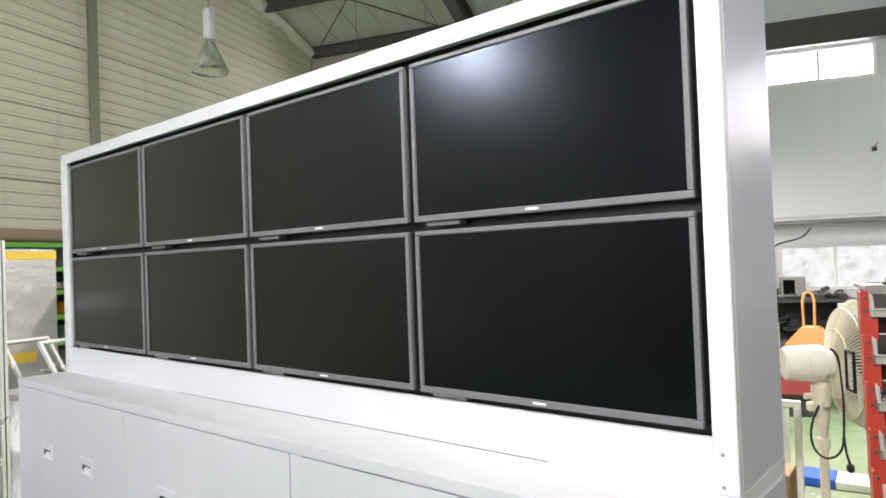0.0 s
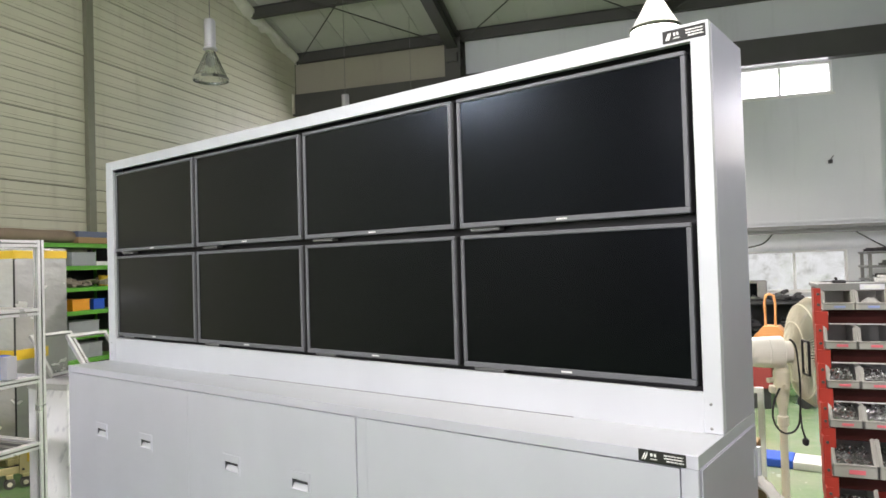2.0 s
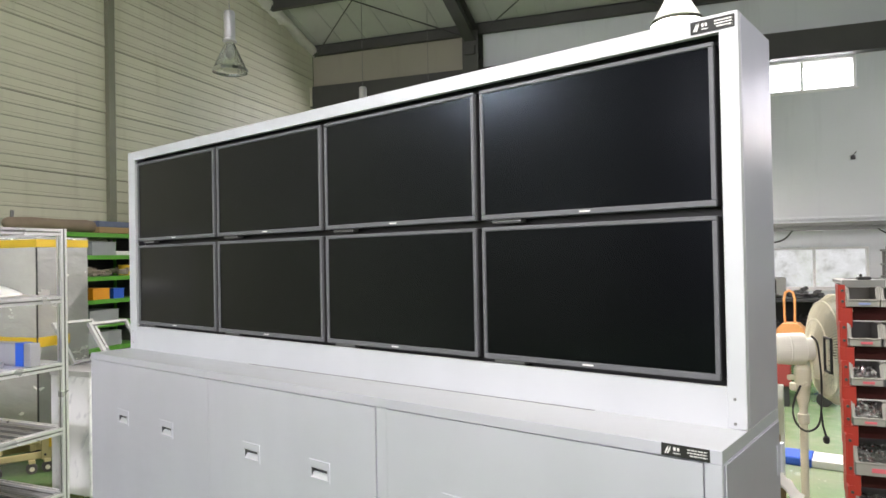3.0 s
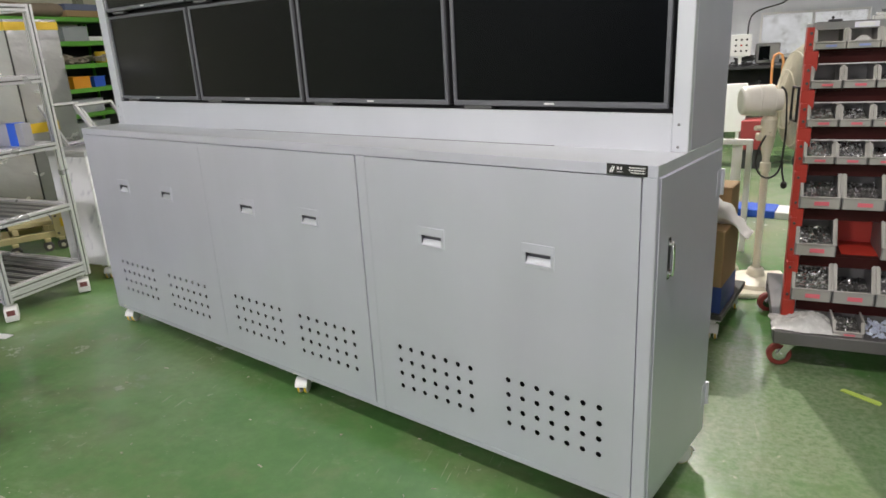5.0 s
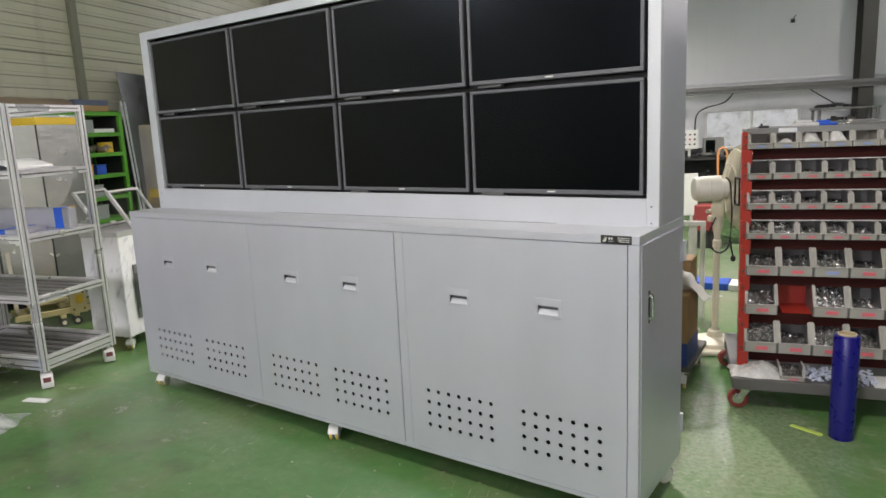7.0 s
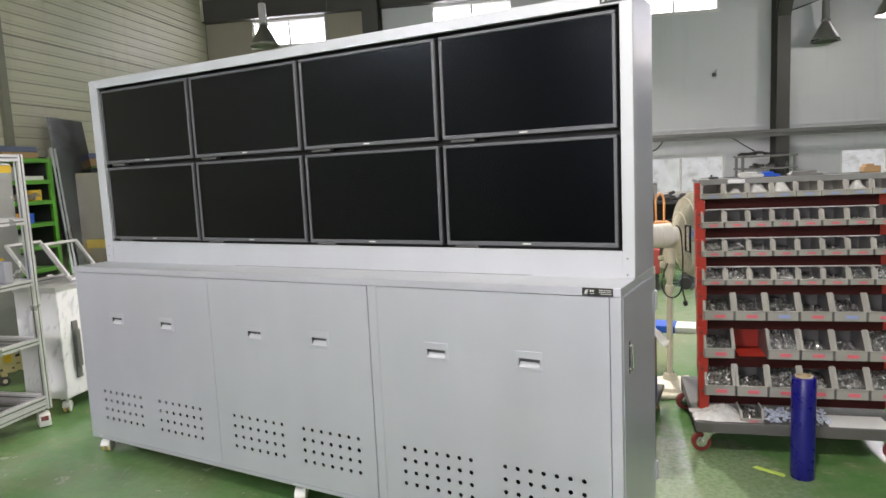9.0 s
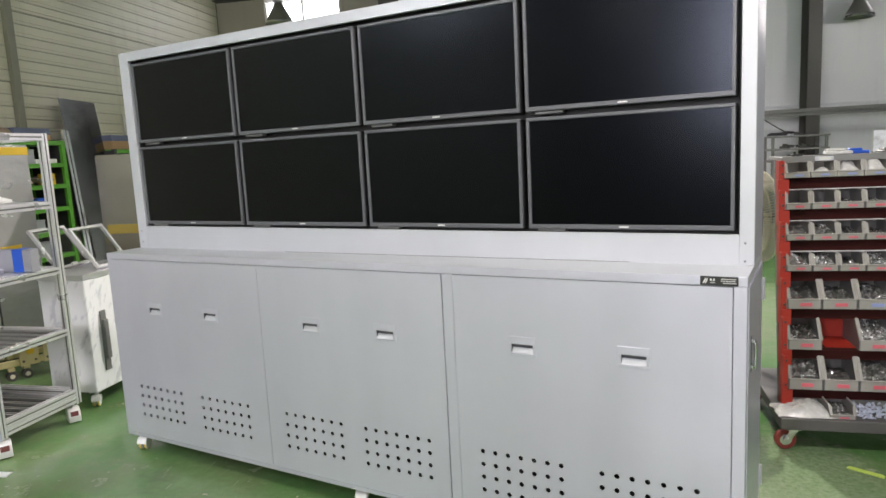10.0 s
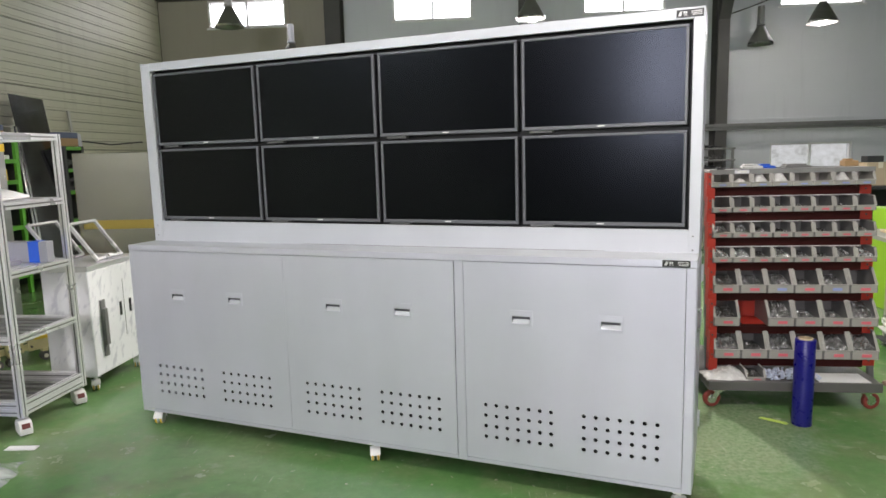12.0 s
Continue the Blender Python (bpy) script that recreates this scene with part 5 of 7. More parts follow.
GREYTUB = plain("grey_tub_plastic", (0.33, 0.35, 0.36), 0.45)
for k in range(3):
    x = -0.62 - 0.72 * k
    junk_box(on_shelf(x, 0.05, 1.64), 0.34, 0.38, 0.15, GREYTUB, "grey plastic tub on the green shelf", "tub", "plastic_tub")
    junk_box(on_shelf(x + 0.2, 0.04, 1.12), 0.16, 0.34, 0.11, BLUE if k == 0 else TUBORANGE, "coloured plastic tub on the green shelf", "tub", "plastic_tub")
    junk_box(on_shelf(x - 0.06, 0.04, 1.12), 0.24, 0.34, 0.12, TUBORANGE, "orange plastic tub on the green shelf", "tub", "plastic_tub")
    junk_box(on_shelf(x, 0.06, 0.84), 0.42, 0.36, 0.14, GREYTUB, "grey plastic tub on the green shelf", "tub", "plastic_tub")
    junk_box(on_shelf(x, 0.06, 0.56), 0.5, 0.36, 0.16, GREYTUB, "wide grey plastic tub on the green shelf", "tub", "plastic_tub")
t = thing("yellow_spool", on_shelf(-0.2, 0.14, 1.39), "yellow tape spool on the green shelf", "spool")
bm = B()
lathe(bm, [(0.03, 0), (0.09, 0), (0.09, 0.13), (0.03, 0.13)], 20)
part("spool", bm, YELLOW, t)
t = thing("white_tray", on_shelf(-0.3, 0.1, 1.64), "flat white tray on the green shelf", "tray")
bm = B()
box(bm, -0.14, 0.2, -0.05, 0.25, 0, 0.05, 0.006)
part("tray", bm, WHITE, t)


def scrap_heap(m, sx, sy, h, mat, label, name, seed, n=26):
    t = thing(name, m, label, "scrap", kind="stuff")
    rr = random.Random(seed)
    bm = B()
    for i in range(n):
        w, d, e = rr.uniform(0.05, 0.18), rr.uniform(0.03, 0.12), rr.uniform(0.008, 0.05)
        x, y = rr.uniform(-sx / 2, sx / 2), rr.uniform(-sy / 2, sy / 2)
        z = rr.uniform(0.0, h) * (1 - abs(x) / sx)
        r = Matrix.Translation((x, y, z + e / 2)) @ Euler((rr.uniform(-0.5, 0.5) * min(1, z * 12), rr.uniform(-0.5, 0.5) * min(1, z * 12), rr.uniform(0, 3.1))).to_matrix().to_4x4()
        box(bm, -w / 2, w / 2, -d / 2, d / 2, -e / 2, e / 2, 0.002, r)
    part("scrap", bm, mat, t)


SCRAPM = plain("dusty_brown_scrap", (0.34, 0.29, 0.23), 0.8, vary=0.35, scale=25)
for k in range(3):
    scrap_heap(on_shelf(-0.5 - 0.75 * k, 0.2, 1.39), 0.65, 0.3, 0.1, SCRAPM, "heap of dusty brown scrap on the green shelf", "scrap_heap", 20 + k)
scrap_heap(by_wall(-0.5, -4.02, 1.5005), 0.2, 0.25, 0.12, DARKJUNK, "heap of dark parts on the green shelf", "scrap_heap", 27)
scrap_heap(by_wall(-0.5, -4.02, 1.2005), 0.2, 0.25, 0.12, DARKJUNK, "heap of dark parts on the green shelf", "scrap_heap", 28)

# rolled dust sheet, pipes and boxes on top of the shelf
rs = thing("rolled_sheet", on_shelf(-1.18, 0.16, 1.905 + 0.075) @ Matrix.Rotation(radians(90), 4, "Y"), "rolled brown dust sheet on top of the green shelf", "dust sheet")
bm = B()
lathe(bm, [(0.001, -0.6), (0.05, -0.59), (0.08, -0.55), (0.095, -0.3), (0.085, 0.1), (0.095, 0.4), (0.07, 0.56), (0.001, 0.58)], 20)
for v in bm.verts:
    v.co.x *= 0.8
    v.co += Vector((0.0, 0.02, 0)) * noise.noise(v.co * 6)
    v.co.x = min(v.co.x, 0.075)
part("roll", bm, CLOTH, rs, smooth=True)
for k, c in enumerate((plain("slate_blue_card", (0.12, 0.14, 0.22), 0.7), CARD)):
    t = thing("flat_box", on_shelf(-0.42, 0.2, 1.905 + (0.07 if k == 0 else 0)), "flat box stacked on top of the green shelf", "box")
    bm = B()
    box(bm, -0.28, 0.26, -0.16, 0.16, 0, 0.0695, 0.004)
    part("box", bm, c, t)
    t = thing("flat_box", by_wall(-0.35, -4.1, 1.8055 + (0.11 if k == 0 else 0)), "flat box on top of the lower green shelf", "box")
    bm = B()
    box(bm, -0.1, 0.28, 0.02, 0.36, 0, 0.1095 if k else 0.08, 0.004)
    part("box", bm, c, t)
for x, h in ((-1.78, 0.2), (-1.6, 0.22)):
    t = thing("pipe_offcut", on_shelf(x, 0.3, 1.905), "short grey pipe standing on top of the green shelf", "pipe")
    bm = B()
    cyl(bm, (0, 0, 0), (0.02, 0, h), 0.018, seg=12)
    part("pipe", bm, GREYSTEEL, t)

# pale yellow pallet jack behind the trolley
pj = thing("pallet_jack", turned(-5.08, -0.14, 74), "pale yellow pallet jack with small rollers, standing behind a trolley", "pallet jack")
bm = B()
box(bm, 0.0, 0.78, 0.0, 0.03, 0.1, 0.15, 0.006)
box(bm, 0.0, 0.78, 0.27, 0.3, 0.1, 0.15, 0.006)
box(bm, 0.04, 0.1, 0.0305, 0.2695, 0.105, 0.145, 0.004)
box(bm, 0.7, 0.76, 0.0305, 0.2695, 0.105, 0.145, 0.004)
part("frame", bm, PALEYEL, pj)
for x0, x1, z1 in ((0.4, 0.53, 0.3), (0.56, 0.78, 0.335)):
    bm = B()
    box(bm, x0, x1, -0.012, -0.001, 0.095, z1, 0.006)
    plate = part("side_plate", bm, PALEYEL, pj)
    for dx, z in ((0.025, 0.13), (0.025, z1 - 0.03), (x1 - x0 - 0.025, 0.13), (x1 - x0 - 0.025, z1 - 0.03)):
        bm = B()
        cyl(bm, (x0 + dx, -0.0125, z), (x0 + dx, -0.02, z), 0.009, seg=8)
        part("bolt", bm, DARKSTEEL, plate)
    bm = B()
    box(bm, x0 + 0.05, x1 - 0.03, -0.0165, -0.0125, 0.18, z1 - 0.05, 0.003)
    part("patch", bm, YELLOW, plate, "bright yellow patch")
bm = B()
box(bm, 0.1, 0.4, 0.04, 0.26, 0.2, 0.235, 0.006)
box(bm, 0.12, 0.16, 0.04, 0.26, 0.1505, 0.1995, 0.004)
box(bm, 0.33, 0.37, 0.04, 0.26, 0.1505, 0.1995, 0.004)
part("deck", bm, PALEYEL, pj)
for x in (0.12, 0.34, 0.44, 0.68):
    bm = B()
    cyl(bm, (x, -0.025, 0.036), (x, 0.035, 0.036), 0.036, seg=20)
    roller = part("roller", bm, DARKSTEEL, pj)
    bm = B()
    cyl(bm, (x, -0.0285, 0.036), (x, 0.0365, 0.036), 0.017, seg=12)
    part("hub", bm, CREAM, roller)
    bm = B()
    box(bm, x - 0.022, x + 0.022, -0.02, 0.03, 0.073, 0.0995, 0.004)
    part("fork", bm, PALEYEL, roller)
bm = B()
box(bm, 0.02, 0.05, 0.14, 0.17, 0.1505, 0.66, 0.004)
part("post", bm, CREAM, pj, "pale upright post")
pb = thing("yellow_bar", turned(-5.71, -0.515, 16.4), "bright yellow steel bar resting on two dark blocks", "bar")
bm = B()
cyl(bm, (-0.3, 0, 0.225), (0.7, 0, 0.225), 0.034, seg=18)
part("tube", bm, YELLOW, pb)
bm = B()
cyl(bm, (0.7005, 0, 0.225), (0.9, 0, 0.225), 0.022, seg=14)
part("rod", bm, ALU, pb, "bare metal rod at the bar's end")
for x in (-0.2, 0.55):
    bm = B()
    box(bm, x, x + 0.12, -0.06, 0.06, 0.0, 0.1905, 0.005)
    part("block", bm, DARKJUNK, pb)

# brown carton behind the lower trolley
t = thing("carton", turned(-5.75, -0.95, 16), "brown carton standing on the floor behind the trolleys", "carton")
bm = B()
box(bm, -0.35, 0.15, -0.3, 0.3, 0.0, 0.62, 0.004)
part("box", bm, CARD, t)
bm = B()
box(bm, -0.35, -0.102, -0.3, 0.3, 0.6203, 0.6245, 0.001)
box(bm, -0.098, 0.15, -0.3, 0.3, 0.6203, 0.6245, 0.001)
part("flap", bm, CARD, t)

# ---- right of the console: bin rack ----
RACK_A = 15.3
RM = turned(0.145, 1.166, RACK_A)


def face(z):
    """Depth of the rack's leaning face at the height z."""
    return 0.052 + 0.16 * (z - 0.2)


TRAYSTEEL = plain("dark_grey_steel_tray", (0.13, 0.125, 0.12), 0.45, 0.2, vary=0.2, scale=5)
TOPSTEEL = plain("mid_grey_steel", (0.24, 0.24, 0.235), 0.45, 0.2, vary=0.15, scale=5)
rack = thing("bin_rack", RM, "leaning red and grey steel bin rack on red wheels", "rack")
ROWS = [(1.312, 0.075, 8), (1.158, 0.084, 8), (1.006, 0.082, 8), (0.856, 0.082, 8), (0.672, 0.14, 6), (0.474, 0.148, 6), (0.28, 0.155, 6)]
RW = 0.928
for x in (-0.012, RW - 0.02):
    bm = B()
    prism(bm, [(x, 0.13), (x + 0.03, 0.13), (x + 0.03, 1.4), (x, 1.4)], 0.0, 0.03)
    for v in bm.verts:
        v.co.y += face(v.co.z) + 0.118
        v.co.x -= 0.018 if x < 0.5 else -0.012
    part("upright", bm, GREYSTEEL, rack)
    bm = B()
    prism(bm, [(x, 0.13), (x + 0.03, 0.13), (x + 0.03, 1.4), (x, 1.4)], 0.0, 0.03)
    for v in bm.verts:
        v.co.y += 0.86 - 0.3 * v.co.z
        v.co.x += 0.16 if x < 0.5 else -0.16
    part("rear_upright", bm, GREYSTEEL, rack)
for i, (z, h, n) in enumerate(ROWS):
    zb = z - 0.05
    for x, w in ((-0.04, 0.05), (RW - 0.04, 0.05)):
        bm = B()
        y = face(z)
        box(bm, x if x < 0.5 else x - 0.03, x + w, (y + 0.006) if x < 0.5 else (y + 0.075), y + (0.07 if x < 0.5 else 0.1), zb - (0.035 if x < 0.5 else 0.012), z - 0.006, 0.002)
        if x < 0.5:
            box(bm, x, x + 0.006, y - 0.004, y + 0.07, z - 0.0055, z + h + 0.012, 0.001)
        yb = y + (0.006 if x < 0.5 else 0.075)
        bracket = part("bracket", bm, RED, rack, "red painted bracket")
        for zz in (z + 0.02, z + h - 0.012) if x < 0.5 else (z - 0.03,):
            bm = B()
            cyl(bm, (x + 0.016, yb - 0.0002, zz), (x + 0.016, yb - 0.006, zz), 0.006, seg=8)
            part("bolt", bm, DARKSTEEL, bracket)
        if x < 0.5:
            bm = B()
            box(bm, x + 0.0065, x + 0.0265, y + 0.0065, y + 0.01, z - 0.0055, z + h + 0.012, 0.0005)
            part("bracket_face", bm, RED, bracket)
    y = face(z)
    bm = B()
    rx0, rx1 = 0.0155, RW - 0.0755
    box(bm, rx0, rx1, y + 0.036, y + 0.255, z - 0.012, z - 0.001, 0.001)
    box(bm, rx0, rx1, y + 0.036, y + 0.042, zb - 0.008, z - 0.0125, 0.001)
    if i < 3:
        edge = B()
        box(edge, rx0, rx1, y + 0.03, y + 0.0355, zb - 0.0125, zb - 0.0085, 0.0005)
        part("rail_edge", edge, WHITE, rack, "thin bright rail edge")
    part("shelf_rail", bm, SHADEDRED, rack)
    # black strip added behind the row, standing in for the shade there
    bm = B()
    box(bm, 0.0155, RW - 0.0355, y + 0.258, y + 0.263, z - 0.03, z + h + 0.03, 0.001)
    part("back_strip", bm, BLACK, rack)
    if i == 5:
        bm = B()
        box(bm, 0.17, 0.32, y + 0.245, y + 0.251, z - 0.02, z + h * 0.9, 0.001)
        box(bm, 0.17, 0.32, y + 0.045, y + 0.2445, z - 0.0005, z + 0.002, 0.0005)
        part("back_plate", bm, RED, rack, "bare red plate where a bin is missing")
bm = B()
box(bm, -0.018, RW + 0.01, face(1.4) + 0.03, face(1.4) + 0.33, 1.396, 1.414, 0.003)
part("top_board", bm, TOPSTEEL, rack)
bm = B()
box(bm, -0.018, RW + 0.01, face(1.4) + 0.024, face(1.4) + 0.0295, 1.386, 1.416, 0.001)
lip = part("top_lip", bm, TOPSTEEL, rack)
ly = face(1.4) + 0.0235
bm = B()
box(bm, 0.13, 0.215, ly - 0.002, ly, 1.39, 1.412, 0.0006)
part("label_holder", bm, ALU, lip, "bright metal label holder")
bm = B()
box(bm, 0.145, 0.2, ly - 0.0035, ly - 0.0022, 1.394, 1.408, 0.0004)
part("card", bm, PAPER, lip, "white card in the holder")
bm = B()
box(bm, -0.07, RW - 0.03, -0.045, 0.72, 0.158, 0.17, 0.002)
box(bm, -0.07, RW - 0.03, -0.06, -0.0455, 0.118, 0.174, 0.003)
box(bm, -0.07, -0.056, -0.045, 0.72, 0.118, 0.1575, 0.002)
box(bm, RW - 0.044, RW - 0.03, -0.045, 0.72, 0.118, 0.1575, 0.002)
for x, y in ((-0.005, 0.0), (0.83, 0.0), (-0.03, 0.62), (0.83, 0.62)):
    box(bm, x - 0.045, x + 0.045, y - 0.04, y + 0.04, 0.1115, 0.1575, 0.003)
part("tray", bm, TRAYSTEEL, rack, "grey steel bottom tray")


def rack_caster(x, y, turn):
    m = Matrix.Translation((x, y, 0)) @ Matrix.Rotation(radians(turn), 4, "Z")
    bm = B()
    box(bm, -0.04, 0.04, -0.035, 0.035, 0.104, 0.111, 0.001, m)
    for s in (-0.024, 0.02):
        prism_pts = [(-0.02, 0.104), (0.02, 0.104), (0.05, 0.05), (0.03, 0.035), (0.015, 0.05)]
        a = [bm.verts.new(m @ Vector((p, s, q))) for p, q in prism_pts]
        c = [bm.verts.new(m @ Vector((p, s + 0.004, q))) for p, q in prism_pts]
        bm.faces.new(a), bm.faces.new(c[::-1])
        for i in range(5):
            bm.faces.new([a[i], c[i], c[(i + 1) % 5], a[(i + 1) % 5]])
    fork = part("caster", bm, BOLT, rack, "zinc caster fork")
    wm = m @ Matrix.Translation((0.034, 0, 0.05)) @ Matrix.Rotation(radians(90), 4, "X")
    bm = B()
    lathe(bm, [(0.03, -0.016), (0.044, -0.016), (0.05, -0.01), (0.05, 0.01), (0.044, 0.016), (0.03, 0.016)], 26, wm)
    part("tyre", bm, REDTYRE, fork)
    bm = B()
    lathe(bm, [(0.001, -0.017), (0.012, -0.017), (0.014, -0.012), (0.0298, -0.012), (0.0298, 0.012), (0.014, 0.012), (0.012, 0.017), (0.001, 0.017)], 20, wm)
    part("hub", bm, BOLT, fork)


for x, y, t in ((-0.005, 0.0, 190), (0.83, 0.0, 10), (-0.03, 0.62, 200), (0.83, 0.62, 20)):
    rack_caster(x, y, t)


def bin_body(w, d, h):
    """A stacking bin: side walls cut back at the front (steeply on the small ones), low front lip, open top."""
    s = 0.004
    lip = h * 0.34
    cut = 0.14 if h < 0.1 else 0.3
    bm = B()
    side = [(0.0, 0), (d, 0), (d, h), (d * cut, h), (0.0, lip)]
    for x0 in (0, w - s):
        a = [bm.verts.new((x0, p, q)) for p, q in side]
        c = [bm.verts.new((x0 + s, p, q)) for p, q in side]
        bm.faces.new(a), bm.faces.new(c[::-1])
        for i in range(5):
            bm.faces.new([a[i], c[i], c[(i + 1) % 5], a[(i + 1) % 5]])
    box(bm, s, w - s, s, d - s, 0, s, 0.0005)
    box(bm, s, w - s, d - s, d, 0, h, 0.0005)
    # rolled rim, with lip and flanges, in the paler tone of lit edges
    inner = len(bm.faces)
    box(bm, s, w - s, 0.0, s, 0, lip, 0.001)
    for x in (-0.0025, w - s - 0.0005):
        tube(bm, [(x + 0.004, 0.0, lip), (x + 0.004, d * cut, h), (x + 0.004, d, h)], 0.0045, 6)
    tube(bm, [(0.004, -0.001, lip), (w - 0.004, -0.001, lip)], 0.0045, 6)
    # slanting flanges beside the opening
    for x0, x1 in ((s, s + w * 0.06), (w - s, w - s - w * 0.06)):
        strip = [(x0, 0.0, lip), (x1, 0.0, lip), (x1, d * (cut - 0.04), h * 0.96), (x0, d * (cut - 0.02), h)]
        a = [bm.verts.new(p) for p in strip]
        c = [bm.verts.new((p[0], p[1] + 0.003, p[2] - 0.001)) for p in strip]
        bm.faces.new(a), bm.faces.new(c[::-1])
        for i in range(4):
            bm.faces.new([a[i], c[i], c[(i + 1) % 4], a[(i + 1) % 4]])
    bm.faces.ensure_lookup_table()
    for f in bm.faces[inner:]:
        f.material_index = 1
    return bm


def fasteners(w, d, h, fill, seed):
    """A heap of loose bolts and washers."""
    rr = random.Random(seed)
    bm = B()
    k = max(60, int(420 * fill))
    sheet(bm, 4, 5, lambda a, c: Vector((0.006 + a * (w - 0.012), 0.006 + c * (d * 0.8), 0.005 + h * fill * (0.34 + 0.42 * c))))
    for f in bm.faces:
        f.material_index = 1
    for i in range(k):
        a, c = rr.random(), rr.random()
        z = 0.006 + h * fill * (0.34 + 0.42 * c) + rr.uniform(-0.002, 0.005)
        p = Vector((0.012 + a * (w - 0.024), 0.01 + c * (d * 0.75), z))
        dvec = Vector((rr.uniform(-1, 1), rr.uniform(-1, 1), rr.uniform(-0.4, 0.5))).normalized()
        L = rr.uniform(0.003, 0.007)
        cyl(bm, p - dvec * L, p + dvec * L, 0.0018, seg=4)
        cyl(bm, p + dvec * L, p + dvec * (L + 0.0028), 0.0036, seg=5)
    return mesh_of("filling", bm, (BOLT, DARKSTEEL))


def bin_template(w, d, h, fill, label_mat, body_mat, words, seed):
    t = thing("storage_bin", Matrix.Identity(4), words, "bin", "storage bins")
    part("body", bin_body(w, d, h), (body_mat, BINRIM), t)
    bm = B()
    lw = w * 0.56
    box(bm, w * 0.36, w * 0.36 + lw * 0.65, -0.0062, -0.0048, h * 0.1, h * 0.22, 0.0003)
    part("label", bm, label_mat, t)
    if fill:
        tagged(shared("filling", fasteners(w, d, h, fill, seed), t), "loose zinc hardware", kind="stuff")
    return t


TEMPL = {}
def rack_bin(x, z, w, d, h, fill, label_mat, body_mat, words):
    m = RM @ Matrix.Translation((x, face(z) - 0.004, z))
    key = (w, d, h, fill, label_mat.name, body_mat.name)
    if key not in TEMPL:
        t = bin_template(w, d, h, fill, label_mat, body_mat, words, len(TEMPL))
        t.matrix_basis = m
        TEMPL[key] = t
    else:
        copy_thing(TEMPL[key], m)


rr = random.Random(3)
FILLS = {0: [0, 0, 0, 0, 0, 0, 0, 0], 1: [0, 0, 0.35, 0.35, 0.35, 0, 0.35, 0], 2: [0.7, 0.7, 0.5, 0.35, 0, 0.35, 0, 0.5], 3: [0.9, 0.9, 0.5, 0.9, 0.5, 0.35, 0.7, 0.9],
         4: [0.6, 0.6, 0.7, 0.35, 0.6, 0], 5: [0.6, None, 0.9, 0.35, 0.35, 0.9], 6: [0.9, 0.35, 0.9, 0.6, 0.9, 0.9]}
for i, (z, h, n) in enumerate(ROWS):
    step = (RW + 0.01) / n
    for k in range(n):
        f = FILLS[i][k]
        if f is None:
            continue
        pale = i == 0
        words = ("pale empty plastic storage bin with a blue label" if pale else
                 "grey plastic storage bin with loose bolts and a red label" if f else "empty grey plastic storage bin with a red label")
        rack_bin(-0.01 + k * step, z, step - 0.006, 0.205 if n == 8 else 0.255, h, f, LABELBLUE if pale or (i == 4 and k in (2, 4)) else LABELRED, BINPALE if pale else BINGREY, words)

CLEARBAG = plain("milky_plastic_bag", (0.6, 0.6, 0.58), 0.25, vary=0.2, scale=40, bumped=0.5)
# bags in the top bins
for k, (x, w, hz) in enumerate(((0.17, 0.1, 0.045), (0.285, 0.1, 0.075), (0.4, 0.1, 0.085), (0.75, 0.1, 0.07))):
    crumple("parts_bag", RM @ Matrix.Translation((x, face(1.312) + 0.065, 1.3165)) @ Matrix.Rotation(0.1 * k, 4, "Z"), w, 0.11, hz, CLEARBAG, "milky bag of small parts in a top bin", "bag", 11.0 + 3 * k, 20, 18)

# loose bags on the bottom tray
crumple("parts_bag", RM @ Matrix.Translation((0.05, 0.05, 0.1705)), 0.26, 0.18, 0.06, CLEARBAG, "crumpled clear bag of small parts on the tray", "bag", 9.0, 34, 26)
rack_bin_m = RM @ Matrix.Translation((0.15, -0.03, 0.1705)) @ Matrix.Scale(0.72, 4, Vector((0, 0, 1)))
copy_thing(TEMPL[next(k for k in TEMPL if k[3] == 0.35 and k[0] < 0.13)], rack_bin_m)
t = thing("washer_heap", RM @ Matrix.Translation((0.27, -0.03, 0.1705)), "heap of pale blue and white small parts on the tray", "parts", kind="stuff")
bm = B()
r2 = random.Random(8)
for i in range(220):
    p = Vector((r2.uniform(0, 0.3), r2.uniform(0, 0.16), r2.uniform(0.003, 0.035)))
    d = Vector((r2.uniform(-1, 1), r2.uniform(-1, 1), r2.uniform(-0.3, 0.3))).normalized()
    cyl(bm, p - d * 0.008, p + d * 0.008, 0.005, seg=5)
part("pieces", bm, plain("pale_blue_white_plastic", (0.55, 0.6, 0.75), 0.35, vary=0.4, scale=60), t)
t = thing("paper_sheet", RM @ Matrix.Translation((0.58, 0.06, 0.1705)), "white paper lying on the tray", "paper")
bm = B()
box(bm, -0.02, 0.26, -0.1, 0.06, 0, 0.004, 0.0005)
part("paper", bm, PAPER, t)

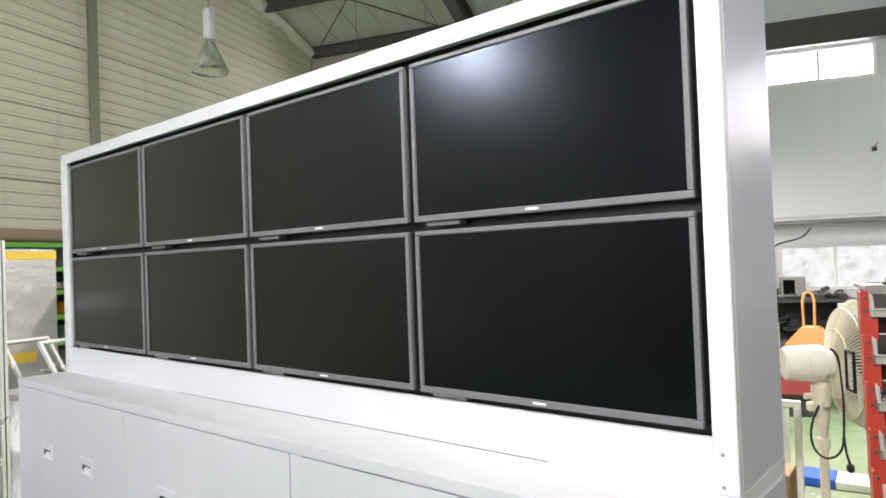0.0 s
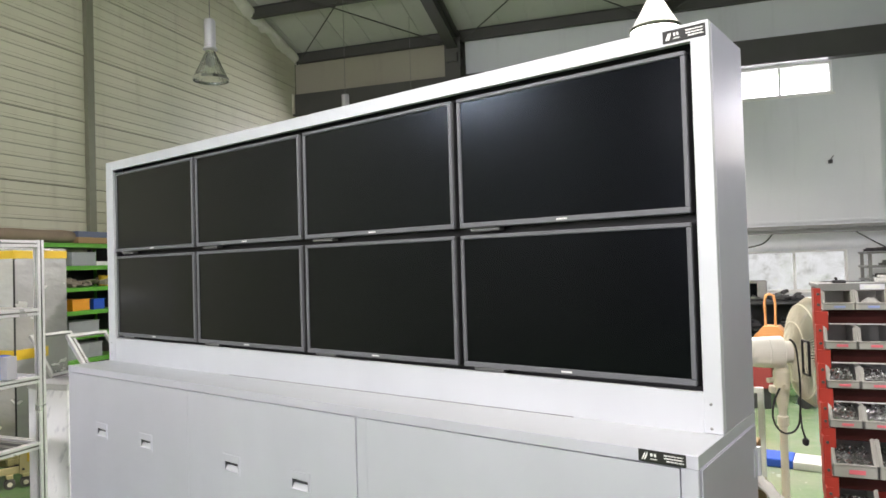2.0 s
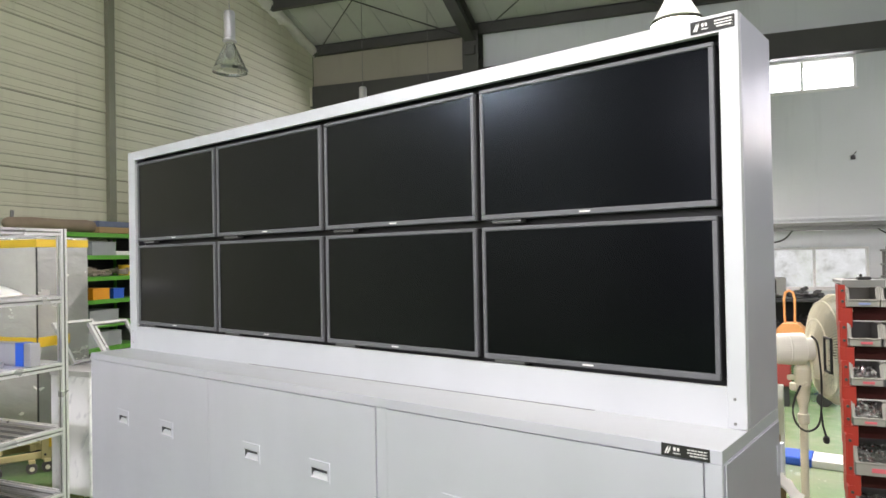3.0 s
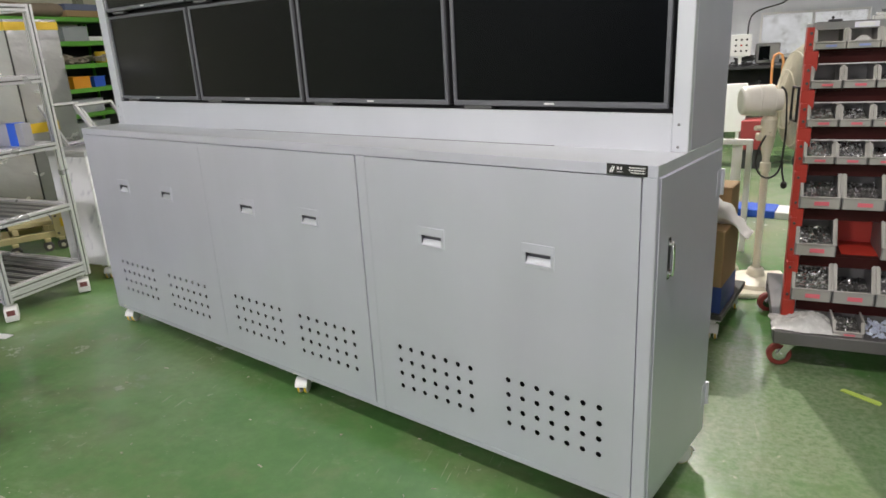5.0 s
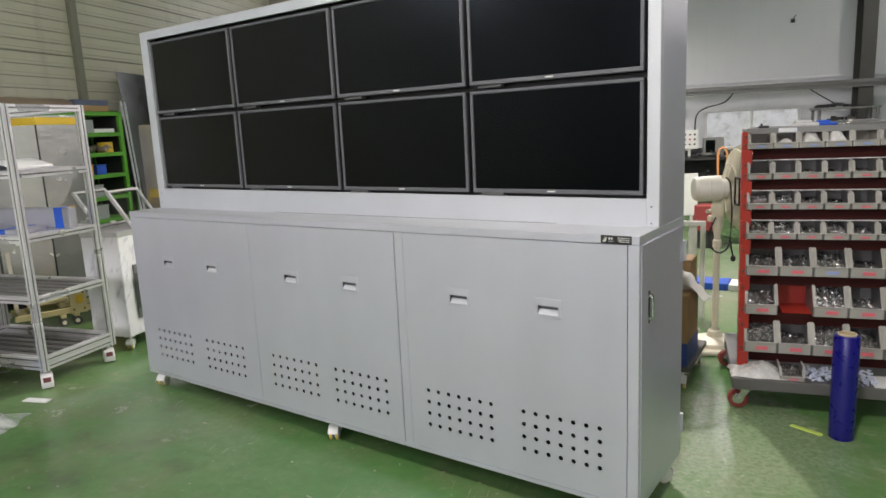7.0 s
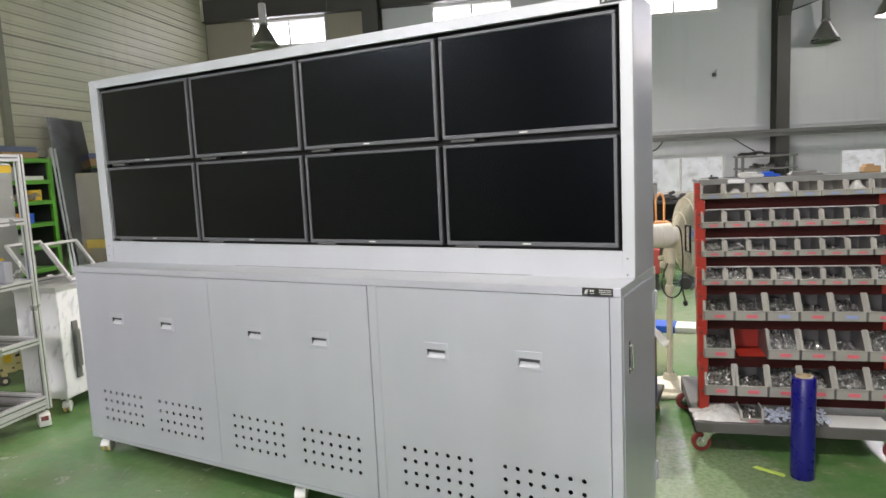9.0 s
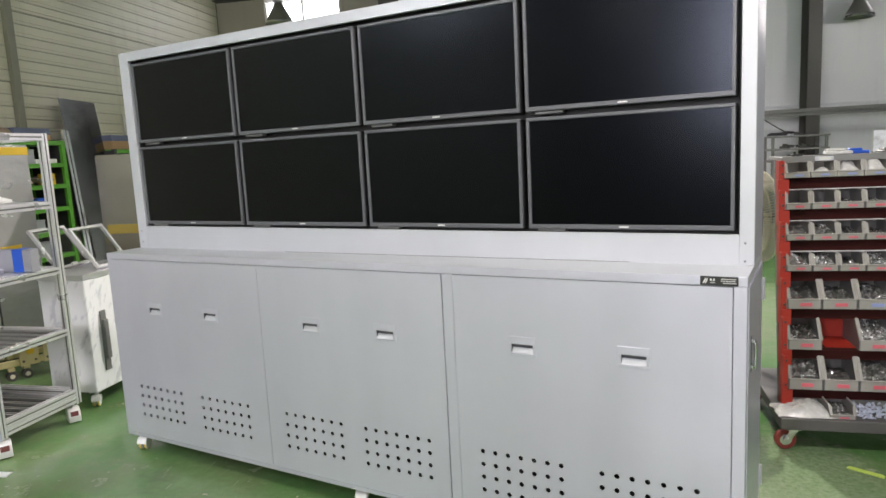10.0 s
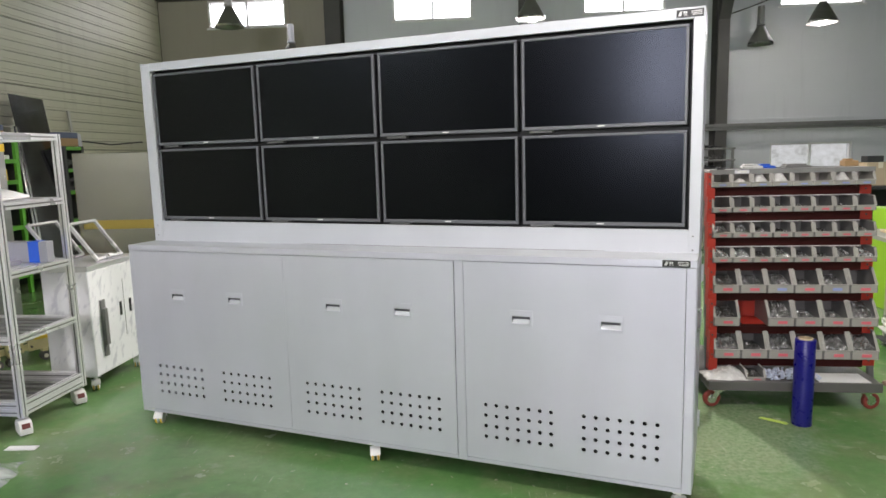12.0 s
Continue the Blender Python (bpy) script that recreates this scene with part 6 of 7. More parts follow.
# things on the rack's top board
for x, y, w, d, h, mt, lab, nm in ((0.07, 0.12, 0.05, 0.05, 0.012, DARKJUNK, "small dark metal part on the rack's top", "metal_part"),
                                   (0.27, 0.16, 0.12, 0.07, 0.018, CLEARBAG, "clear document tray on the rack's top", "tray"),
                                   (0.37, 0.2, 0.1, 0.06, 0.015, BLUE, "blue folder on the rack's top", "folder"),
                                   (0.55, 0.2, 0.16, 0.1, 0.012, GREYSTEEL, "flat grey metal plate on the rack's top", "plate"),
                                   (0.88, 0.24, 0.08, 0.08, 0.035, CARD, "small carton on the rack's top", "carton")):
    t = thing(nm, RM @ Matrix.Translation((x, face(1.4) + y, 1.4145)), lab, nm.replace("_", " "))
    bm = B()
    box(bm, -w / 2, w / 2, -d / 2, d / 2, 0, h, 0.004)
    box(bm, -w / 2 + 0.01, w / 2 - 0.03, -d / 2 + 0.01, d / 2 - 0.01, h + 0.0003, h + 0.012, 0.003)
    part("body", bm, mt, t)

# roll of blue film and a lime strip on the floor
roll = thing("film_roll", turned(0.583, 1.022, 0), "upright roll of dark blue stretch film", "film roll")
bm = B()
lathe(bm, [(0.0385, 0.0), (0.051, 0.0), (0.053, 0.004), (0.0525, 0.12), (0.0535, 0.3), (0.053, 0.49), (0.05, 0.494), (0.0385, 0.494)], 36)
part("film", bm, DEEPBLUE, roll, smooth=True)
bm = B()
lathe(bm, [(0.032, 0.001), (0.038, 0.001), (0.038, 0.5), (0.032, 0.5)], 28)
part("core", bm, plain("pale_card_core", (0.6, 0.5, 0.32), 0.7), roll, "pale cardboard core")
t = thing("floor_scrap", turned(0.445, 1.017, -19), "lime green plastic strip lying on the floor", "strip")
bm = B()
prism(bm, [(-0.08, 0.001), (0.07, 0.001), (0.06, 0.007), (-0.07, 0.005)], -0.012, 0.012)
part("strip", bm, plain("pale_lime_plastic", (0.5, 0.66, 0.12), 0.45), t)


# ---- pedestal fan ----
fan = thing("pedestal_fan", turned(-0.22, 2.06, 29), "old cream pedestal fan with a dusty round guard", "fan")
bm = B()
box(bm, -0.2, 0.2, -0.2, 0.2, 0.0, 0.028, 0.012)
lathe(bm, [(0.15, 0.0285), (0.14, 0.05), (0.05, 0.075), (0.04, 0.11), (0.03, 0.12)], 24)
part("base", bm, CREAM, fan)
bm = B()
cyl(bm, (0, 0, 0.1), (0, 0, 0.78), 0.019, seg=16)
lathe(bm, [(0.02, 0.66), (0.027, 0.665), (0.027, 0.71), (0.02, 0.715)], 16)
part("pole", bm, CREAM, fan)
bm = B()
lathe(bm, [(0.02, 0.74), (0.028, 0.78), (0.035, 0.84), (0.041, 0.9), (0.04, 0.94), (0.026, 0.965)], 20)
cyl(bm, (-0.05, -0.02, 0.9), (-0.075, -0.03, 0.9), 0.014, seg=12)
cyl(bm, (0.0, -0.045, 0.87), (0.0, -0.062, 0.87), 0.012, seg=12)
box(bm, -0.06, -0.035, -0.02, 0.02, 0.83, 0.87, 0.006)
part("control_head", bm, CREAM, fan)
bm = B()
mm = Matrix.Translation((0, 0, 1.04)) @ Matrix.Rotation(radians(90), 4, "Y")
lathe(bm, [(0.001, -0.155), (0.062, -0.153), (0.072, -0.145), (0.076, -0.13), (0.08, -0.07), (0.0775, -0.068), (0.0775, -0.064), (0.08, -0.062), (0.082, 0), (0.08, 0.006), (0.055, 0.01), (0.055, 0.055), (0.001, 0.055)], 40, mm)
box(bm, -0.03, 0.03, -0.02, 0.02, 0.94, 0.98, 0.005)
part("motor", bm, plain("white_motor_cover", (0.84, 0.82, 0.76), 0.4, vary=0.06), fan, "white plastic motor cover")
gx, GR = 0.105, 0.275
bm = B()
for i in range(96):
    a = 2 * math.pi * i / 96
    c, s = math.cos(a), math.sin(a)
    pts = [(gx - 0.055, 0.06 * c, 1.04 + 0.06 * s), (gx - 0.04, 0.15 * c, 1.04 + 0.15 * s), (gx - 0.005, 0.24 * c, 1.04 + 0.24 * s), (gx + 0.045, GR * c, 1.04 + GR * s)]
    tube(bm, pts, 0.003, 4)
for r, x in ((0.06, gx - 0.055), (0.15, gx - 0.04), (0.24, gx - 0.005), (GR, gx + 0.045)):
    ring = [(x, r * math.cos(2 * math.pi * i / 48), 1.04 + r * math.sin(2 * math.pi * i / 48)) for i in range(49)]
    tube(bm, ring, 0.004, 6)
tagged(part("rear_guard", bm, CREAM, fan), "dusty cream wire guard", kind="stuff")
bm = B()
for i in range(60):
    a = 2 * math.pi * i / 60
    c, s = math.cos(a), math.sin(a)
    tube(bm, [(gx + 0.12, 0.05 * c, 1.04 + 0.05 * s), (gx + 0.1, 0.16 * c, 1.04 + 0.16 * s), (gx + 0.047, GR * c, 1.04 + GR * s)], 0.0022, 4)
tagged(part("front_guard", bm, CREAM, fan), "", kind="stuff")
bm = B()
for i in range(3):
    a0 = 2 * math.pi * i / 3
    def blade(p, q):
        r = 0.05 + p * 0.19
        ang = a0 + (q - 0.5) * (1.3 - 0.5 * p) + 0.4 * p
        return Vector((gx + 0.035 + (q - 0.5) * 0.07, r * math.cos(ang), 1.04 + r * math.sin(ang)))
    sheet(bm, 6, 6, blade)
    def blade2(p, q):
        return blade(p, q) + Vector((0.003, 0, 0))
    sheet(bm, 6, 6, blade2)
part("blades", bm, plain("grey_green_blade", (0.3, 0.34, 0.3), 0.35), fan, smooth=True)
bm = B()
tube(bm, eased([(-0.02, -0.03, 0.86), (-0.05, -0.04, 0.8), (-0.065, -0.05, 0.73), (-0.05, -0.06, 0.67), (-0.01, -0.065, 0.64), (0.035, -0.07, 0.66), (0.055, -0.075, 0.72), (0.06, -0.08, 0.86), (0.055, -0.085, 0.98), (0.045, -0.08, 1.08), (0.03, -0.05, 1.11)]), 0.005, 6)
tube(bm, [(0.057, -0.078, 0.74), (0.062, -0.08, 0.67), (0.075, -0.08, 0.62)], 0.005, 6)
box(bm, 0.062, 0.09, -0.093, -0.067, 0.585, 0.622, 0.008)
part("cable", bm, RUBBER, fan, "looped black cable with its plug")
bm = B()
for y0, y1, z0, z1 in ((-0.22, -0.211, 0.95, 1.12), (-0.14, -0.131, 0.95, 1.12), (-0.2105, -0.1405, 1.111, 1.12), (-0.2105, -0.1405, 0.95, 0.959)):
    box(bm, gx - 0.052, gx - 0.04, y0, y1, z0, z1, 0.002)
part("clip", bm, BLACK, fan, "black guard clip")


# ---- dolly with cartons behind the console ----
dolly = thing("dolly", turned(-0.13, 1.22, 4), "low dolly on white casters loaded with cartons", "dolly")
bm = B()
box(bm, -0.85, -0.03, 0.025, 0.55, 0.1, 0.13, 0.004)
part("deck", bm, DARKSTEEL, dolly)
for x in (-0.8, -0.075):
    for y in (0.06, 0.48):
        add_caster(dolly, x, y, 0.1, -80)


def carton(name, m, w, d, h, lower, label):
    t = thing(name, m, label, "carton")
    bm = B()
    box(bm, -w, 0, 0, d, 0, h, 0.004)
    part("box", bm, CARD, t)
    bm = B()
    for a, c in ((-w, -w / 2 - 0.002), (-w / 2 + 0.002, 0)):
        box(bm, a, c, 0, d, h + 0.0003, h + 0.004, 0.0008)
    part("flap", bm, CARD, t)
    if lower:
        bm = B()
        box(bm, -w - 0.0016, 0.0016, -0.0016, d + 0.0016, 0.0006, lower, 0.0005)
        part("print_band", bm, plain("blue_carton_print", (0.03, 0.06, 0.25), 0.5), t, "dark blue printed band")


carton("carton", turned(-0.18, 1.26, 4, 0.1305), 0.5, 0.3, 0.4, 0.13, "brown carton with a dark blue band on the dolly")
carton("carton", turned(-0.25, 1.58, 4, 0.1305), 0.55, 0.18, 0.53, 0, "tall plain brown carton on the dolly")
t = thing("foam_sheet", turned(-0.18, 1.3, 4, 0.5347), "white foam sheet bunched on the carton and hanging over its edge", "foam sheet")
bm = B()
rings = []
for i in range(25):
    a = i / 24
    x = -0.34 + 0.42 * a
    top = 0.15 * (1 - a ** 1.6) - 0.1 * max(0, a - 0.72) / 0.28 + 0.035
    low = 0.0 if x < 0.004 else -0.09 * (x - 0.004) / 0.14
    ring = []
    for j in range(12):
        ang = 2 * math.pi * j / 12
        y, z = 0.11 + 0.075 * math.cos(ang), (top + low) / 2 + (top - low) / 2 * math.sin(ang)
        n = noise.noise(Vector((x * 22, y * 26, z * 26))) * 0.018
        ring.append(bm.verts.new((x, y + n, max(low, z + n))))
    rings.append(ring)
for p, q in zip(rings, rings[1:]):
    for j in range(12):
        bm.faces.new([p[j], p[(j + 1) % 12], q[(j + 1) % 12], q[j]])
bm.faces.new(rings[0])
bm.faces.new(rings[-1])
part("sheet", bm, PAPER, t, smooth=True)
t = thing("pipe_roll", turned(-0.42, 2.1, 60, 0.0), "short pale plastic pipe on the floor", "pipe")
bm = B()
mm = Matrix.Translation((0, 0, 0.04)) @ Matrix.Rotation(radians(90), 4, "Y")
lathe(bm, [(0.03, -0.2), (0.04, -0.2), (0.04, 0.1), (0.03, 0.1)], 20, mm)
part("pipe", bm, CREAM, t, smooth=True)

# white tubular stand with a board
st = thing("tube_stand", turned(-0.44, 2.66, 8), "white square-tube stand holding a board", "stand")
bm = B()
box(bm, -0.6, -0.565, 0, 0.035, 0, 0.7, 0.003)
box(bm, -0.035, 0.0, 0, 0.035, 0, 0.7, 0.003)
box(bm, -0.6, 0.0, 0, 0.035, 0.7005, 0.735, 0.003)
box(bm, -0.565, -0.035, 0.004, 0.031, 0.2, 0.235, 0.003)
part("frame", bm, WHITE, st)
bm = B()
box(bm, -0.12, -0.06, 0.036, 0.046, 0.24, 0.7, 0.002)
part("board", bm, PAPER, st)
t = thing("blue_sheet", turned(-0.5, 3.7, 6), "blue and white plastic sheets lying on the floor", "sheet")
bm = B()
box(bm, -0.3, 0.02, -0.12, 0.12, 0.0, 0.06, 0.006)
part("blue_part", bm, BLUE, t)
bm = B()
box(bm, 0.0205, 0.3, -0.12, 0.12, 0.0, 0.055, 0.006)
part("white_part", bm, PAPER, t)

# ---- along the far wall ----
def hm(u, v, z=0.0, turn=0.0):
    return HALL_M @ Matrix.Translation((u, v, z)) @ Matrix.Rotation(radians(turn), 4, "Z")


def bench(m, w, d, h, label):
    t = thing("workbench", m, label, "workbench")
    bm = B()
    box(bm, 0, w, 0, d, h - 0.04, h, 0.004)
    part("top", bm, DARKJUNK, t)
    for x in (0.02, w - 0.07):
        for y in (0.02, d - 0.07):
            bm = B()
            box(bm, x, x + 0.05, y, y + 0.05, 0, h - 0.0405, 0.003)
            part("leg", bm, DARKSTEEL, t)
    bm = B()
    box(bm, 0.07, w - 0.07, 0.03, d - 0.03, 0.28, 0.31, 0.003)
    part("lower_shelf", bm, DARKSTEEL, t)
    bm = B()
    box(bm, 0.071, w - 0.071, d - 0.028, d - 0.02, 0.3105, h - 0.042, 0.002)
    part("back_panel", bm, DARKJUNK, t)


bench(hm(6.2, -1.5), 1.9, 0.7, 0.86, "dark steel workbench loaded with tools below the window")
bench(hm(8.4, -1.4), 1.6, 0.7, 0.8, "dark workbench with metal parts")
for k in range(3):
    scrap_heap(hm(6.6 + 0.6 * k, -1.2, 0.861), 0.5, 0.4, 0.12, DARKJUNK, "heap of dark tools and metal parts on the workbench", "tool_heap", 40 + k, 22)
    scrap_heap(hm(6.6 + 0.6 * k, -1.2, 0.311), 0.5, 0.4, 0.3, DARKJUNK, "heap of dark metal parts on the bench's lower shelf", "tool_heap", 50 + k, 26)
for k, c in enumerate((BLUE, PAPER, BLUE, PAPER)):
    t = thing("parts_box", hm(8.0 + 0.02 * k, -1.72, 0.3 + 0.13 * k), "blue and white parts box stacked by the bench", "box")
    bm = B()
    box(bm, -0.22, 0.22, -0.15, 0.15, 0.0, 0.128, 0.006)
    part("box", bm, c, t)
t = thing("box_stand", hm(8.03, -1.72, 0), "dark steel stand under the parts boxes", "stand")
bm = B()
box(bm, -0.24, 0.24, -0.16, 0.16, 0.0, 0.299, 0.006)
part("stand", bm, DARKJUNK, t)

# white control box and monitor on posts
cb = thing("control_box", hm(7.0, -1.45, 0.861), "white push-button control box on a post", "control box")
bm = B()
box(bm, -0.02, 0.02, 0.01, 0.05, 0, 0.14, 0.003)
part("post", bm, WHITE, cb)
bm = B()
box(bm, -0.13, 0.13, -0.03, 0.07, 0.1405, 0.43, 0.008)
case = part("case", bm, WHITE, cb)
for i in range(3):
    for j in range(3):
        bm = B()
        cyl(bm, (-0.07 + 0.07 * i, -0.042, 0.21 + 0.075 * j), (-0.07 + 0.07 * i, -0.0302, 0.21 + 0.075 * j), 0.015, seg=10)
        part("button", bm, RED if (i, j) == (1, 1) else BLACK, case)
mo = thing("monitor", hm(7.36, -1.4, 0.861), "small dark instrument monitor on the bench", "monitor")
bm = B()
box(bm, -0.15, 0.15, 0, 0.16, 0.03, 0.3, 0.012)
part("case", bm, GREYSTEEL, mo)
bm = B()
box(bm, -0.12, 0.02, -0.004, -0.0004, 0.07, 0.26, 0.001)
part("screen", bm, SCREEN, mo)
bm = B()
box(bm, -0.1, 0.1, 0.03, 0.13, 0, 0.0295, 0.003)
part("foot", bm, BLACK, mo)

# open shelf stand beside the window with flat dark stock
sh = thing("stock_stand", hm(8.87, -1.1), "dark open stand holding flat metal stock", "stand")
for x in (0.0, 0.78):
    for y in (0, 0.4):
        bm = B()
        box(bm, x, x + 0.04, y, y + 0.04, 0, 1.5, 0.003)
        part("post", bm, GREYSTEEL, sh)
for z in (0.82, 1.12, 1.3, 1.5):
    bm = B()
    box(bm, -0.02, 0.84, -0.02, 0.46, z + 0.0005, z + 0.03, 0.003)
    part("shelf", bm, GREYSTEEL, sh)
for z, mt in ((1.531, DARKJUNK), (1.331, DARKSTEEL), (1.151, DARKJUNK)):
    scrap_heap(hm(9.25, -0.88, z), 0.6, 0.3, 0.04, mt, "flat metal stock on the stand", "metal_stock", int(z * 100), 14)

# orange stacker
so = thing("hand_stacker", hm(7.13, -4.3, 0, -15), "orange hand stacker with an upright loop handle", "stacker")
bm = B()
prism(bm, [(-0.2, 0.56), (0.26, 0.56), (0.26, 0.62), (0.08, 0.8), (-0.06, 0.8), (-0.2, 0.64)], -0.12, 0.12)
part("body", bm, ORANGE, so)
bm = B()
tube(bm, [(-0.045, 0, 0.78), (-0.05, 0, 1.04), (-0.035, 0, 1.11), (0.0, 0, 1.13), (0.035, 0, 1.11), (0.05, 0, 1.04), (0.045, 0, 0.78)], 0.013, 10)
part("handle", bm, ORANGE, so)
for x in (-0.25, 0.3):
    bm = B()
    box(bm, x - 0.03, x + 0.03, -0.05, 0.05, 0.06, 0.5595, 0.004)
    part("leg", bm, DARKSTEEL, so)
    bm = B()
    cyl(bm, (x, -0.15, 0.07), (x, 0.15, 0.07), 0.07, seg=16)
    part("wheel", bm, RUBBER, so)

# small yellow-orange robot arm and a green stand
ra = thing("robot_arm", hm(6.55, -2.4), "small orange robot arm on a pale green stand", "robot arm")
bm = B()
box(bm, -0.2, 0.2, -0.2, 0.2, 0, 0.75, 0.01)
part("stand", bm, plain("pale_green_paint", (0.4, 0.5, 0.3), 0.5), ra)
bm = B()
cyl(bm, (0, 0, 0.7505), (0, 0, 0.95), 0.09, 0.07)
tube(bm, [(0, 0, 0.92), (-0.05, 0, 1.15), (0.05, -0.02, 1.25), (0.12, -0.04, 1.12)], 0.05, 10)
part("arm", bm, ORANGE, ra)
bm = B()
tube(bm, [(0.02, -0.06, 0.9), (-0.12, -0.08, 1.1), (0.0, -0.08, 1.32), (0.14, -0.08, 1.2), (0.1, -0.08, 0.9)], 0.012, 6)
part("cable", bm, RUBBER, ra)

# white sheet rack, red box
t = thing("white_board", hm(6.55, -4.6, 0, 8), "white covered board standing on a low frame", "board")
bm = B()
box(bm, -0.7, 0.3, 0, 0.04, 0.38, 0.86, 0.004)
part("board", bm, PAPER, t)
for x in (-0.65, 0.22):
    bm = B()
    box(bm, x, x + 0.03, 0.005, 0.035, 0, 0.3795, 0.003)
    part("leg", bm, WHITE, t)
t = thing("red_case", hm(6.95, -4.6, 0), "red metal case on a stand behind the fan", "case")
bm = B()
box(bm, -0.14, 0.14, 0, 0.22, 0.2, 0.5, 0.012)
part("case", bm, plain("faded_red_plastic", (0.32, 0.05, 0.05), 0.45), t)
bm = B()
box(bm, -0.12, 0.12, 0.02, 0.2, 0, 0.1995, 0.006)
part("stand", bm, DARKJUNK, t)

# cartons and bags on a low bench beyond the rack
bench(hm(9.9, -4.3), 1.2, 0.6, 1.0, "dark steel bench with cartons beyond the bin rack")
for x, y, w, d, h, mt, lab in ((0.12, 0.3, 0.3, 0.3, 0.22, CARD, "brown carton on the bench"), (0.5, 0.3, 0.34, 0.3, 0.3, WOOD, "pale open carton on the bench"),
                               (0.44, 0.24, 0.2, 0.16, 0.08, DARKJUNK, "dark metal case on the bench"), (0.86, 0.3, 0.26, 0.3, 0.24, PAPER, "white stacked box on the bench")):
    z0 = 1.3015 if mt is DARKJUNK else 1.0005
    t = thing("carton" if mt is not DARKJUNK else "metal_case", hm(9.9 + x, -4.3 + y, z0), lab, "carton" if mt is not DARKJUNK else "case")
    bm = B()
    box(bm, -w / 2, w / 2, -d / 2, d / 2, 0, h, 0.004)
    part("box", bm, mt, t)
    if mt is not DARKJUNK:
        bm = B()
        box(bm, -0.03, 0.03, -d / 2 - 0.001, d / 2 + 0.001, h * 0.75, h + 0.0012, 0.0004)
        part("tape", bm, CREAM, t)

# cables looping from the rail
bm = B()
tube(bm, eased([(7.75, -0.4, 1.84), (7.6, -0.5, 1.7), (7.3, -0.6, 1.62), (7.15, -0.8, 1.5), (7.1, -1.2, 1.2), (7.12, -1.35, 0.95)]), 0.012, 6)
t = new("cable", mesh_of("cable", bm, RUBBER))
t.matrix_basis = HALL_M
tagged(t, "black cable looping down from the wall rail", "cable")
bm = B()
tube(bm, eased([(8.9, -0.4, 1.84), (9.1, -0.42, 1.7), (9.3, -0.5, 1.56)]), 0.01, 6)
t = new("cable", mesh_of("cable", bm, RUBBER))
t.matrix_basis = HALL_M
tagged(t, "short black cable hanging from the wall rail", "cable")

# ---- right edge: machine, table, boards ----
TABLEGREY = plain("olive_grey_steel", (0.3, 0.29, 0.25), 0.45, 0.2, vary=0.2, scale=5)
def metal_table(m, w, d, h):
    t = thing("metal_table", m, "grey steel table with a wooden board on it", "table")
    bm = B()
    box(bm, 0, w, 0, d, h - 0.035, h, 0.003)
    part("top", bm, TABLEGREY, t)
    for x in (0.0, w - 0.045):
        for y in (0.0, d - 0.045):
            bm = B()
            box(bm, x, x + 0.045, y, y + 0.045, 0, h - 0.0355, 0.003)
            part("leg", bm, TABLEGREY, t)


MT = turned(1.33, 2.92, 12)
metal_table(MT, 1.3, 0.7, 0.82)
t = thing("plywood_board", MT @ Matrix.Translation((0.54, 0.58, 0.8205)), "tall pale beige board standing on the table", "board")
bm = B()
box(bm, 0, 0.75, 0.0, 0.03, 0.0, 0.69, 0.003)
part("board", bm, plain("pale_beige_board", (0.5, 0.46, 0.36), 0.6), t)
t = thing("plywood_board", MT @ Matrix.Translation((0.12, 0.06, 0.8205)), "brown plywood board lying flat on the table", "board")
bm = B()
box(bm, 0, 1.1, 0.0, 0.42, 0.0, 0.022, 0.003)
part("board", bm, WOOD, t)
t = thing("bench_stand", MT @ Matrix.Translation((0.28, 0.3, 0.843)), "small grey steel stand with papers on the table", "stand")
for x in (-0.06, 0.06):
    for y in (-0.09, 0.07):
        bm = B()
        box(bm, x, x + 0.02, y, y + 0.02, 0, 0.2, 0.002)
        part("post", bm, TABLEGREY, t)
for z in (0.03, 0.2005):
    bm = B()
    box(bm, -0.07, 0.09, -0.1, 0.1, z, z + 0.012, 0.002)
    part("shelf", bm, TABLEGREY, t)
crumple("plastic_bag", MT @ Matrix.Translation((0.29, 0.3, 1.056)), 0.2, 0.18, 0.022, CLEARBAG, "white crumpled bag lying on the small stand", "bag", 21.0, 22, 18)

gm = thing("green_machine", turned(1.71, 3.58, HALL - 4), "lime green machine housing with a slotted frame", "machine")
bm = B()
box(bm, 0, 1.4, 0.3, 0.9, 0.0, 0.95, 0.01)
part("housing", bm, LIME, gm)
for x in (0.02, 0.4):
    bm = B()
    box(bm, x, x + 0.05, 0.32, 0.37, 0.9505, 1.6, 0.004)
    part("post", bm, LIME, gm)
for z in (0.96, 1.54):
    bm = B()
    box(bm, 0.0705, 0.3995, 0.33, 0.36, z, z + 0.05, 0.004)
    part("crossbar", bm, LIME, gm)
bm = B()
box(bm, 0.0705, 0.3995, 0.35, 0.356, 1.0105, 1.5395, 0.001)
part("panel", bm, LIME, gm)
for i in range(4):
    for j in range(7):
        bm = B()
        cyl(bm, (0.12 + 0.075 * i, 0.3498, 1.06 + 0.07 * j), (0.12 + 0.075 * i, 0.347, 1.06 + 0.07 * j), 0.016, seg=8)
        part("hole_plug", bm, DARKJUNK, gm)
bm = B()
tube(bm, [(0.08, 0.25, 0.55), (0.2, 0.2, 0.6), (0.3, 0.22, 0.66)], 0.02, 8)
part("lever", bm, DARKSTEEL, gm)
bm = B()
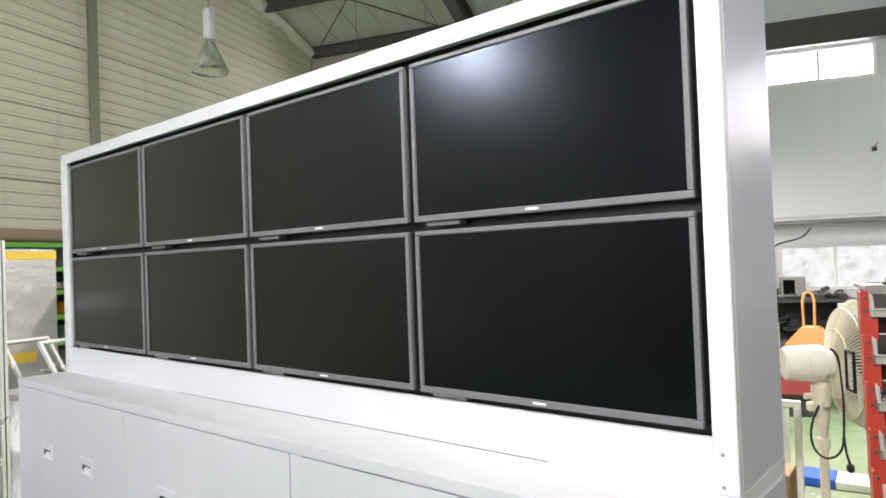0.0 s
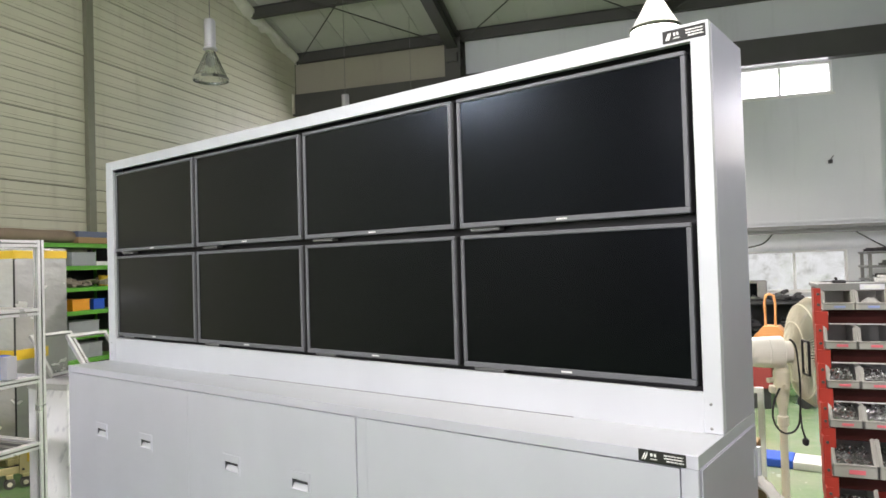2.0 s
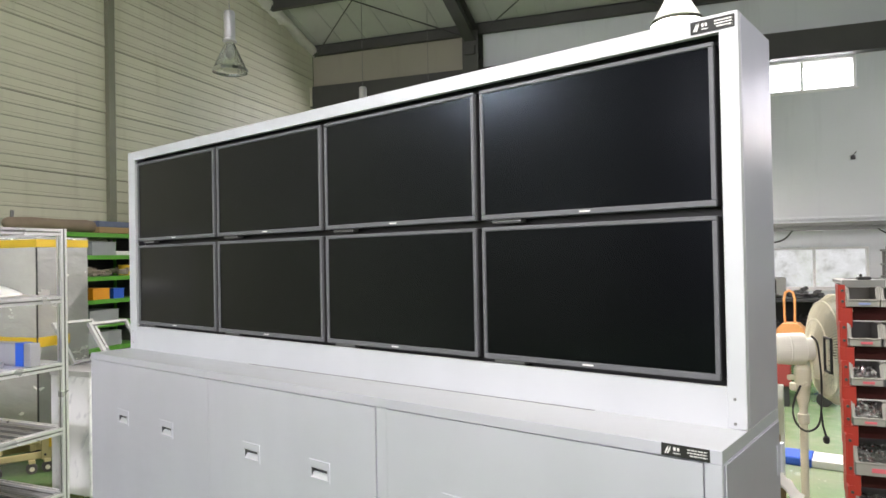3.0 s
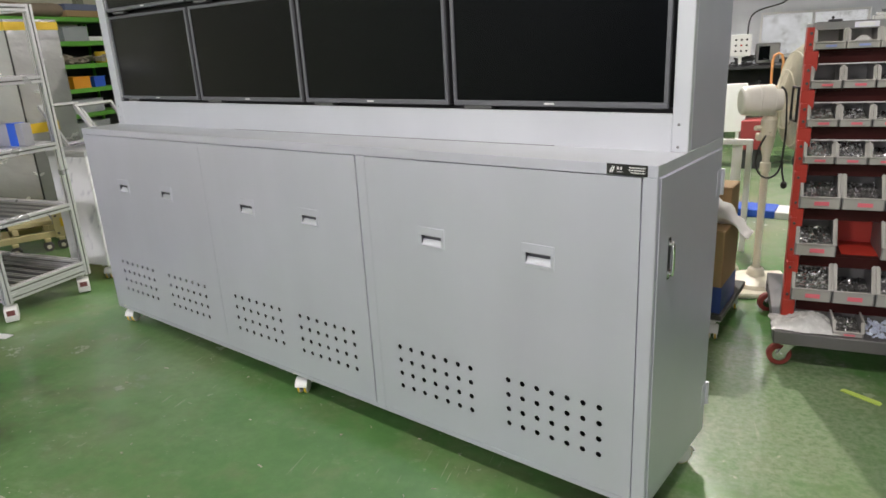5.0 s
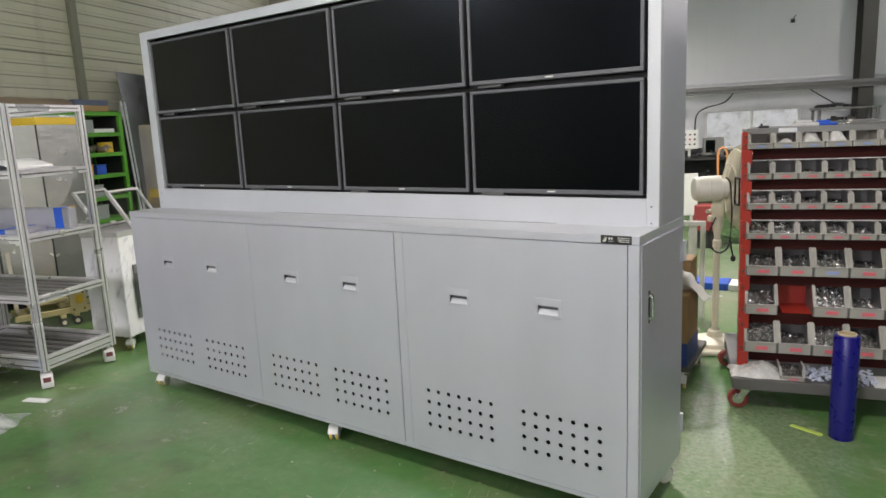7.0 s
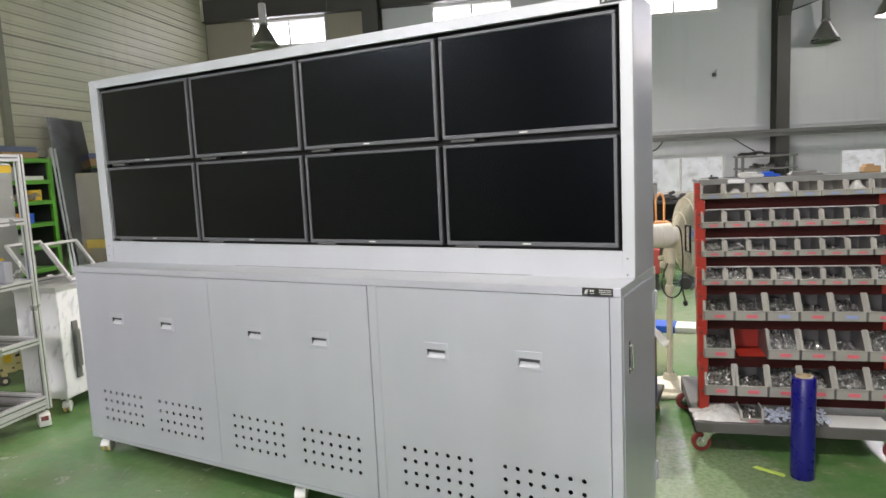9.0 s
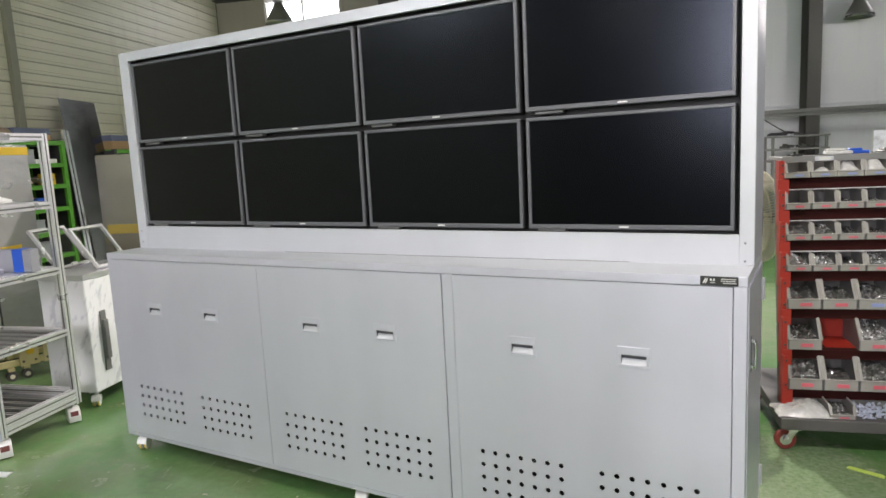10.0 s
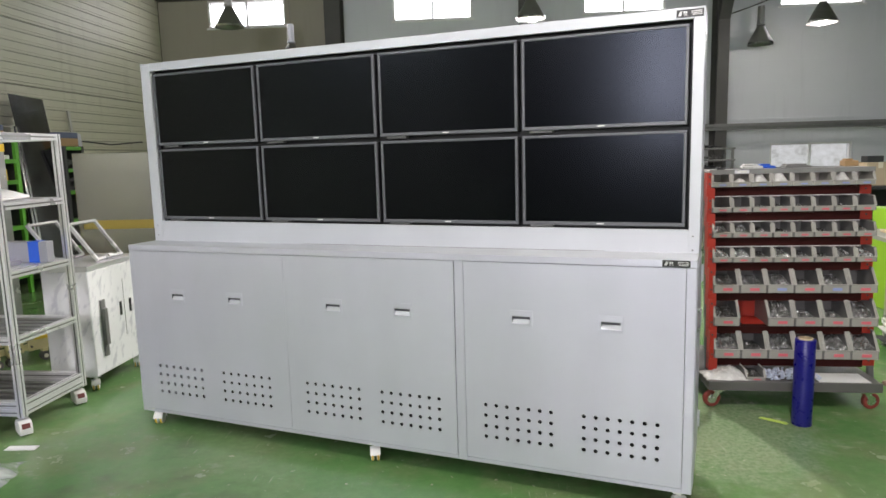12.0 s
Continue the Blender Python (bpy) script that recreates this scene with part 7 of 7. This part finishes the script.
for k in range(4):
    tube(bm, [(-0.12 + 0.03 * k, 0.2, 0.9), (-0.16 + 0.04 * k, 0.16, 0.6), (-0.1 + 0.02 * k, 0.2, 0.3)], 0.014, 8)
part("hose", bm, plain("yellow_black_hose", (0.55, 0.6, 0.05), 0.4), gm)
GREYBOARD = plain("pale_grey_board", (0.5, 0.5, 0.48), 0.55, vary=0.15)
stack_z = 0.002
for k in range(15):
    r3 = random.Random(k)
    thick = r3.choice((0.01, 0.014, 0.024))
    t = thing("board_offcut", turned(1.8 + r3.uniform(-0.07, 0.07), 2.72 + r3.uniform(-0.05, 0.05), 12 + r3.uniform(-11, 11), stack_z), "flat panel in a low stack on the floor", "board", "stacked boards")
    stack_z += thick + 0.0005
    bm = B()
    box(bm, -0.48 + r3.uniform(0, 0.16), 0.5, -0.32 + r3.uniform(0, 0.14), 0.3, 0, thick, 0.002)
    part("board", bm, (DARKJUNK, GREYBOARD, DARKSTEEL, PAPER, DARKJUNK, GREYBOARD, GREYSTEEL)[k % 7], t)
BROWN = plain("dark_brown_plank", (0.15, 0.1, 0.065), 0.6)
for x, y, turn, w, d, h in ((1.36, 1.88, 35, 0.7, 0.26, 0.03), (1.5, 2.28, 8, 0.8, 0.34, 0.022)):
    t = thing("wooden_plank", turned(x, y, turn), "brown plank lying on the floor", "plank", "planks on the floor")
    bm = B()
    box(bm, -0.2, w - 0.2, -d / 2, d / 2, 0, h, 0.004)
    part("plank", bm, BROWN, t)

# small dark fitting and a stub bracket on the far wall
t = thing("wall_fitting", hm(8.68, 0.0, 2.98), "small dark fitting fixed to the grey wall", "fitting")
bm = B()
box(bm, -0.03, 0.03, -0.05, -0.0005, -0.04, 0.02, 0.006)
tube(bm, [(0.0, -0.03, 0.02), (0.03, -0.025, 0.06), (0.05, -0.02, 0.08)], 0.006, 6)
part("body", bm, DARKJUNK, t)


# ---- cable on the far wall ----
bm = B()
tube(bm, [(9.825, -0.03, 3.93), (10.1, -0.03, 4.01), (10.4, -0.03, 4.11), (10.7, -0.03, 4.22), (10.78, -0.03, 4.26)], 0.011, 8)
structure("cable", bm, DARKSTEEL, "dark cable slung along the wall panels")

# ---- crumbs and straw on the floor round the worn patch ----
rng = random.Random(77)
litter = thing("floor_litter", hm(4.5, -10.95, 0.0), "pale crumbs and straw scattered on the green floor", "litter", kind="stuff")
CRUMB = plain("pale_dry_crumbs", (0.34, 0.34, 0.22), 0.8, vary=0.45, scale=30)
bm = B()
for i in range(120):
    if i < 55:
        s = rng.random()
        x, y = -0.1 + 0.05 * s + rng.gauss(0, 0.1), 0.15 - 0.5 * s + rng.gauss(0, 0.06)
    else:
        x, y = rng.uniform(-0.9, 1.0), rng.uniform(-0.4, 1.3)
    size = rng.choice((0.002, 0.003, 0.004, 0.007))
    long = size * (rng.uniform(3, 7) if rng.random() < 0.2 else rng.uniform(1, 2))
    m = Matrix.Translation((x, y, 0.0004)) @ Matrix.Rotation(rng.uniform(0, 3.14), 4, "Z")
    box(bm, -long / 2, long / 2, -size / 2, size / 2, 0, rng.uniform(0.0015, 0.004), 0.001, m)
part("crumbs", bm, CRUMB, litter)
